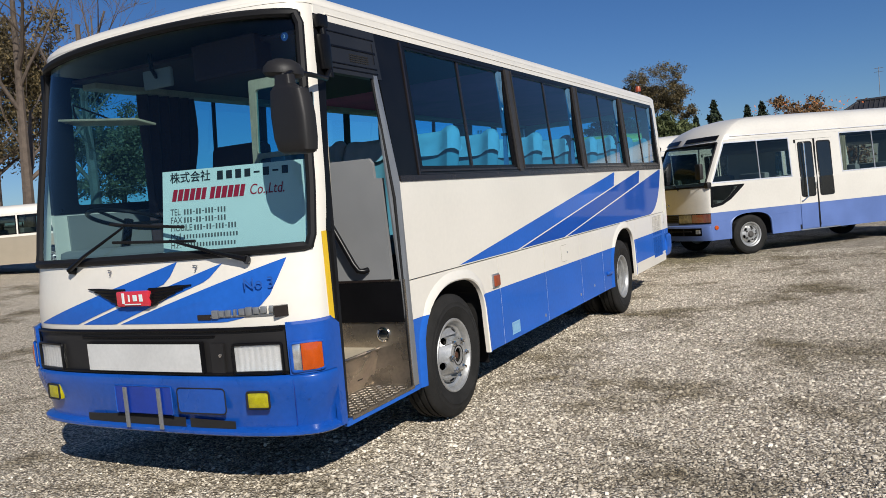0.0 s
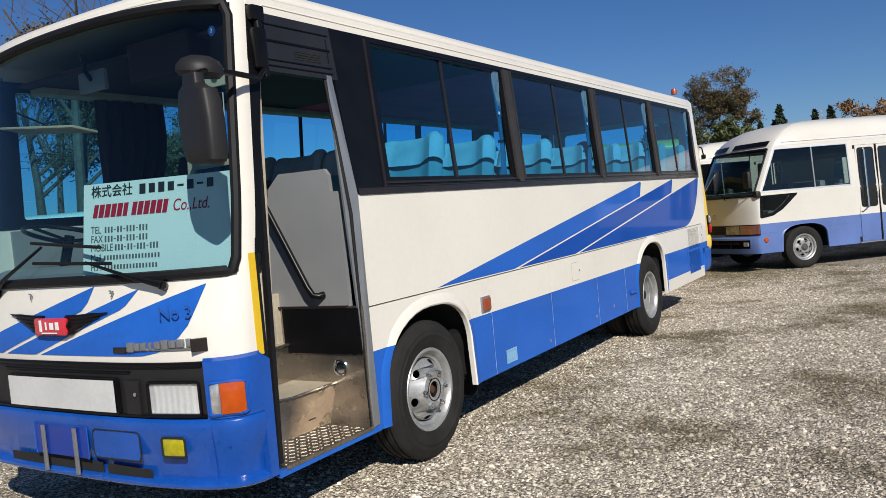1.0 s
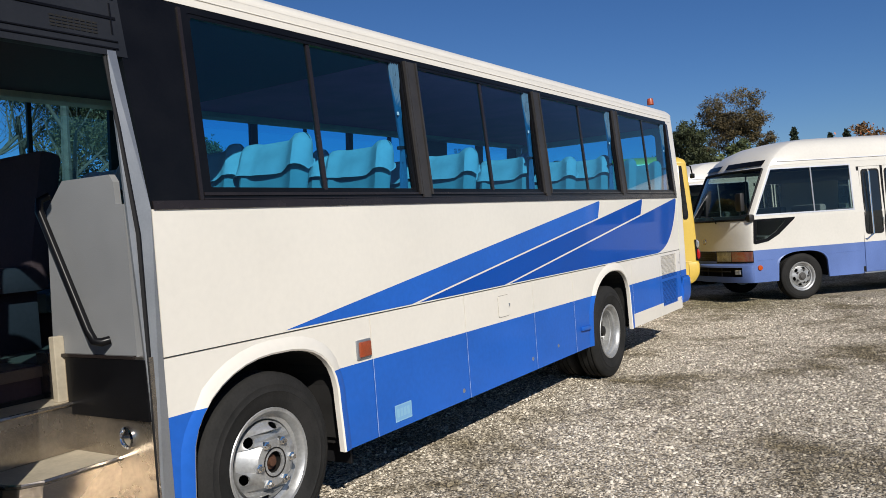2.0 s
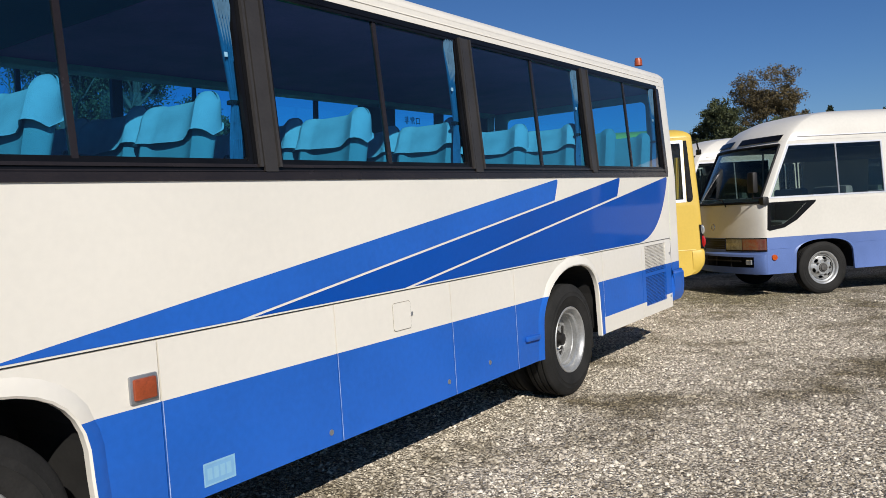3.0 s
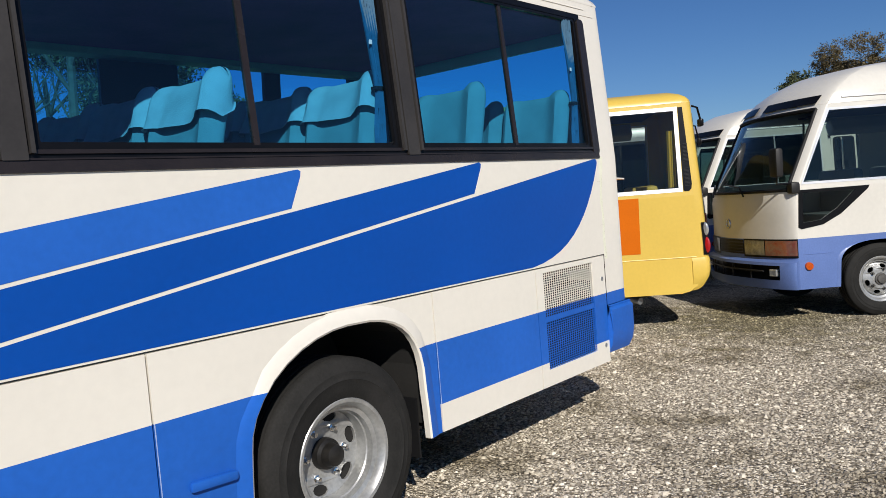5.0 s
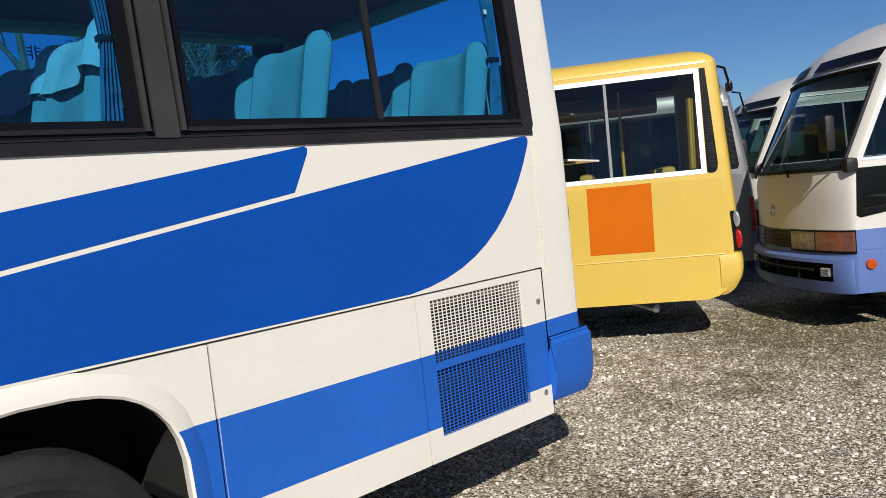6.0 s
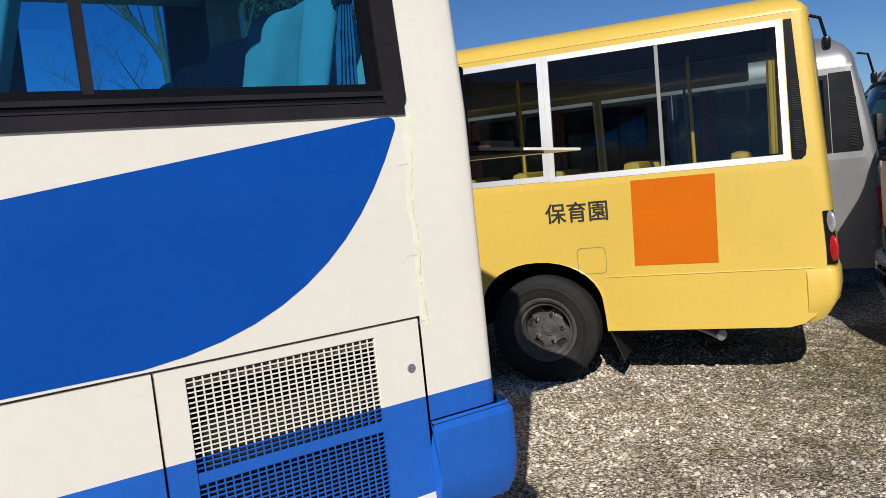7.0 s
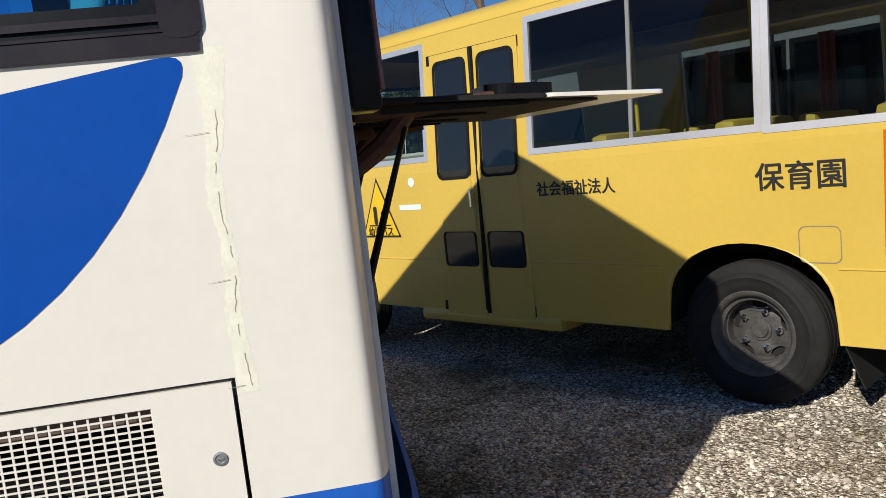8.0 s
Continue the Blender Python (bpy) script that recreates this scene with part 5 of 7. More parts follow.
    # folded door leaf
    bm = sheet(bmesh.new(), [rect(-0.61, 0.44, -0.075, 2.37, 0.01), rect(-0.56, 1.93, -0.135, 2.31, 0.02), rect(-0.56, 1.45, -0.135, 1.90, 0.02), rect(-0.56, 0.60, -0.135, 1.30, 0.02)], lambda a, b, d: Vector((a, 3.80 + 0.10 * max(0, b - 1.1) + d, b)), thick=0.025)
    P("door_edge_seal", sheet(bmesh.new(), [rect(-0.045, 0.42, -0.018, 2.32, 0.006)], lambda a, b, d: Vector((a - 0.03 * max(0, b - 1.1), 3.752 + 0.10 * max(0, b - 1.1) + d, b)), thick=0.026), RUBBER, "black rubber edge of the folded door")
    dl = P("door_leaf", bm, CREAMIN, "folded cream door leaf with three panes")
    for z0, z1 in ((1.93, 2.31), (1.45, 1.90), (0.60, 1.30)):
        P("pane", sheet(bmesh.new(), [rect(-0.57, z0 - 0.01, -0.125, z1 + 0.01)], lambda a, b, d: Vector((a, 3.813 + 0.10 * max(0, b - 1.1), b))), G_LEAF, parent=dl)
    # ---- inside: floor, ceiling, dash, wheel, driver's things
    P("cabin_floor", B((BUS_MID, 8.35, 1.015), (2.24, 7.72, 0.03)), FLOORIN)
    P("cabin_floor", B((-1.52, 4.05, 1.00), (1.44, 0.88, 0.05)), FLOORIN)
    # ceiling split so that only the rear length carries the painted window haze
    P("cabin_ceiling", B((BUS_MID, 9.325, 2.60), (2.06, 5.85, 0.02)), CEILHAZE)
    P("entrance_ceiling", B((BUS_MID, 5.175, 2.60), (2.06, 2.44, 0.02)), DARKIN)
    bm = bmesh.new()
    for x in (-BUS_W + 0.16,):
        box(bm, (x, 8.1, 2.575), (0.14, 8.1, 0.05), 0.01)
    P("cove", bm, CREAMIN)
    P("rear_lining", B((BUS_MID, 12.27, 1.35), (2.1, 0.02, 0.8)), DARKIN)
    P("inner_lining", B((-0.035, 8.3, 1.36), (0.015, 7.5, 0.66)), GREYP)
    P("inner_lining", B((-BUS_W + 0.035, 8.0, 1.36), (0.015, 8.3, 0.66)), GREYP)
    bm = bmesh.new()
    grid(bm, lambda u, v: SB.front(u, 1.30 + 0.12 * v, -0.05 - 0.42 * v), span(-0.95, 0.95, 20), span(0, 1, 3))
    box(bm, (-1.45, 3.85, 1.20), (1.5, 0.30, 0.50), 0.04)
    P("dashboard", bm, GREYP, "grey dashboard")
    bm = bmesh.new()
    cw = Vector((-1.72, 3.90, 1.625))
    mw = Matrix.Translation(cw) @ Matrix.Rotation(radians(-17), 4, "X")
    tube(bm, [mw @ Vector((0.255 * math.cos(t), 0.255 * math.sin(t), 0)) for t in span(0, 2 * math.pi, 28)], 0.014, 8, caps=False)
    for t in (0.5, 2.6, 4.7):
        tube(bm, [mw @ Vector((0, 0, -0.03)), mw @ Vector((0.255 * math.cos(t), 0.255 * math.sin(t), 0))], 0.011, 6)
    tube(bm, [mw @ Vector((0, 0, 0)), mw @ Vector((0, 0, -0.5))], 0.03, 8)
    P("steering_wheel", bm, BLACK, "large black steering wheel", True)
    bm = bmesh.new()
    box(bm, (-1.62, 4.62, 1.42), (0.52, 0.52, 0.14), 0.04)
    box(bm, (-1.62, 4.90, 1.78), (0.50, 0.14, 0.70), 0.05, Matrix.Rotation(radians(-10), 4, "X"))
    box(bm, (-1.62, 4.65, 1.15), (0.36, 0.4, 0.42), 0.02)
    P("driver_seat", bm, DARKIN, "dark driver's seat", True)
    bm = box(bmesh.new(), (-1.256, 3.852, 2.475), (0.24, 0.03, 0.12), 0.014)
    im = P("inside_mirror", bm, GREYP, "inside rear-view mirror", True)
    P("mirror_glass", B((-1.256, 3.868, 2.475), (0.21, 0.004, 0.10)), MIRR, parent=im)
    P("mirror_arm", tube(bmesh.new(), [(-1.256, 3.84, 2.48), (-1.25, 3.80, 2.53), (-1.24, 3.79, 2.62)], 0.012, 6), BLACK, parent=im)
    bm = bmesh.new()
    box(bm, (-1.865, 3.92, 2.285), (0.78, 0.17, 0.016), 0.006, Matrix.Rotation(radians(6.5), 4, "Y") @ Matrix.Rotation(radians(-9), 4, "X"))
    sv = P("sun_visor", bm, CREAMIN, "cream sun visor", True)
    P("visor_arm", tube(bmesh.new(), [(-2.12, 3.90, 2.32), (-2.05, 3.84, 2.42), (-1.72, 3.86, 2.28)], 0.006, 6), BLACK, parent=sv)
    P("header_box", B((-0.76, 3.98, 2.53), (0.50, 0.16, 0.22), 0.02), DARKIN)
    # dark drape on the wall behind the driver
    pull = lambda v: 0.10 * math.exp(-((v - 1.85) / 0.28) ** 2)
    P("driver_curtain", solid_bm(grid(bmesh.new(), lambda u, v: Vector((-2.13 - 0.022 * math.cos(u * 34 + math.sin(v * 4)), 4.47 + (0.56 - pull(v)) * u, v)), span(0, 1, 36), span(1.25, 2.585, 14)), 0.004), DARKIN, "dark drape behind the driver", True)
    P("dash_note", B((-1.85, 3.78, 1.44), (0.14, 0.12, 0.004)), SIGNB)
    bm = lathe(bmesh.new(), [(0, 0.024), (0.002, 0.024), (0.002, 0.001)], SB.frontd(1.00, 2.53, -0.03), (0, -1, 0), 20)
    rs = P("round_sticker", bm, INSPECT, "round dark blue inspection sticker", parent=wsn)
    text_part("sticker_digit", "2", 0.028, SIGNB, rs, Matrix.Translation(SB.frontd(1.00, 2.53, -0.03) + Vector((0, -0.004, 0))) @ Matrix.Rotation(radians(90), 4, "X"))
    # curtains tied at the pillars
    for y in (6.50, 8.315, 10.135, 11.92):
        bm = bmesh.new()
        pinch = lambda v: 0.45 + 0.55 * min(1.0, abs(v - 2.06) / 0.45) ** 0.8
        f = lambda u, v: Vector((-0.075 - 0.012 * (2.58 - v) - 0.011 * math.cos(u * 30 + 2 * math.sin(v * 5)), y + 0.035 - 0.085 * pinch(v) * (1 - u) - 0.045 * max(0.0, v - 2.06), v))
        grid(bm, f, span(0, 1, 28), span(1.35, 2.585, 16))
        cu = P("curtain", bm, CURTAIN, "blue curtain tied back", True)
        P("curtain_tie", B((-0.088, y + 0.012, 2.06), (0.04, 0.055, 0.022), 0.006), BROWNBLACK, parent=cu)
        P("tie_clip", B((-0.062, y - 0.035, 2.27), (0.006, 0.016, 0.022), 0.002), STICKM, parent=cu)
    text_part("exit_lettering", "非常口", 0.085, INKB, bus, Matrix.Translation((-2.205, 10.71, 2.448)) @ Matrix(((0, 0, 1, 0), (1, 0, 0, 0), (0, 1, 0, 0), (0, 0, 0, 1))), "dark emergency exit lettering on the far window", 1.25)
    # ---- mirror on its arm
    arm = P("mirror_arm", tube(bmesh.new(), [R(3.925, 2.34, -0.03), Vector((0.0, 3.86, 2.285)), Vector((0.03, 3.68, 2.285)), Vector((0.06, 3.48, 2.275)), Vector((0.08, 3.38, 2.245)), Vector((0.10, 3.36, 2.16))], 0.014, 8), BLACK, "black mirror arm", True)
    mm = Matrix.Rotation(radians(-14), 4, "Z") @ Matrix.Rotation(radians(4), 4, "Y")
    bm = bmesh.new()
    rows = []
    for z, w, d, sh in ((1.850, 0.10, 0.035, 0.02), (1.855, 0.185, 0.07, 0.015), (1.872, 0.235, 0.095, 0.01), (1.93, 0.260, 0.105, 0.004), (2.04, 0.268, 0.105, 0.0), (2.12, 0.250, 0.10, -0.004), (2.165, 0.230, 0.09, -0.010), (2.18, 0.155, 0.075, -0.03), (2.195, 0.12, 0.06, -0.035), (2.24, 0.11, 0.055, -0.035)):
        ring = []
        for k in range(28):
            t = 2 * math.pi * k / 28
            c, q = math.cos(t), math.sin(t)
            ring.append(bm.verts.new(Vector((0.134, 3.357, z)) + mm @ Vector((sh + math.copysign(abs(c) ** 0.45, c) * w / 2, math.copysign(abs(q) ** 0.45, q) * d / 2, 0))))
        rows.append(ring)
    for p, q in zip(rows, rows[1:]):
        for k in range(28):
            bm.faces.new((p[k], p[(k + 1) % 28], q[(k + 1) % 28], q[k]))
    bm.faces.new(rows[0][::-1])
    bm.faces.new(rows[-1])
    mo = P("door_mirror", bm, PLASTIC, "black rectangular door mirror", True)
    P("mirror_glass", box(bmesh.new(), (0.134 + 0.013, 3.357 + 0.052, 2.005), (0.19, 0.006, 0.29), 0.002, mm), MIRR, parent=mo)
    bm = bmesh.new()
    lathe(bm, [(0.0, 0.001), (0.0, 0.088), (0.018, 0.105), (0.045, 0.104), (0.075, 0.082), (0.092, 0.045), (0.096, 0.001)], (-0.025, 3.515, 2.262), (0.15, 0.02, 0.95), 24)
    P("round_mirror", bm, PLASTIC, "round black convex mirror", True)
    # ---- wheels, underbody
    zc = lambda y: 0.432 - 0.0079 * (y - 8)
    wheel(bus, "front_wheel", (-0.135, 5.135, zc(5.135)), 0.436, 0.235, 0.250, "dish", RIMST)
    wheel(bus, "front_wheel", (-BUS_W + 0.135, 5.135, zc(5.135)), 0.436, 0.235, 0.250, "dish", RIMST, -1)
    wheel(bus, "rear_wheel", (-0.128, 9.695, zc(9.685)), 0.442, 0.225, 0.250, "deep", RIMST)
    wheel(bus, "rear_wheel", (-0.40, 9.695, zc(9.685)), 0.436, 0.225, 0.250, "deep", RIMST)
    wheel(bus, "rear_wheel", (-BUS_W + 0.128, 9.695, zc(9.685)), 0.436, 0.225, 0.250, "deep", RIMST, -1)
    bm = bmesh.new()
    for y0, y1 in ((5.72, 9.10), (10.27, 12.1), (3.6, 4.5)):
        x0 = -0.05 if y0 > 4 else -0.80
        box(bm, ((x0 - BUS_W + 0.05) / 2, (y0 + y1) / 2, 0.635), (abs(-BUS_W + 0.05 - x0), y1 - y0, 0.51))
    # unseen plate below the door well, added to deepen the shade under the coach
    box(bm, (-0.44, 4.02, 0.372), (0.76, 0.90, 0.018))
    P("underbody", bm, DARK, "dark chassis underside")
    for yc in (5.135, 9.685):
        bm = bmesh.new()
        lp = arch_loop(yc, 0.62, 0.56, 0.99 if yc < 6 else 1.01, 0.42)
        for x0, x1 in ((-0.02, -0.62), (-BUS_W + 0.62, -BUS_W + 0.02)):
            grid(bm, lambda u, v: Vector((x0 + (x1 - x0) * v, *lp[int(u)])), list(range(len(lp))), [0, 1])
        box(bm, (BUS_MID, yc, 0.68), (BUS_W - 1.24, 1.1, 0.5))
        P("wheel_well", bm, DARK, "dark wheel well")
    for y in (5.79, 10.22):
        P("mud_flap", B((-0.26, y, 0.40), (0.36, 0.012, 0.30)), RUBBER, "black mud flap")
    P("exhaust", tube(bmesh.new(), [(-0.35, 9.2, 0.36), (-0.35, 6.4, 0.35)], 0.05, 10), DARK)
    # ---- roof beacon and the open rear hatch
    for x in (-0.20, -BUS_W + 0.20):
        bm = lathe(bmesh.new(), [(-0.02, 0.04), (0.03, 0.038), (0.055, 0.030), (0.06, 0.001)], (x, 11.93, 2.865), (0, 0, 1), 16)
        P("marker_lamp", bm, BRICKL, "faded red roof marker lamp", True)
    bm = bmesh.new()
    lid = lambda a, b, d: Vector((a, b, 1.632 - 0.066 * (b - 12.40) - 0.030 * (a + 1.145) * 0.8 - d))
    sheet(bm, [rect(-1.90, 12.84, -0.39, 13.155, 0.02)], lid, thick=0.010)
    ha = P("engine_hatch", bm, WHITE, "raised white rear engine hatch")
    P("hatch_root", sheet(bmesh.new(), [rect(-1.90, 12.37, -0.39, 12.838, 0.01)], lid, thick=0.012), DARK, "dark hinge panel", parent=ha)
    bm = bmesh.new()
    sheet(bm, [rect(-1.84, 12.42, -0.45, 13.0, 0.02)], lambda a, b, d: lid(a, b, d + 0.012), thick=0.006)
    for x in (-0.46, -0.95, -1.45, -1.84):
        sheet(bm, [[(x, 12.42), (x + 0.03, 12.42), (x + 0.03, 12.80), (x, 12.80)]], lambda a, b, d: lid(a, b, d * (1.4 - (b - 12.42) * 2.5) + 0.017), thick=0.016)
    P("hatch_frame", bm, DARK, "dark ribbed underside", parent=ha)
    for x in (-0.47, -1.80):
        P("hatch_arm", tube(bmesh.new(), [(x, 12.33, 1.44), (x, 12.42, 1.50), (x, 12.50, 1.585), (x, 12.72, 1.595)], [0.024, 0.028, 0.026, 0.014], 8), RUSTY, "dark rusty hatch arm", True, ha)
        P("gas_strut", tube(bmesh.new(), [(x + 0.03, 12.34, 1.16), (x + 0.02, 12.48, 1.54)], [0.011, 0.007], 8), BLACK, parent=ha)
        P("hinge_bracket", box(bmesh.new(), (x, 12.43, 1.588), (0.07, 0.16, 0.05), 0.015), RUSTY, parent=ha)
    P("hatch_handle", sheet(bmesh.new(), [rect(-0.75, 12.715, -0.50, 12.905, 0.06, 8)], lambda a, b, d: lid(a, b, d - 0.036), thick=0.035), BLACK, "black moulded pull", parent=ha, smooth=False)
    P("hatch_edge", sheet(bmesh.new(), [rect(-1.88, 13.10, -0.40, 13.153, 0.015)], lambda a, b, d: lid(a, b, d - 0.002), thick=0.002), BLUE, parent=ha)
    P("hatch_hinge", B((-1.145, 12.37, 1.622), (1.4, 0.05, 0.06), 0.01), BLACK, parent=ha)
    tl = P("tail_lamp", box(bmesh.new(), (-0.21, 12.365, 1.72), (0.14, 0.07, 0.30), 0.012), BLACK, "black tail lamp housing", True)
    P("lamp_lens", box(bmesh.new(), (-0.21, 12.405, 1.72), (0.10, 0.012, 0.22), 0.004), DIMRED, parent=tl)
    return bus


def solid_bm(bm, t=0.02):
    """Gives a shell an inner skin."""
    bmesh.ops.recalc_face_normals(bm, faces=bm.faces)
    bmesh.ops.solidify(bm, geom=bm.faces[:], thickness=t)
    bmesh.ops.recalc_face_normals(bm, faces=bm.faces)
    return bm


COACH = build_coach()


# ---- seats in the coach
def build_seats():
    def seat(cover):
        """A double seat, its backs reclined, at the origin of its back's foot; it faces -y."""
        e = new("passenger_seat")
        e.parent = COACH
        e.empty_display_size = 0.1
        e["label"] = "teal cloth double seat with pale head covers" if cover else "teal cloth double seat, bare headrest"
        for x in (-0.262, 0.262):
            bolster = lambda u: math.exp(-((abs(u) - 0.80) / 0.18) ** 2)
            crown = lambda u: 0.785 + (0.034 if u > 0 else 0.010) * math.exp(-((abs(u) - 0.76) / 0.26) ** 4) - 0.030 * max(0.0, (abs(u) - 0.76) / 0.24) ** 3
            def back(a, v, grow=0.0):
                """Round the backrest by the angle a, up it by v: a cushion with a bolster at each side."""
                u, rear = math.cos(a), math.sin(a) > 0
                edge = (1 - u ** 4) ** 0.5
                close = 1.0 if v < 0.90 else max(0.0, 1 - ((v - 0.90) / 0.10) ** 2) ** 0.5
                ear = 0.038 + (0.030 + 0.022 * v) * bolster(u) * min(1.0, 0.35 + v)
                d = 0.050 if rear else -ear
                wide = (0.257 + grow) * (1 - 0.05 * (1 - close))
                z = 0.05 + (crown(u) + grow) * v
                return Vector((x + u * wide, 0.07 + 0.20 * v + (d * edge + math.copysign(grow, d)) * (0.12 + 0.88 * close), z))
            ang = span(0, 2 * math.pi, 44)
            bm = bmesh.new()
            grid(bm, lambda a, v: back(a, v), ang, span(0, 0.88, 8) + [0.92, 0.95, 0.975, 0.992, 1.0])
            bmesh.ops.remove_doubles(bm, verts=bm.verts[:], dist=0.0005)
            bmesh.ops.recalc_face_normals(bm, faces=bm.faces)
            part("backrest", bm, SEATF, e, smooth=True)
            if cover:
                def drape(a, w):
                    hem = 0.80 if math.sin(a) > 0 else 0.745 + 0.035 * math.cos(a) ** 2 - 0.012 * bolster(math.cos(a) * 0.9)
                    v = hem + (1.0 - hem) * w
                    loose = 0.006 + 0.005 * (1 - w) * (1 + math.sin(5 * a + x * 40)) + 0.010 * (1 - w) ** 3 + (0.006 if w == 0 else 0.0)
                    return back(a, v, loose)
                bm = bmesh.new()
                grid(bm, drape, ang, [0, 0.04, 0.10, 0.25, 0.4, 0.55, 0.7, 0.8, 0.88, 0.94, 0.98, 1.0])
                bmesh.ops.remove_doubles(bm, verts=bm.verts[:], dist=0.0005)
                bmesh.ops.recalc_face_normals(bm, faces=bm.faces)
                part("head_cover", bm, COVERF, e, "pale turquoise head cover", smooth=True)
            part("cushion", box(bmesh.new(), (x, -0.17, 0.02), (0.50, 0.46, 0.13), 0.035), SEATF, e, smooth=True)
        part("seat_base", B((0, -0.12, -0.145), (0.70, 0.36, 0.20), 0.02), DARKIN, e)
        part("armrest", box(bmesh.new(), (-0.50, -0.12, 0.20), (0.04, 0.34, 0.05), 0.015), DARKIN, e, smooth=True)
        return e
    proto = {True: seat(True), False: seat(False)}
    first = {True: True, False: True}
    for k, y in enumerate((5.43, 6.18, 7.24, 8.18, 9.07, 9.95, 10.77, 11.67)):
        for x in (-0.632, -1.668):
            cover = k < 6
            m = Matrix.Translation((x, y, 1.245 if y < 9.5 else 1.293))
            if first[cover]:
                proto[cover].matrix_basis = m
                first[cover] = False
            else:
                copy_thing(proto[cover], m)


build_seats()


# ---- the sign behind the windscreen
def build_sign():
    e = thing("sign_board", M_BUS @ Matrix.Translation((-0.508, 3.550, 1.385)) @ Matrix.Rotation(radians(11.7), 4, "Z") @ Matrix.Rotation(radians(-8), 4, "X") @ Matrix.Rotation(radians(1.0), 4, "Y"), "pale dealer's sign board propped behind the windscreen", "sign")
    W, H = 0.918, 0.478
    part("board", B((0, 0, H / 2), (W, 0.008, H)), SIGNB, e)
    at = lambda x, z: Matrix.Translation((x, -0.006, z)) @ Matrix.Rotation(radians(90), 4, "X")
    x0 = -W / 2 + 0.05
    t = text_part("lettering", "株式会社", 0.066, INKB, e, at(x0, 0.432), "black Japanese lettering", bold=0.0015)
    t.data.align_x = "LEFT"
    rng = random.Random(8)
    # the dealer's name as plain bars: eight dark ones, then two red words with their upright company ending
    for k in range(8):
        part("name_bar", B((x0 + 0.325 + 0.0575 * k, -0.0055, 0.432), (0.036, 0.002, (0.050, 0.046, 0.050, 0.044, 0.010, 0.046, 0.010, 0.044)[k])), INKB, e)
    slant = Matrix(((1, 0, 0.20, 0), (0, 1, 0, 0), (0, 0, 1, 0), (0, 0, 0, 1)))
    x = x0 + 0.018
    for word in (6, 6):
        for k in range(word):
            w = (0.027, 0.030, 0.031, 0.029, 0.030, 0.026)[k]
            part("name_bar", B((x + w / 2, -0.0055, 0.337), (w, 0.002, 0.066), 0.0, slant), INKR, e, "dark red name bar" if k == 0 else "")
            x += w + 0.0085
        x += 0.020
    t = text_part("lettering", "Co.,Ltd.", 0.082, INKR, e, at(x, 0.334), "dark red slanted lettering")
    t.data.align_x, t.data.shear = "LEFT", 0.2
    t.scale = (0.82, 1, 1)
    for k, (word, z) in enumerate((("TEL", 0.240), ("FAX", 0.194), ("MOBILE", 0.149), ("Mail", 0.100), ("H.P.", 0.052))):
        t = text_part("lettering", word, 0.052, INKG, e, at(x0, z))
        t.data.align_x = "LEFT"
        t.scale = (0.80, 1, 1)
        xa = x0 + (0.085, 0.085, 0.150, 0.080, 0.085)[k]
        for j in range((14, 14, 14, 18, 17)[k]):
            if k < 3 and j in (3, 6, 10):
                part("number_bar", B((xa + 0.009 + 0.0197 * j, -0.0055, z), (0.012, 0.002, 0.004)), INKG, e)
                continue
            part("number_bar", B((xa + 0.009 + 0.0197 * j, -0.0055, z), (0.0095, 0.002, 0.030 if k < 3 else 0.022)), INKG, e)
    return e


build_sign()


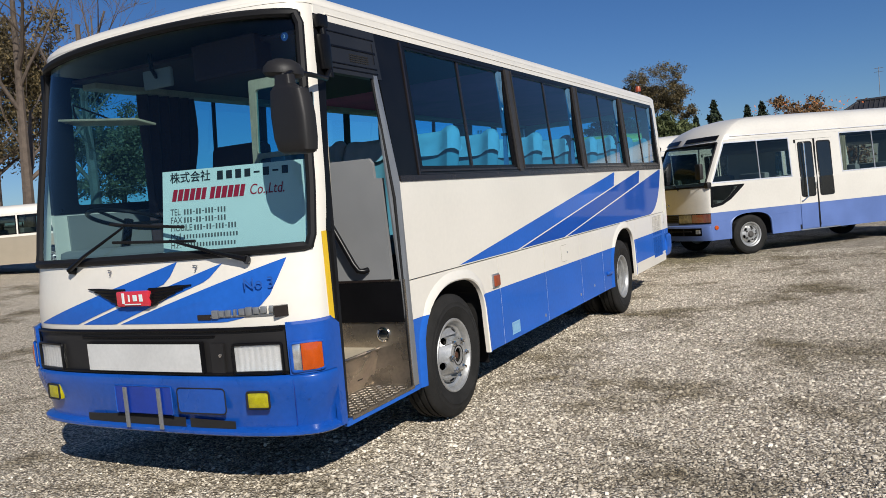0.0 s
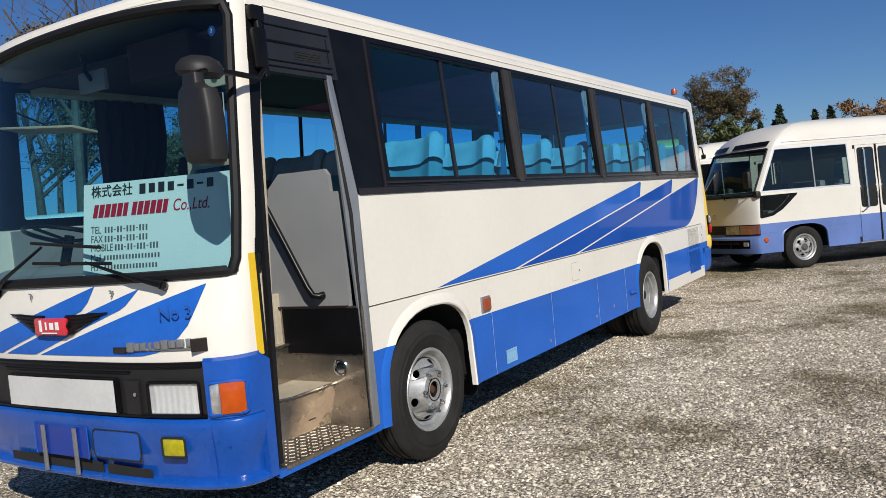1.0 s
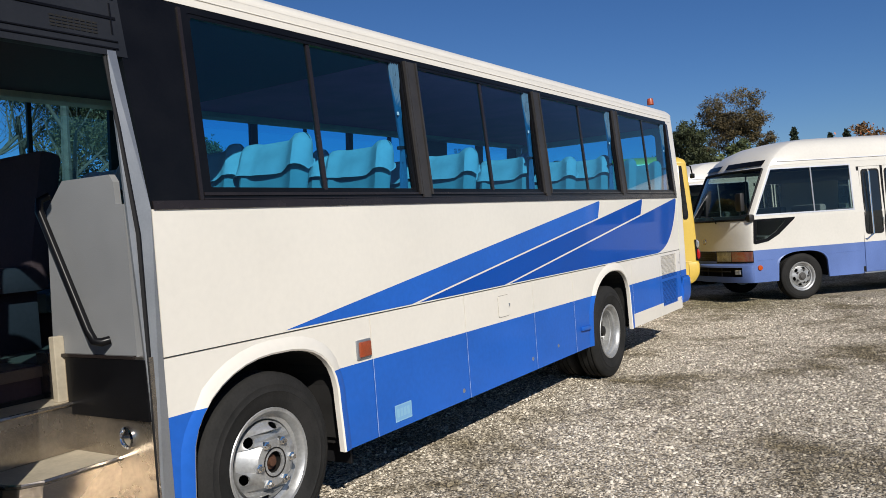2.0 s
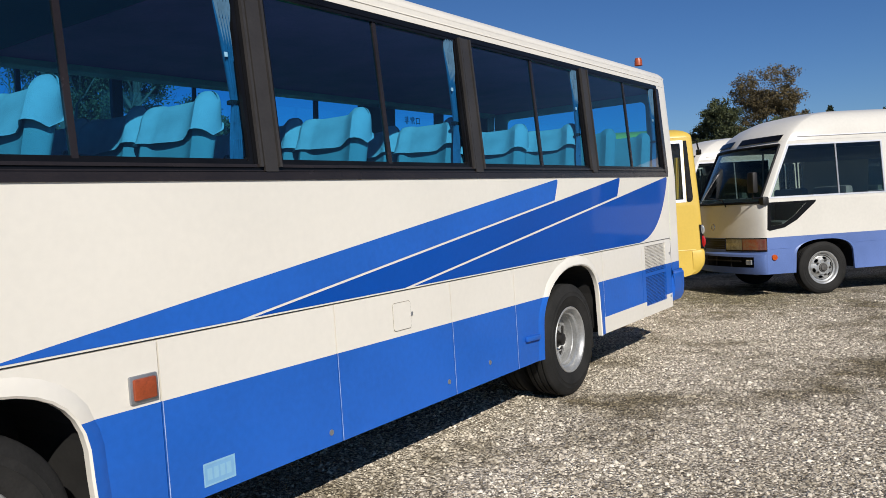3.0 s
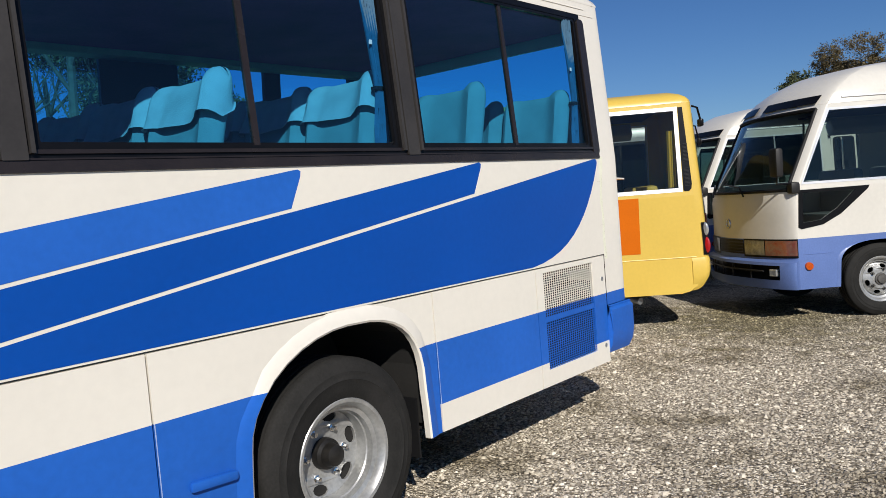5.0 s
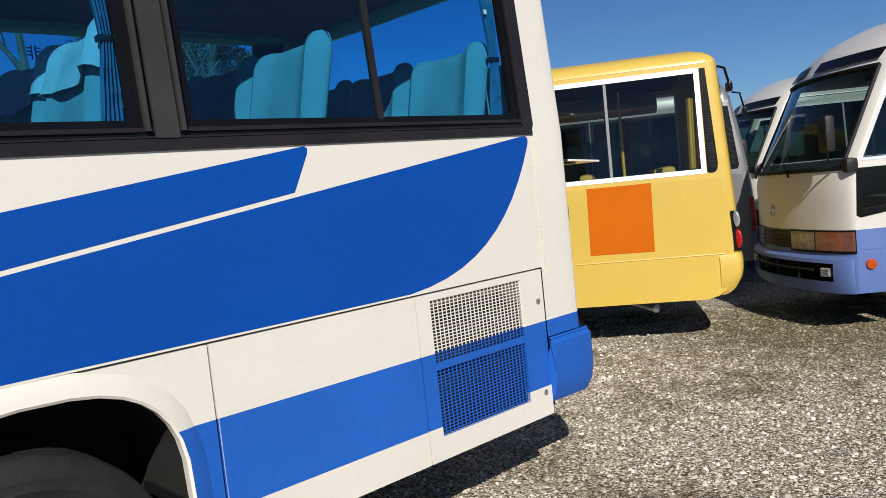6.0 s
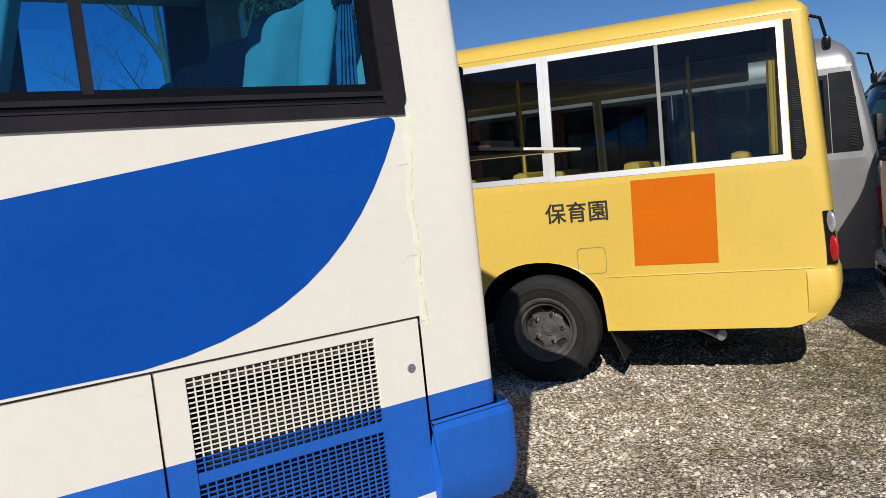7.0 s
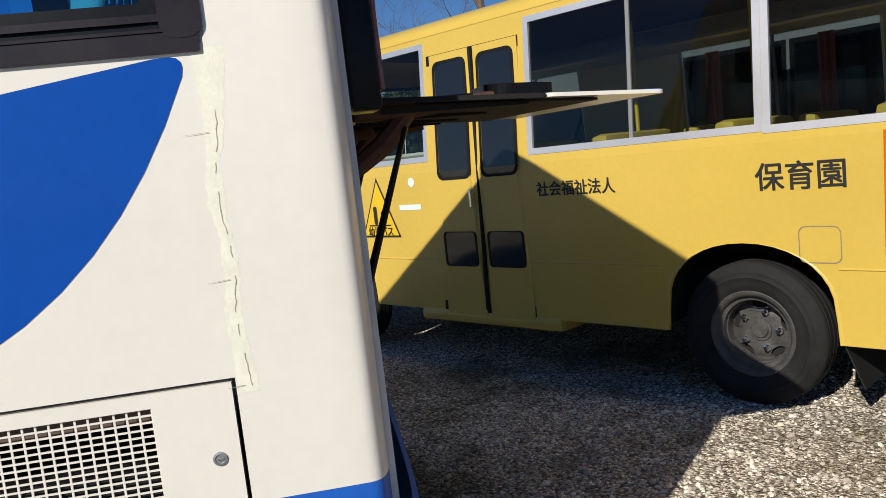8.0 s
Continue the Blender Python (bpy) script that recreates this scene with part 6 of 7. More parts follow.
# ---- the other buses
def minibus(name, m, label, spec):
    """A small bus; y runs from its front to its rear, x = 0 is the side that is seen."""
    W, wb, wt, zb, split = spec["W"], spec["wb"], spec["wt"], spec.get("zb", 0.36), spec["split"]
    inset = lambda z: 0.0 if z < wb - 0.06 else 0.075 * (z - wb + 0.06)
    k_lean, z_lean = spec["lean"]
    lean = lambda z: 0.0 if z < z_lean else k_lean * (z - z_lean)
    S = Shell(W, spec["yf"], spec["yr"], inset, lean, fdep=spec["fdep"], fn=spec.get("fn", 2.5), rdep=0.13, rn=5.0, rlean=lambda z: spec.get("rlean", 0.055) * max(0, z - 0.9) ** spec.get("rpow", 1.0))
    top, low = spec["paint"], spec["paint_low"]
    e = thing(name, m, label, "bus", spec.get("group", ""))
    P = lambda n, bm, mt, lb="", smooth=False, parent=None: part(n, bm, mt, parent or e, lb, smooth)
    zt = wt + 0.06
    zm = wb - 0.06
    yc = lambda z: S.front(1, z).y - 0.001
    yr = lambda z: S.rear(1, z).y + 0.001
    for side, seen in ((S.right, True), (S.left, False)):
        fn = lambda a, b, d: side(a, b, d)
        bm = bmesh.new()
        arch = [arch_loop(c, 0.55, spec["arch"], spec["archtop"], zb, level=split, power=spec.get("archpow", 0.78)) for c in spec["wheels"]]
        edge = [(yc(zb), zb)]
        for a in arch:
            edge += a
        cut = spec.get("tail", 0.0)
        if cut:
            edge += [(yr(zb) - 0.20, zb), (yr(zb) - 0.11, zb + cut * 0.14), (yr(zb) - 0.045, zb + cut * 0.42)]
        rise = lambda z0, z1: [(yr(z), z) for z in sorted({z0, z1, *[q for q in (0.9, 1.05, 1.2, 1.6, 1.8, 2.0, 2.2) if z0 < q < z1]})]
        fall = lambda z1, z0: [(yc(z), z) for z in sorted({z0, z1, *[q for q in (z_lean, 1.6, 1.9) if z0 < q < z1]}, reverse=True)]
        if split > spec["archtop"]:
            sheet(bm, [edge + rise(zb, split) + [(yc(split), split)]], fn, 1, 0.02)
            sheet(bm, [rise(split, zm) + fall(zm, split)] + spec.get("ports", []), fn, 0, 0.02)
        else:
            sheet(bm, [edge + rise(zb + cut, zm) + fall(zm, zb)[:-1]], fn, 0, 0.02)
        bmesh.ops.remove_doubles(bm, verts=bm.verts[:], dist=0.0004)
        body = P("side_panel", bm, [top, low])
        if seen:
            for a in arch:
                P("arch_lip", arch_lip(bmesh.new(), a, fn, *spec.get("lip", (0.05, 0.012)), 1 if split > spec["archtop"] else 0, 1, 9.0), [top, low], parent=body, smooth=True)
        doors = [spec["door"]] if seen and "door" in spec else []
        holes = [list(w) for w in spec["windows"]]
        outer = rise(zm, zt) + fall(zt, zm)
        bm = sheet(bmesh.new(), [outer] + holes, fn, 0, 0.03)
        P("window_panel", bm, top)
        for w in holes:
            ys = sorted(p[0] for p in w)
            cy, cz = sum(p[0] for p in w) / len(w), sum(p[1] for p in w) / len(w)
            g = spec.get("framew", 0.04)
            def shrink(lp, t):
                return [(p[0] - min(t, abs(p[0] - cy) - 0.01) * math.copysign(1, p[0] - cy), p[1] - t * math.copysign(1, p[1] - cz)) for p in lp]
            fr = P("window_frame", sheet(bmesh.new(), [shrink(w, -spec.get("lap", 0.012)), shrink(w, g - 0.012)], lambda a, b, d: side(a, b, d - 0.003), thick=0.015), spec["frame"], "bright metal window frame" if seen else "")
            inner = shrink(w, g - 0.014)
            ym = (min(p[0] for p in inner) + max(p[0] for p in inner)) / 2 + spec.get("divide", 0.0)
            P("pane", sheet(bmesh.new(), [inner], lambda a, b, d: side(a, b, 0.012)), spec["glass"], parent=fr)
            z0, z1 = min(p[1] for p in inner), max(p[1] for p in inner)
            if max(p[0] for p in inner) - min(p[0] for p in inner) > 0.9:
                P("sash_bar", sheet(bmesh.new(), [[(ym - 0.012, z0), (ym + 0.012, z0), (ym + 0.012, z1), (ym - 0.012, z1)]], lambda a, b, d: side(a, b, d + 0.002), thick=0.012), spec["sash"], parent=fr)
        if doors:
            d0, d1, dz0, dz1 = spec["door"]
            mid = (d0 + d1) / 2
            P("door_gap", sheet(bmesh.new(), [rect(d0 - 0.040, dz0, d1 + 0.006, dz1 + 0.005)], lambda a, b, d: side(a, b, d - 0.003), thick=0.002), RUBBER)
            for a0, a1 in ((d0, mid - 0.020), (mid + 0.020, d1)):
                bm = bmesh.new()
                h1, h2 = rect(a0 + 0.05, 1.36 if spec["kind"] == "y" else 1.02, a1 - 0.05, dz1 - 0.07, 0.05), rect(a0 + 0.05, dz0 + 0.36, a1 - 0.05, dz0 + 0.60, 0.03)
                lo = split if split > spec["archtop"] else dz0
                hs = [h1] + ([h2] if spec["kind"] == "y" else [])
                if lo > dz0:
                    sheet(bm, [rect(a0, dz0, a1, lo)], lambda a, b, d: side(a, b, d - 0.012), 1, 0.006)
                sheet(bm, [rect(a0, lo, a1, dz1)] + hs, lambda a, b, d: side(a, b, d - 0.012), 0, 0.006)
                lf = P("door_leaf", bm, [top, low], "folding door leaf")
                for h in hs:
                    z0, z1 = min(p[1] for p in h), max(p[1] for p in h)
                    P("pane", grid(bmesh.new(), lambda u, v: side(u, v, -0.013), [min(p[0] for p in h) + 0.004, max(p[0] for p in h) - 0.004], sorted({z0, z1, *[q for q in (zm,) if z0 < q < z1]})), spec["glass_door"], parent=lf)
                    c = (sum(p[0] for p in h) / len(h), sum(p[1] for p in h) / len(h))
                    P("pane_seal", sheet(bmesh.new(), [[(p[0] + (p[0] - c[0]) * 0.13, p[1] + (p[1] - c[1]) * 0.05) for p in h], h], lambda a, b, d: side(a, b, d - 0.016), thick=0.004), RUBBER, parent=lf)
            bm = tube(bmesh.new(), [side(mid, dz0 + 0.05, -0.02), side(mid, dz1, -0.02)], 0.017, 6)
            P("door_seal", bm, RUBBER)
            P("door_handle", box(bmesh.new(), side(mid - 0.06, 1.20, -0.024), (0.02, 0.025, 0.13), 0.006), CHROME)
    # front
    wl, wh = spec["screen"]
    bm = grid(bmesh.new(), lambda u, v: S.front(u, v), span(-1, 1, 40), [zb] + span(split if split > zb + 0.1 else zb + 0.3, wl, 4), mi=lambda u, v: 1 if v < split and split > spec["archtop"] else 0)
    P("front_panel", solid_bm(bm), [top, low], smooth=True)
    aS = spec.get("aS", 0.80)
    bm = bmesh.new()
    for s in (1, -1):
        grid(bm, lambda u, v: S.front(s * (aS + (1 - aS) * u), v), span(0, 1, 8), span(wl, zt, 6))
    grid(bm, lambda u, v: S.front(u, v), span(-aS, aS, 30), [wh, zt])
    P("screen_surround", bm, top, smooth=True)
    ws = P("windscreen", grid(bmesh.new(), lambda u, v: S.front(u, v, -0.008), span(-aS, aS, 30), span(wl, wh, 5)), spec.get("glass_screen", spec["glass"]), "raked windscreen", True)
    seq = [(a, wl) for a in span(-aS, aS, 24)] + [(aS, z) for z in span(wl, wh, 8)] + [(a, wh) for a in span(aS, -aS, 24)] + [(-aS, z) for z in span(wh, wl, 8)]
    P("screen_seal", tube(bmesh.new(), [S.front(a, z, 0.002) for a, z in seq], 0.02, 6, caps=False), RUBBER, parent=ws, smooth=True)
    for a in (-0.35, 0.30):
        P("wiper", tube(bmesh.new(), [S.front(a, wl - 0.04, 0.03), S.front(a - 0.1, wl + 0.06, 0.03), S.front(a - 0.45, wl + 0.10, 0.025)], 0.010, 6), BLACK, parent=ws)
    # rear
    bm = grid(bmesh.new(), lambda u, v: S.rear(u, v), span(1, -1, 44), sorted({zb + spec.get("tail", 0.0), max(split, zb + spec.get("tail", 0.0)), zm, zt, *[q for q in (0.9, 1.05, 1.2, 1.6, 1.8, 2.0, 2.2) if zb < q < zt]}), mi=lambda u, v: 1 if v < split and split > spec["archtop"] else 0)
    P("rear_panel", solid_bm(bm), [top, low], smooth=True)
    P("rear_window", grid(bmesh.new(), lambda u, v: S.rear(u, v, 0.006), span(0.5, -0.5, 20), span(wb + 0.05, wt - 0.05, 4)), G_DARK)
    # roof
    h = spec["roof"] - zt
    levels = [(0, -0.003, 0, 0), (0.18, 0.004, 0.05, 0.01), (0.38, 0.03, 0.13, 0.035), (0.60, 0.085, 0.26, 0.09), (0.80, 0.19, 0.45, 0.18), (0.93, 0.36, 0.75, 0.34), (1.0, 0.62, 1.2, 0.6)]
    ro = P("roof", S.roof([(zt - 0.004 + h * a, b, c * spec.get("dome", 1.0), d) for a, b, c, d in levels]), top, smooth=True)
    # inside
    P("cabin_floor", B((-W / 2, (S.yf + S.yr) / 2 + 0.2, spec["archtop"] + 0.06), (W - 0.12, S.yr - S.yf - 0.9, 0.04)), FLOORIN)
    P("cabin_ceiling", B((-W / 2, (S.yf + S.yr) / 2 + 0.5, zt - 0.01), (W - 0.32, S.yr - S.yf - 1.7, 0.02)), DARKIN)
    P("cove", B((-W + 0.24, (S.yf + S.yr) / 2 + 0.6, wt - 0.09), (0.16, S.yr - S.yf - 2.2, 0.17), 0.03, Matrix.Rotation(radians(-25), 4, "Y")), FRAMEAL)
    P("underbody", B((-W / 2, (spec["wheels"][0] + spec["wheels"][-1]) / 2, 0.55), (W - 0.6, S.yr - S.yf - 0.9, 0.30)), DARK)
    for c in spec["wheels"]:
        P("axle", tube(bmesh.new(), [(-0.3, c, spec["tyre"]), (-W / 2, c, spec["tyre"] - 0.02), (-W + 0.3, c, spec["tyre"])], [0.06, 0.11, 0.06], 10), DARK, smooth=True)
    # unseen full-width pans, added to keep sky light off the ground below
    edges = [S.front(1, zb).y + 0.03] + [q for c in spec["wheels"] for q in (c - spec["arch"] - 0.02, c + spec["arch"] + 0.02)] + [S.yr - 0.16]
    for y0, y1 in zip(edges[::2], edges[1::2]):
        P("added_floor_pan", B((-W / 2, (y0 + y1) / 2, zb + 0.07), (W - 0.07, y1 - y0, 0.06)), DARK)
    for c in spec["wheels"]:
        lp = arch_loop(c, 0.55, spec["arch"] + 0.03, spec["archtop"] + 0.01, zb + 0.02)
        bm = grid(bmesh.new(), lambda u, v: Vector((-0.02 - 0.5 * v, *lp[int(u)])), list(range(len(lp))), [0, 1])
        grid(bm, lambda u, v: Vector((-0.52, c - spec["arch"] + 2 * spec["arch"] * u, zb + (spec["archtop"] - zb) * v)), [0, 1], [0, 1])
        P("wheel_well", bm, DARK)
    r = spec["tyre"]
    for c in spec["wheels"]:
        wheel(e, "road_wheel", (-0.13, c, r - 0.012), r, 0.20, r * spec.get("rim", 0.60), spec["wheelstyle"], spec["rimmat"])
        wheel(e, "road_wheel", (-W + 0.13, c, r - 0.012), r, 0.20, r * 0.60, "van", spec["rimmat"], -1)
    # seats
    ys = spec.get("seats", [])
    for y in ys:
        for x in (-0.45, -W + 0.5):
            P("passenger_seat", box(box(bmesh.new(), (x, y, spec["seatz"] - 0.30), (0.80, 0.13, 0.62), 0.05), (x, y - 0.2, spec["seatz"] - 0.56), (0.8, 0.45, 0.12), 0.03), spec["seatmat"], smooth=True)
    return e, S, P


def mirror_arm(P, S, z, side=1):
    p = S.front(0.86 * side, z, 0.0)
    o = Vector((0.02 * side, -0.20, 0.0))
    mo = P("door_mirror", box(bmesh.new(), p + o + Vector((0, 0, 0.22)), (0.17, 0.08, 0.30), 0.03), PLASTIC, "black door mirror", True)
    P("mirror_stay", tube(bmesh.new(), [p, p + o, p + o + Vector((0, 0, 0.10))], 0.012, 6), BLACK, parent=mo)
    P("mirror_foot", box(bmesh.new(), p + Vector((0.02 * side, -0.03, -0.05)), (0.12, 0.10, 0.12), 0.03), PLASTIC, parent=mo, smooth=True)


DIMH = mat("dim_headlamp_lens", (0.26, 0.25, 0.22), 0.12, metal=0.5, var=0.5, scale=16, fine=120, coat=0.8)
DIMC = mat("dim_corner_lens", (0.16, 0.10, 0.075), 0.16, metal=0.3, var=0.6, scale=14, fine=120, coat=0.8, dark=(0.26, 0.05, 0.03))


def coaster(m, label, group):
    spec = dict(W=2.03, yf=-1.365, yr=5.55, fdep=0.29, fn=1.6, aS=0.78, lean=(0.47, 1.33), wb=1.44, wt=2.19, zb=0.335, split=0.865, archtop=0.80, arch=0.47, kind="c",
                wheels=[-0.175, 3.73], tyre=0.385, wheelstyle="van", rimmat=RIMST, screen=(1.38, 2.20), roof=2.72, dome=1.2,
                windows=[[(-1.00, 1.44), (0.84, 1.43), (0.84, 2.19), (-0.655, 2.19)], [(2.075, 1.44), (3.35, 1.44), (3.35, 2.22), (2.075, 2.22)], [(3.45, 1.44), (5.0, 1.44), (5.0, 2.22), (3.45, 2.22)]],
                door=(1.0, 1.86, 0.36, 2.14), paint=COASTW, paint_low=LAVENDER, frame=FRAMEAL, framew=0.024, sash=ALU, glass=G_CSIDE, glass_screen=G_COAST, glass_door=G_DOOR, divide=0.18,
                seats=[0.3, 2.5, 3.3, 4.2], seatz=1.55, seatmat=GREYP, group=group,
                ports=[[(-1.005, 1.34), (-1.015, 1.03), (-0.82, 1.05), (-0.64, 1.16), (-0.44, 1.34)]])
    e, S, P = minibus("minibus", m, label, spec)
    f = lambda a, b, d: S.right(a, b, d)
    q = [(-1.048, 1.372), (-1.068, 0.985), (-1.035, 0.965), (-0.80, 1.0), (-0.60, 1.10), (-0.30, 1.34), (-0.285, 1.372)]
    bq = P("quarter_light", sheet(bmesh.new(), [q, *spec["ports"]], lambda a, b, d: f(a, b, d - 0.006), thick=0.012), BLACK, "black-framed quarter window")
    P("pane", sheet(bmesh.new(), spec["ports"], lambda a, b, d: f(a, b, 0.004)), G_COAST, parent=bq)
    P("belt_groove", tube(bmesh.new(), [f(-0.72, 0.70, -0.001), f(-1.02, 0.70, -0.001)], 0.004, 4), LAVENDER)
    P("belt_groove", tube(bmesh.new(), [f(0.32, 0.72, -0.001), f(0.96, 0.73, -0.001)], 0.004, 4), LAVENDER)
    # grille, lamps, bumper
    gr = P("grille", grid(bmesh.new(), lambda u, v: S.front(u, v, 0.004), span(-0.25, 0.25, 14), [0.695, 0.855]), BLACK, "black slatted grille")
    for z in (0.72, 0.755, 0.79, 0.825):
        P("slat", tube(bmesh.new(), [S.front(a, z, 0.010) for a in span(-0.245, 0.245, 12)], 0.006, 5), PLASTIC, parent=gr)
    for s in (1, -1):
        hl = P("headlamp", grid(bmesh.new(), lambda u, v: S.front(s * u, v, 0.010), span(0.268, 0.498, 8), [0.690, 0.77, 0.850]), DIMH, "cloudy grey headlamp", True)
        P("lamp_surround", grid(bmesh.new(), lambda u, v: S.front(s * u, v, 0.005), span(0.255, 0.985, 18), [0.668, 0.77, 0.866]), BLACK, smooth=True)
        P("indicator", grid(bmesh.new(), lambda u, v: S.front(s * u, v, 0.011), span(0.508, 0.965, 10), [0.690, 0.77, 0.850]), DIMC, "dim red and amber corner lamp", True)
        P("fog_lamp", box(bmesh.new(), S.front(s * 0.62, 0.515, 0.045), (0.10, 0.05, 0.075), 0.01, Matrix.Rotation(s * 0.35, 4, "Z")), CLEARL)
    P("bumper_slot", grid(bmesh.new(), lambda u, v: S.front(u, v, 0.02), span(-0.78, 0.78, 24), [0.40, 0.62]), BLACK, "black bumper opening")
    P("bumper_bar", tube(bmesh.new(), [S.front(a, 0.525, 0.045) for a in span(-0.50, 0.50, 14)], 0.012, 6), PLASTIC)
    for a in (-0.36, -0.12, 0.12, 0.36):
        P("bumper_strut", tube(bmesh.new(), [S.front(a, 0.435, 0.040), S.front(a, 0.61, 0.040)], 0.011, 6), PLASTIC)
    bm = bmesh.new()
    rows = [[bm.verts.new(S.front(a, z, o)) for a in span(-0.995, 0.995, 40)] for z, o in ((0.335, 0.02), (0.34, 0.045), (0.44, 0.066), (0.592, 0.062), (0.625, 0.056), (0.648, 0.01))]
    for p, w in zip(rows, rows[1:]):
        for k in range(40):
            if 0.45 < (p[0].co.z + w[0].co.z) / 2 < 0.56 and 5 < k < 34:
                continue
            bm.faces.new((p[k], p[k + 1], w[k + 1], w[k]))
    bmesh.ops.recalc_face_normals(bm, faces=bm.faces)
    P("front_bumper", bm, LAVENDER, "lavender bumper", True)
    P("side_marker", lathe(bmesh.new(), [(0, 0.045), (0.02, 0.04), (0.022, 0.001)], f(-0.975, 0.575, 0), (1, 0, 0), 16), AMBER, "round orange side marker", True)
    bm = lathe(bmesh.new(), [(0, 0.055), (0.008, 0.052), (0.008, 0.040), (0.0, 0.038)], S.front(0.0, 1.03, 0.004), (0, -1, 0), 20)
    P("emblem", bm, CHROME, "round chrome emblem", True)
    mirror_arm(P, S, 1.45)
    P("gutter", tube(bmesh.new(), [Vector((-S.inset(2.25) + 0.002, y, 2.306)) for y in span(-0.50, 5.3, 12)], 0.010, 6), FRAMEAL, "thin rain gutter", True)
    # roof vents over the windscreen
    for s in (1, -1):
        v = P("roof_vent", grid(bmesh.new(), lambda u, v: S.front(s * (0.10 + 0.66 * u), 2.262 + 0.085 * v, 0.02, dy=0.035 * v), span(0, 1, 10), span(0, 1, 3)), BLACK, "black roof air intake", True)
    # rail at the door, curtains
    P("hand_rail", tube(bmesh.new(), [f(1.16, 2.08, -0.02), f(1.14, 2.05, -0.07), f(1.14, 1.0, -0.07), f(1.05, 0.92, -0.03), f(1.02, 0.92, -0.01)], 0.014, 8), CHROME, "chrome entrance rail", True)
    for y in (2.20,):
        P("curtain", grid(bmesh.new(), lambda u, v: Vector((-0.10 - 0.02 * math.cos(u * 20), y - 0.08 + 0.16 * u, v)), span(0, 1, 16), span(1.40, 2.16, 4)), CREAMIN, smooth=True)
    P("sill_plate", B(tuple(f(1.43, 0.345, -0.01)), (0.03, 0.95, 0.02)), ALU)
    return e


M_C = Matrix.Translation((-1.598, 16.79, 0)) @ Matrix.Rotation(radians(44 - 90), 4, "Z")
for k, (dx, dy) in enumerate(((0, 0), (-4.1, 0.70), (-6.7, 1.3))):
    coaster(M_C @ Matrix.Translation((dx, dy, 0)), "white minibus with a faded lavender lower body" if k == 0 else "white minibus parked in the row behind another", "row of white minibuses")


def yellow_bus():
    m = Matrix.Translation((-4.0, 14.9, 0)) @ Matrix.Rotation(radians(34.7 - 90), 4, "Z")
    spec = dict(W=2.05, yf=-5.55, yr=1.115, fdep=0.34, lean=(0.45, 1.35), wb=1.465, wt=2.325, zb=0.375, split=0.5, archtop=0.885, arch=0.47, archpow=0.97, rim=0.57, tail=0.17, kind="y",
                wheels=[-4.45, -0.86], tyre=0.395, wheelstyle="truck", rimmat=RIMOLD, screen=(1.42, 2.25), roof=2.555,
                windows=[[(-0.70, 1.465), (0.835, 1.465), (0.835, 2.325), (-0.70, 2.325)], [(-2.25, 1.475), (-0.735, 1.475), (-0.735, 2.325), (-2.25, 2.325)], [(-4.6, 1.50), (-3.24, 1.50), (-3.24, 2.325), (-4.25, 2.325)]],
                door=(-3.15, -2.32, 0.36, 2.235), paint=YELLOW, paint_low=YELLOW, frame=FRAMEAL, framew=0.036, sash=GREYP, glass=G_YEL, glass_door=G_DOOR, divide=0.0,
                seats=[-3.3, -2.55, -1.75, -0.95, -0.15, 0.55], seatz=1.53, seatmat=YSEAT, lip=(0.022, 0.004), lap=0.0165)
    e, S, P = minibus("school_bus", m, "yellow nursery minibus parked behind the coach", spec)
    f = lambda a, b, d: S.right(a, b, d)
    P("orange_panel", sheet(bmesh.new(), [[(-0.168, 0.828), (0.378, 0.822), (0.390, 1.412), (-0.156, 1.412)]], lambda a, b, d: f(a, b, d - 0.003)), ORANGE, "plain orange square sticker")
    face = lambda y, z: Matrix.Translation(f(y, z, -0.003)) @ Matrix(((0, 0, 1, 0), (1, 0, 0, 0), (0, 1, 0, 0), (0, 0, 0, 1)))
    text_part("lettering", "保育園", 0.152, INKB, e, face(-0.545, 1.215), "black nursery school lettering", bold=0.005)
    text_part("lettering", "社会福祉法人", 0.100, INKB, e, face(-1.92, 1.225), "small black welfare corporation lettering", bold=0.0045)
    pp = P("rear_pillar", sheet(bmesh.new(), [[(0.858, 2.335), (0.905, 2.335), (0.948, 1.53), (0.94, 1.475), (0.915, 1.452), (0.872, 1.452), (0.858, 1.465)]], lambda a, b, d: f(a, b, d - 0.006), thick=0.006), BLACK, "black rear pillar with louvres")
    for z0 in (1.51, 1.765):
        for k in range(14):
            P("louvre", B(tuple(f(0.903, z0 + 0.014 * k, -0.008)), (0.008, 0.05, 0.006)), PLASTIC, parent=pp)
    # belt crease, lower crease, filler lid
    for y0, y1 in ((-3.9, -3.2), (-2.28, -1.36), (-0.38, 0.95)):
        P("crease", tube(bmesh.new(), [f(y0, 0.757, 0.001), f(y1, 0.757, 0.001)], 0.0065, 6), YELLOW)
    bm = sheet(bmesh.new(), [rect(-0.565, 0.785, -0.36, 0.972, 0.035), rect(-0.560, 0.790, -0.365, 0.967, 0.032)], lambda a, b, d: f(a, b, -0.002))
    P("filler_lid", bm, CRACK, "fuel filler lid joint")
    # rear bumper corner, tail lamps
    bm = bmesh.new()
    SB2 = Shell(2.05 + 0.008, -5, 1.125, lambda z: 0, lambda z: 0, rdep=0.13, rn=4.5)
    SB2.cx = -1.025
    path = [Vector((0.002, y, 0)) for y in (0.90, 0.94, 0.97, 1.0)] + [SB2.rear(a, 0) for a in span(0.98, -0.98, 36)]
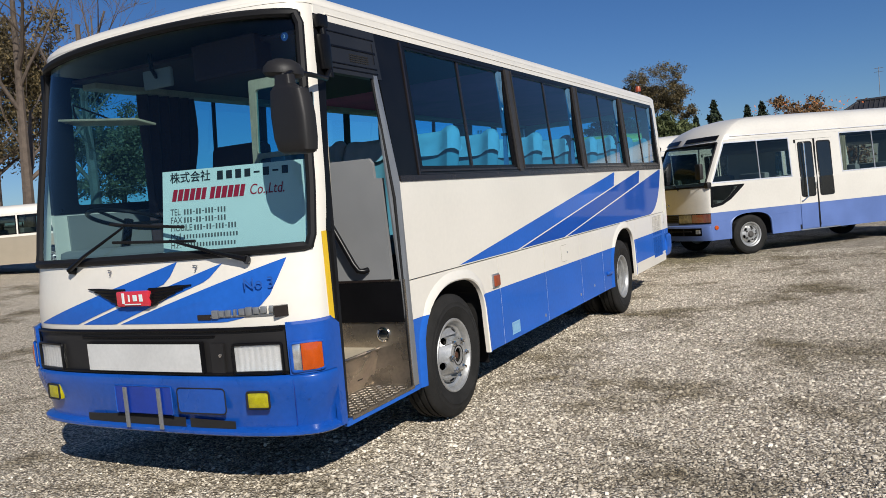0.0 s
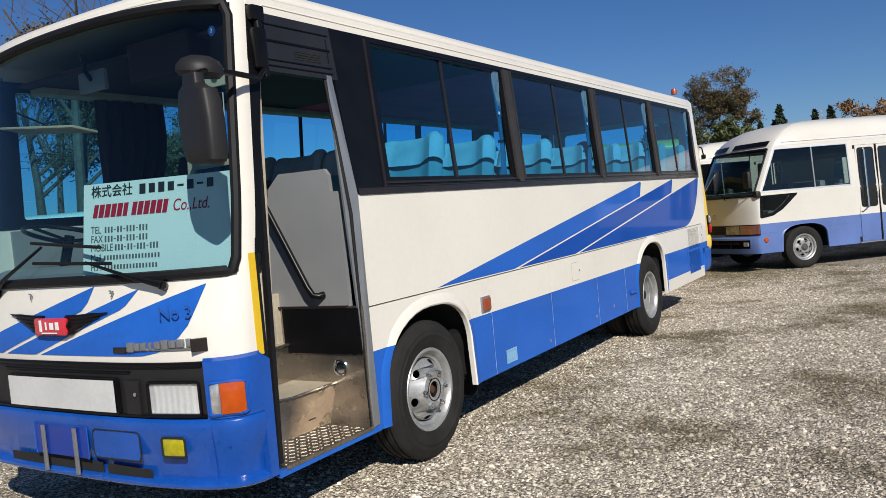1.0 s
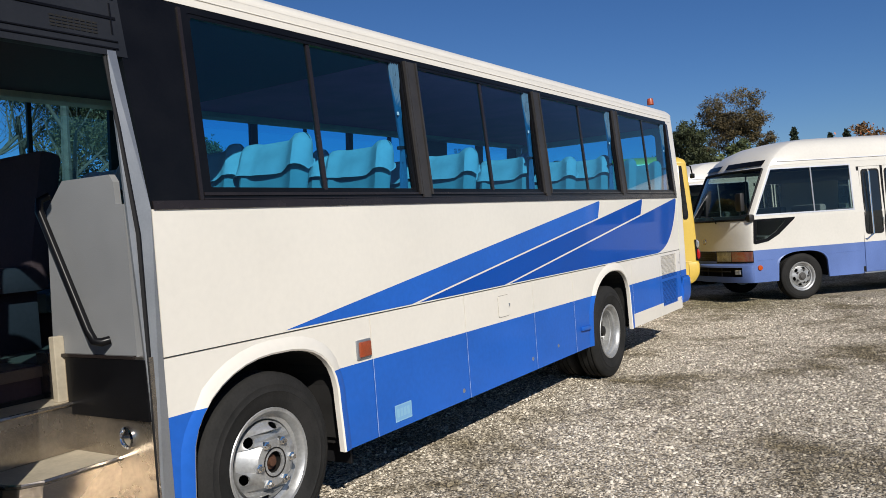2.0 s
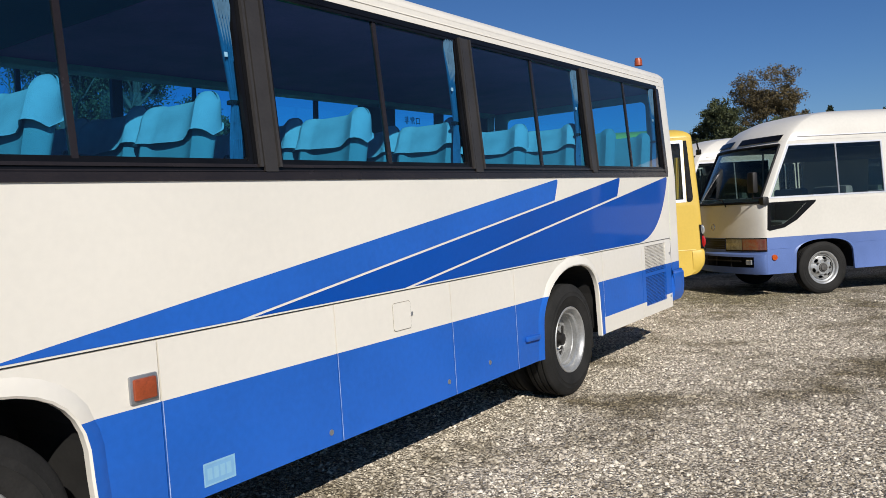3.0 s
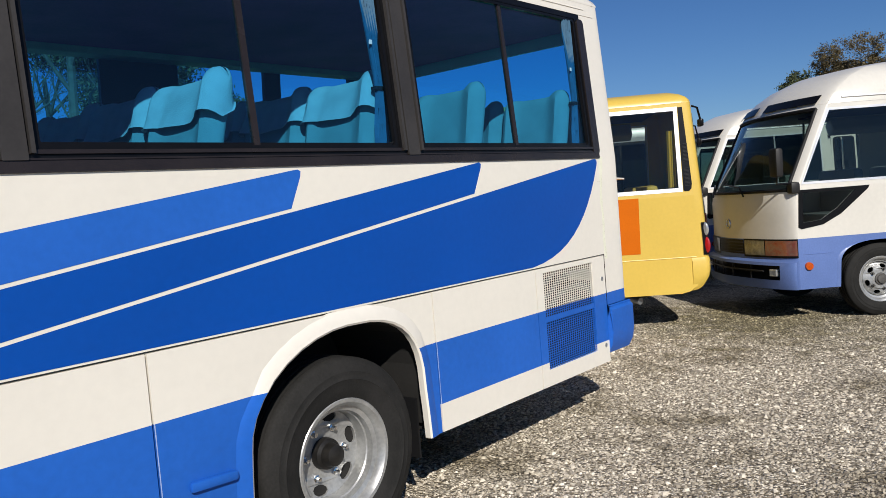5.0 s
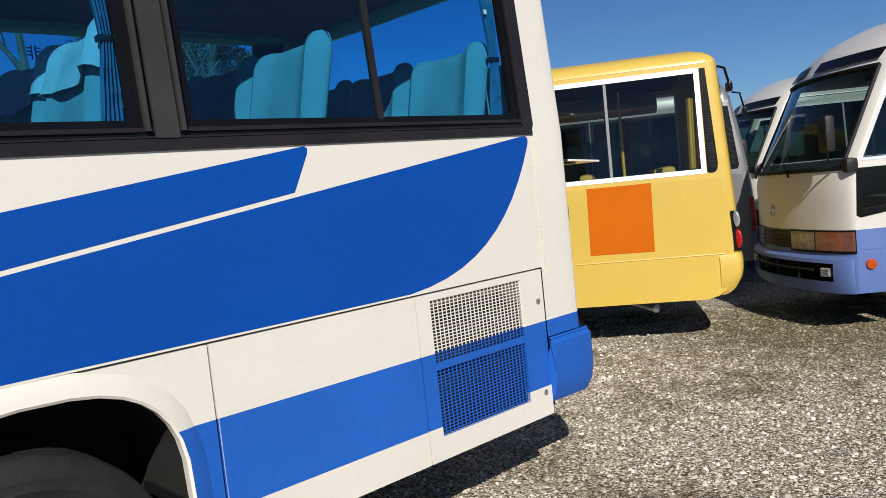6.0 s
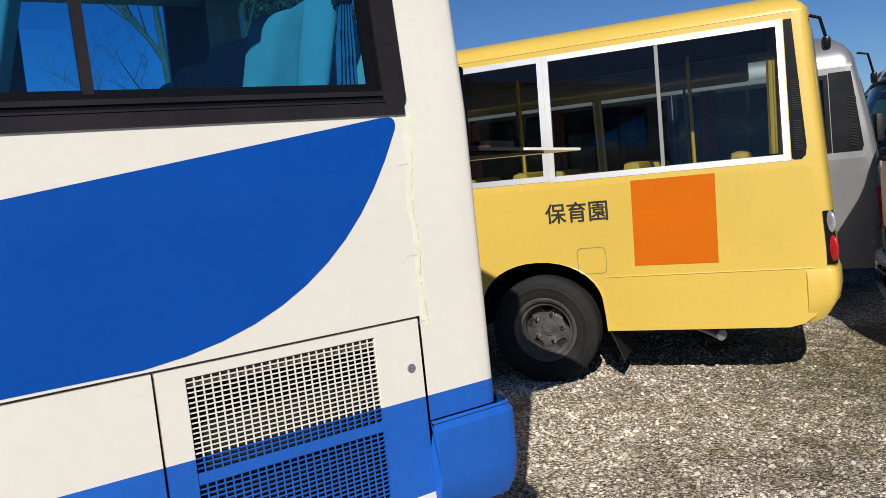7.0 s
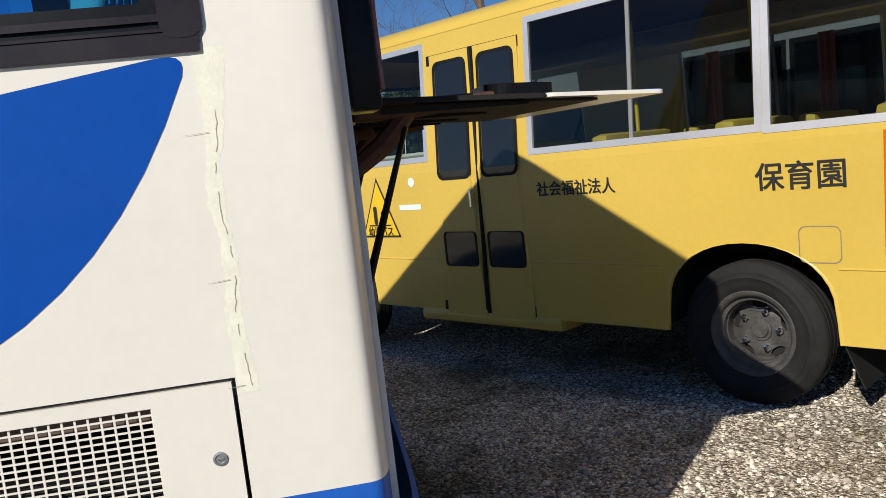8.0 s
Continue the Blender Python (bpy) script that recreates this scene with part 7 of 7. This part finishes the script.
    prof = [(-0.01, 0.752), (0.0, 0.745), (0.012, 0.70), (0.012, 0.55), (0.0, 0.47), (-0.04, 0.40), (-0.10, 0.39)]
    cc = Vector((-1.025, 0.4, 0))
    # the lower edge sweeps up from the side to the rear
    rise = lambda p: 1 - 0.46 * min(1.0, max(0.0, (p.y - 0.93) / 0.19)) ** 2.0
    rows = [[bm.verts.new(p + (p - cc).normalized() * o + Vector((0, 0, 0.752 - (0.752 - z) * rise(p)))) for o, z in prof] for p in path]
    for p, q in zip(rows, rows[1:]):
        for k in range(len(prof) - 1):
            bm.faces.new((p[k], p[k + 1], q[k + 1], q[k]))
    bm.faces.new(rows[0])
    bmesh.ops.recalc_face_normals(bm, faces=bm.faces)
    P("rear_bumper", bm, YELLOW, "yellow rear bumper", True)
    tl = P("tail_lamp", grid(bmesh.new(), lambda u, v: S.rear(u, v, 0.012), span(0.985, 0.74, 8), span(0.775, 1.115, 6)), BLACK, "dark tail lamp cluster", True)
    for z0, rz, mt, lb in ((0.875, 0.085, REDL, "red round tail lens"), (1.045, 0.072, CLEARL, "clear reversing lens")):
        P("lamp_lens", grid(bmesh.new(), lambda q, t: S.rear(0.875 + 0.082 * q * math.cos(t), z0 + rz * q * math.sin(t), 0.014 + 0.024 * (1 - q * q) ** 0.6), span(0.02, 1, 6), span(0, 2 * math.pi, 20)), mt, lb, True, tl)
    # mud flap, exhaust, step bulge
    bm = sheet(bmesh.new(), [[(-0.02, 0.42), (-0.52, 0.42), (-0.55, 0.17), (-0.03, 0.155)]], lambda a, b, d: Vector((a, -0.40 + 0.42 * max(0.0, 0.40 - b) + d, b)), thick=0.008)
    P("mud_flap", bm, PLASTIC, "black rubber mud flap")
    P("exhaust", tube(bmesh.new(), [(-0.30, 0.16, 0.35), (-0.20, 0.28, 0.325), (-0.10, 0.36, 0.310)], [0.03, 0.033, 0.038], 12), ALU, "grey exhaust tail pipe", True)
    bm = bmesh.new()
    box(bm, (-0.14, -2.78, 0.34), (0.30, 1.35, 0.10), 0.035)
    P("step_box", bm, YELLOW, "yellow step well under the door", True)
    # warning triangle
    tr = [(-4.08, 0.925), (-3.605, 0.925), (-3.842, 1.40)]
    tp = P("warning_sign", sheet(bmesh.new(), [tr], lambda a, b, d: f(a, b, -0.003)), INKB, "yellow triangular children's bus sign with a black edge")
    cx = (-3.842, 1.08)
    P("sign_field", sheet(bmesh.new(), [[(cx[0] + (p[0] - cx[0]) * 0.90, cx[1] + (p[1] - cx[1]) * 0.90) for p in tr]], lambda a, b, d: f(a, b, -0.005)), YSTRIP, parent=tp)
    bm = bmesh.new()
    for y, z, h in ((-3.89, 1.10, 0.15), (-3.80, 1.08, 0.11)):
        sheet(bm, [rect(y - 0.022, z - h / 2, y + 0.022, z + h / 2, 0.02)], lambda a, b, d: f(a, b, -0.007))
    sheet(bm, [rect(-3.98, 1.015, -3.71, 1.026)], lambda a, b, d: f(a, b, -0.007))
    P("sign_bars", bm, INKB, parent=tp)
    text_part("lettering", "幼児バス", 0.078, INKB, e, face(-3.842, 0.968) @ Matrix.Translation((0, 0, 0.006)), bold=0.003)
    P("maker_plate", sheet(bmesh.new(), [rect(-3.59, 1.135, -3.345, 1.175)], lambda a, b, d: f(a, b, -0.003)), SIGNB, "small pale grey sticker")
    P("round_sticker", lathe(bmesh.new(), [(0.003, 0.035), (0.003, 0.001)], f(-3.427, 1.344, 0), (1, 0, 0), 16), SIGNB, "white round sticker")
    # inner things seen through the panes
    P("curtain", grid(bmesh.new(), lambda u, v: Vector((-0.12 - 0.015 * math.cos(u * 20), 0.70 + 0.10 * u + 0.02 * v, v)), span(0, 1, 14), span(1.5, 2.1, 5)), YELLOW, smooth=True)
    for y in (-1.15, -2.0, 0.2):
        P("curtain", grid(bmesh.new(), lambda u, v: Vector((-1.92 - 0.015 * math.cos(u * 20), y + 0.12 * u, v)), span(0, 1, 14), span(1.55, 2.1, 5)), PINKC, smooth=True)
        P("grab_pole", tube(bmesh.new(), [(-0.9, y, 0.65), (-0.9, y, 2.3)], 0.014, 6), YSTRIP)
    P("rear_mirror", box(bmesh.new(), (-0.14, 1.10, 2.16), (0.13, 0.05, 0.08), 0.02), BLACK, "small black rear mirror", True)
    P("mirror_stay", tube(bmesh.new(), [(-0.10, 1.01, 2.34), (-0.12, 1.07, 2.32), (-0.14, 1.10, 2.20)], 0.012, 6), BLACK)


yellow_bus()


def silver_bus():
    m = Matrix.Translation((-4.0, 14.9, 0)) @ Matrix.Rotation(radians(34.7 - 90), 4, "Z") @ Matrix.Translation((-2.65, 0.60, 0))
    spec = dict(W=2.05, yf=-5.55, yr=1.115, fdep=0.34, lean=(0.45, 1.35), wb=1.45, wt=2.17, zb=0.375, split=0.93, archtop=0.885, arch=0.475, kind="s", rlean=0.11, rpow=1.6,
                wheels=[-4.45, -0.815], tyre=0.39, wheelstyle="truck", rimmat=RIMOLD, screen=(1.42, 2.25), roof=2.60,
                windows=[[(-2.25, 1.465), (-0.735, 1.465), (-0.735, 2.16), (-2.25, 2.16)], [(-0.70, 1.465), (0.66, 1.465), (0.66, 2.16), (-0.70, 2.16)], [(-4.5, 1.465), (-2.30, 1.465), (-2.30, 2.16), (-4.2, 2.16)]],
                paint=SILVERP, paint_low=SILVERP, frame=BLACK, framew=0.04, sash=BLACK, glass=G_DIMMED, glass_door=G_DOOR, seats=[-0.6], seatz=1.5, seatmat=GREYP)
    e, S, P = minibus("minibus", m, "silver grey minibus parked beside the yellow one", spec)
    pp = P("rear_pillar", sheet(bmesh.new(), [[(0.68, 2.185), (0.865, 2.185), (0.935, 1.50), (0.92, 1.455), (0.68, 1.455)]], lambda a, b, d: S.right(a, b, d - 0.006), thick=0.006), BLACK, "black rear pillar with louvres")
    for z0 in (1.51, 1.765):
        for k in range(14):
            P("louvre", B(tuple(S.right(0.86, z0 + 0.014 * k, -0.010)), (0.008, 0.07, 0.006)), PLASTIC, parent=pp)
    P("tail_lamp", grid(bmesh.new(), lambda u, v: S.rear(u, v, 0.012), span(0.985, 0.74, 8), span(0.72, 1.115, 6)), REDL, "dark red tail lamp", True)
    P("rear_mirror", box(bmesh.new(), (-0.15, 1.06, 2.10), (0.11, 0.05, 0.10), 0.02), BLACK, smooth=True)
    P("mirror_stay", tube(bmesh.new(), [(-0.12, 0.93, 2.34), (-0.14, 1.02, 2.32), (-0.15, 1.06, 2.14)], 0.012, 6), BLACK)


silver_bus()


# ---- trees
BARK = mat("bark", (0.10, 0.075, 0.055), 0.9, var=0.35, scale=4, fine=30)
BARKP = mat("pale_bark", (0.115, 0.088, 0.068), 0.9, var=0.35, scale=4, fine=30)


def leaf_mat(name, a, b):
    m = bpy.data.materials.new(name)
    m.use_nodes = True
    n, l = m.node_tree.nodes, m.node_tree.links
    g, r = n.new("ShaderNodeNewGeometry"), n.new("ShaderNodeValToRGB")
    r.color_ramp.elements[0].color, r.color_ramp.elements[1].color = (*a, 1), (*b, 1)
    l.new(g.outputs["Random Per Island"], r.inputs[0])
    l.new(r.outputs[0], n["Principled BSDF"].inputs["Base Color"])
    n["Principled BSDF"].inputs["Roughness"].default_value = 0.75
    return m


L_GREEN = leaf_mat("evergreen_leaves", (0.030, 0.045, 0.016), (0.115, 0.135, 0.045))
L_DARK = leaf_mat("dark_conifer_needles", (0.010, 0.020, 0.010), (0.040, 0.060, 0.028))
L_DEEP = leaf_mat("deep_green_leaves", (0.018, 0.028, 0.010), (0.075, 0.088, 0.030))
L_AUT = leaf_mat("olive_brown_autumn_leaves", (0.050, 0.042, 0.019), (0.165, 0.120, 0.048))
L_RUST = leaf_mat("rusty_leaves", (0.10, 0.055, 0.025), (0.24, 0.13, 0.05))
L_FRUIT = leaf_mat("orange_fruit", (0.55, 0.12, 0.03), (0.75, 0.25, 0.08))


def tree(name, at, height, seed, leaves=None, count=5000, leaf=0.22, spread=0.42, bare=False, trunk_r=None, fork=0.32, label="", twigs=3, group="", bark=None, depth=4):
    rng = random.Random(seed)
    e = thing(name, Matrix.Translation(at), label, "tree", group)
    bm = bmesh.new()
    tips = []
    tr = trunk_r or height * 0.022

    def limb(p, d, length, r, level):
        pts, rs = [p], [r]
        q, dd = p.copy(), d.copy()
        n = 4
        for i in range(n):
            dd = (dd + Vector((rng.uniform(-1, 1), rng.uniform(-1, 1), rng.uniform(-0.4, 0.8))) * (0.16 if level else 0.06)).normalized()
            q = q + dd * length / n
            pts.append(q.copy())
            rs.append(max(0.006, r * (1 - 0.62 * (i + 1) / n)))
        tube(bm, pts, rs, 7 if level < 2 else (5 if level < 3 else 3), caps=False)
        if level >= depth:
            tips.append((q, length))
            return
        if level >= 2:
            tips.append((pts[3], length))
        for k in range(rng.randint(2, 4) if level else rng.randint(5, 7)):
            t = rng.uniform(0.35, 1.0) if level else rng.uniform(fork, 1.0)
            i = min(3, int(t * 4))
            o = pts[i].lerp(pts[i + 1], t * 4 - i)
            side = Vector((rng.uniform(-1, 1), rng.uniform(-1, 1), 0))
            side = (side - dd * side.dot(dd)).normalized() if side.length > 0.05 else Vector((1, 0, 0))
            nd = (dd * rng.uniform(0.45, 0.9) + side * rng.uniform(0.55, 1.0) * (1.5 * spread + 0.3) + Vector((0, 0, 0.25))).normalized()
            limb(o, nd, length * rng.uniform(0.50, 0.72) * (1.0 if level else 0.72), max(0.006, rs[i] * rng.uniform(0.42, 0.62)), level + 1)

    limb(Vector((0, 0, -0.1)), Vector((rng.uniform(-0.06, 0.06), rng.uniform(-0.06, 0.06), 1)).normalized(), height * 0.62, tr, 0)
    part("trunk", bm, bark or BARK, e, smooth=True)
    if not bare and leaves:
        nr = np.random.default_rng(seed)
        c = np.array([t[0] for t in tips])
        s = np.array([t[1] for t in tips])
        pick = nr.integers(0, len(c), count)
        pos = c[pick] + nr.normal(0, 1, (count, 3)) * (s[pick] * 0.36)[:, None] * np.array([1, 1, 0.7])
        _leaf_mesh(pos, leaf, nr, leaves, e)
    return e


def _leaf_mesh(pos, size, nr, material, parent, name="crown"):
    n = len(pos)
    a, b = nr.normal(0, 1, (n, 3)), nr.normal(0, 1, (n, 3))
    a /= np.linalg.norm(a, axis=1)[:, None]
    b -= a * (a * b).sum(1)[:, None]
    b /= np.linalg.norm(b, axis=1)[:, None]
    sz = nr.uniform(0.5, 1.25, n)[:, None] * size
    v = np.stack([pos - a * sz, pos + b * sz * 0.45, pos + a * sz, pos - b * sz * 0.45], 1).reshape(-1, 3)
    f = (np.arange(n)[:, None] * 4 + np.arange(4)[None])
    me = bpy.data.meshes.new(name)
    me.from_pydata(v.tolist(), [], f.tolist())
    me.materials.append(material)
    ob = new(name, me)
    ob.parent = parent
    ob["kind"] = "stuff"
    return ob


def conifer(at, height, seed, label, group):
    rng, nr = random.Random(seed), np.random.default_rng(seed)
    e = thing("conifer_tree", Matrix.Translation(at), label, "tree", group)
    part("trunk", tube(bmesh.new(), [(0, 0, -0.1), (0, 0, height * 0.5), (0, 0, height)], [height * 0.02, height * 0.012, 0.02], 8), BARK, e, smooth=True)
    n = 1800
    h = nr.uniform(0.12, 1.0, n)
    tier = 0.75 + 0.25 * np.sin(h * 40)
    r = (1 - h) ** 0.8 * height * 0.36 * tier * np.sqrt(nr.uniform(0.1, 1, n))
    t = nr.uniform(0, 2 * np.pi, n)
    _leaf_mesh(np.stack([r * np.cos(t), r * np.sin(t), h * height - r * 0.25], 1), height * 0.035, nr, L_DARK, e)
    return e


def polar(az, dist, eye=(0.16, 0.19)):
    x, y = eye[0] + dist * math.sin(radians(az)), eye[1] + dist * math.cos(radians(az))
    return (x, y, ground_height(x, y))


# behind the minibuses
tree("autumn_tree", polar(-12.35, 138), 17.9, 11, L_AUT, 36000, 0.155, 0.46, depth=5, label="large olive-brown autumn tree with an uneven crown", group="trees behind the minibuses")
tree("evergreen_tree", polar(-15.1, 128), 15.0, 23, L_DEEP, 30000, 0.24, 0.50, label="dark evergreen tree with a broad crown", group="trees behind the minibuses")
tree("evergreen_tree", polar(-11.4, 122), 11.5, 25, L_GREEN, 9000, 0.38, 0.5, label="low dark evergreen tree in the tree line", group="trees behind the minibuses")
for k, (az, d, h) in enumerate(((-8.4, 130, 13.0), (-6.3, 128, 11.8), (-5.4, 134, 12.6), (-9.6, 126, 10.5))):
    conifer(polar(az, d), h, 31 + k, "dark green conifer against the sky", "conifers behind the minibuses")
for k, (az, d, h) in enumerate(((-17.2, 115, 6.5), (-10.2, 118, 10.0), (-7.2, 112, 8.5), (-5.8, 105, 8.0))):
    tree("scrub_tree", polar(az, d), h, 51 + k, L_GREEN if k % 2 else L_AUT, 5000, 0.32, 0.6, label="low mixed scrub tree in the distant wood edge", group="scrub trees", depth=3, fork=0.1)
for k, (az, d, h) in enumerate(((-4.4, 66, 6.9), (-3.0, 64, 7.2), (-1.6, 62, 6.5))):
    t = tree("persimmon_tree", polar(az, d), h, 71 + k, L_RUST, 2600, 0.15, 0.62, label="nearly leafless persimmon tree with orange fruit", group="persimmon trees", fork=0.15, depth=5)
    nr = np.random.default_rng(80 + k)
    n = 90
    pos = np.stack([nr.normal(0, h * 0.20, n), nr.normal(0, h * 0.20, n), nr.uniform(h * 0.55, h * 0.98, n)], 1)
    _leaf_mesh(pos, 0.11, nr, L_FRUIT, t, "fruit")


def house():
    x, y, z = polar(2.2, 76)
    e = thing("house", Matrix.Translation((x, y, z)) @ Matrix.Rotation(radians(-8), 4, "Z"), "single-storey house with a dark tiled hip roof", "house")
    tile = mat("dark_roof_tile", (0.030, 0.030, 0.034), 0.55, var=0.3, scale=2, fine=12)
    wallm = mat("plaster_wall", (0.45, 0.42, 0.36), 0.8, var=0.12)
    part("wall", B((0, 0, 2.2), (10.6, 7.6, 4.4)), wallm, e)
    bm = bmesh.new()
    v = [bm.verts.new(p) for p in ((-6.2, -4.6, 4.2), (6.2, -4.6, 4.2), (6.2, 4.6, 4.2), (-6.2, 4.6, 4.2), (-2.6, 0, 6.9), (2.6, 0, 6.9))]
    for q in ((0, 1, 5, 4), (1, 2, 5), (2, 3, 4, 5), (3, 0, 4), (3, 2, 1, 0)):
        bm.faces.new([v[i] for i in q])
    ro = part("roof", bm, tile, e, "dark grey tiled roof")
    bm = bmesh.new()
    tube(bm, [(-2.7, 0, 6.95), (2.7, 0, 6.95)], 0.14, 8)
    for a, b in (((-6.2, -4.6, 4.2), (-2.6, 0, 6.9)), ((6.2, -4.6, 4.2), (2.6, 0, 6.9))):
        tube(bm, [a, b], 0.11, 8)
    part("ridge", bm, tile, ro)
    for k in range(34):
        t = -6.1 + 12.2 * k / 33
        up = min(1.0, (6.2 - abs(t)) / 3.6)
        part("tile_row", tube(bmesh.new(), [(t, -4.6, 4.24), (t, -4.6 + 4.6 * up, 4.24 + 2.7 * up)], 0.05, 5), tile, ro)
    for xx in (-3.2, 0.4, 3.4):
        w = part("window", B((xx, -3.82, 2.3), (1.5, 0.06, 1.2)), FRAMEAL, e)
        part("pane", B((xx, -3.86, 2.3), (1.36, 0.02, 1.06)), G_DARK, w)
    bm = tube(bmesh.new(), [(-1.0, 0.5, 6.6), (-1.0, 0.5, 9.6)], 0.03, 6)
    an = part("aerial_mast", bm, ALU, e)
    for z in (9.2, 9.5):
        part("aerial_rod", tube(bmesh.new(), [(-1.35, 0.5, z), (-0.65, 0.5, z)], 0.018, 5), ALU, an)


house()

# the far edge of the yard: bare and evergreen trees
row = "trees along the far edge of the yard"
tree("bare_tree", polar(-55.2, 39), 17.5, 101, None, bare=True, trunk_r=0.27, fork=0.22, spread=0.42, depth=5, label="tall leafless tree with a forked trunk", group=row, bark=BARKP)
tree("bare_tree", polar(-51.2, 44), 18.0, 107, None, bare=True, trunk_r=0.30, fork=0.25, spread=0.36, depth=5, label="tall leafless tree with fine twigs", group=row, bark=BARKP)
tree("bare_tree", polar(-60.5, 43), 17.0, 117, None, bare=True, trunk_r=0.34, fork=0.25, spread=0.40, depth=5, label="tall leafless tree with spreading limbs", group=row, bark=BARKP)
for k, (az, d, h, kind) in enumerate(((-57.5, 46, 13.0, 1), (-53.2, 47, 10.8, 1), (-49.5, 50, 9.5, 1), (-63, 50, 7.5, 1), (-67, 50, 7.5, 0))):
    tree("leafy_tree", polar(az, d), h, 131 + k, (L_GREEN, L_AUT)[kind], 22000, 0.105, 0.55, label=("dark evergreen tree with gaps in its crown", "evergreen tree mixed with brown autumn leaves")[kind], group=row, fork=0.12)
for k, (x, y, h) in enumerate(((-50, 33, 14.5), (-52, 24, 13))):
    tree("bare_tree", (x, y, 1.0), h, 161 + k, None, bare=True, trunk_r=0.28, fork=0.2, spread=0.46, depth=5, label="leafless tree seen past the coach", group=row, bark=BARKP)
for k, (x, y, h) in enumerate(((-58, 31, 7.5), (-60, 20, 7))):
    tree("leafy_tree", (x, y, 1.0), h, 171 + k, L_GREEN, 8000, 0.2, 0.5, label="dark evergreen tree past the coach", group=row, fork=0.15)


def yard_wall():
    e = thing("boundary_wall", Matrix(), "low dark boundary wall below the trees", "wall")
    a, b = Vector((-42, -6, 1.0)), Vector((-24, 64, 0.9))
    d = (b - a).normalized()
    n = 14
    for k in range(n):
        p, q = a + (b - a) * k / n, a + (b - a) * (k + 1) / n
        c = (p + q) / 2
        mt = Matrix.Translation((c.x, c.y, c.z + 0.55)) @ Matrix.Rotation(math.atan2(d.y, d.x), 4, "Z")
        o = part("wall_panel", B((0, 0, 0), ((q - p).length - 0.06, 0.16, 1.5)), mat("weathered_block", (0.14, 0.13, 0.12), 0.9, var=0.3) if k == 0 else bpy.data.materials["weathered_block"], e)
        o.matrix_basis = mt
        part("coping", B((0, 0, 0.78), ((q - p).length - 0.05, 0.24, 0.08)), bpy.data.materials["weathered_block"], o)


yard_wall()


def wagon(at, yaw, label, top, low, seed):
    """A boxy one-box van, its side to the yard."""
    spec = dict(W=1.70, yf=-2.35, yr=2.35, fdep=0.28, lean=(0.62, 1.0), wb=1.10, wt=1.62, zb=0.24, split=1.02, archtop=0.70, arch=0.37, kind="v",
                wheels=[-1.35, 1.25], tyre=0.325, wheelstyle="van", rimmat=RIMST, screen=(1.05, 1.66), roof=1.95,
                windows=[[(-1.55, 1.10), (-0.55, 1.10), (-0.55, 1.62), (-1.30, 1.62)], [(-0.48, 1.10), (0.70, 1.10), (0.70, 1.62), (-0.48, 1.62)], [(0.77, 1.10), (2.05, 1.10), (2.0, 1.62), (0.77, 1.62)]],
                paint=top, paint_low=low, frame=BLACK, framew=0.03, sash=BLACK, glass=G_DARK, glass_door=G_DARK, seats=[-0.6, 0.6], seatz=1.25, seatmat=GREYP, group="vans by the trees")
    e, S, P = minibus("van", Matrix.Translation(at) @ Matrix.Rotation(radians(yaw), 4, "Z"), label, spec)
    e["category"] = "van"
    for s in (1, -1):
        P("headlamp", grid(bmesh.new(), lambda u, v: S.front(s * u, v, 0.008), span(0.5, 0.9, 6), [0.62, 0.80]), CLEARL, smooth=True)
    P("front_bumper", grid(bmesh.new(), lambda u, v: S.front(u, v, 0.03), span(-0.99, 0.99, 20), [0.25, 0.35, 0.55]), low, smooth=True)


wagon(polar(-55.3, 27.5), 180 - 60, "white and beige van parked below the trees", WHITE, BEIGE, 1)
wagon(polar(-60.2, 25.0), 180 - 100, "silver van parked beside another below the trees", SILVERP, SILVERP, 2)


def power_lines():
    e = thing("power_line", Matrix(), "thin overhead wires between two poles", "cable")
    for k, z in enumerate((9.2, 9.8, 10.4)):
        part("wire", tube(bmesh.new(), [Vector((-70, 5, z)).lerp(Vector((-62, 52, z)), t) - Vector((0, 0, 3.0 * t * (1 - t))) for t in span(0, 1, 16)], 0.022, 4), BLACK, e)
    for p in ((-70, 5), (-62, 52)):
        part("pole", tube(bmesh.new(), [(p[0], p[1], 0), (p[0], p[1], 11)], [0.17, 0.12], 10), mat("pole_concrete", (0.3, 0.29, 0.27), 0.8) if p[0] == -70 else bpy.data.materials["pole_concrete"], e)


power_lines()
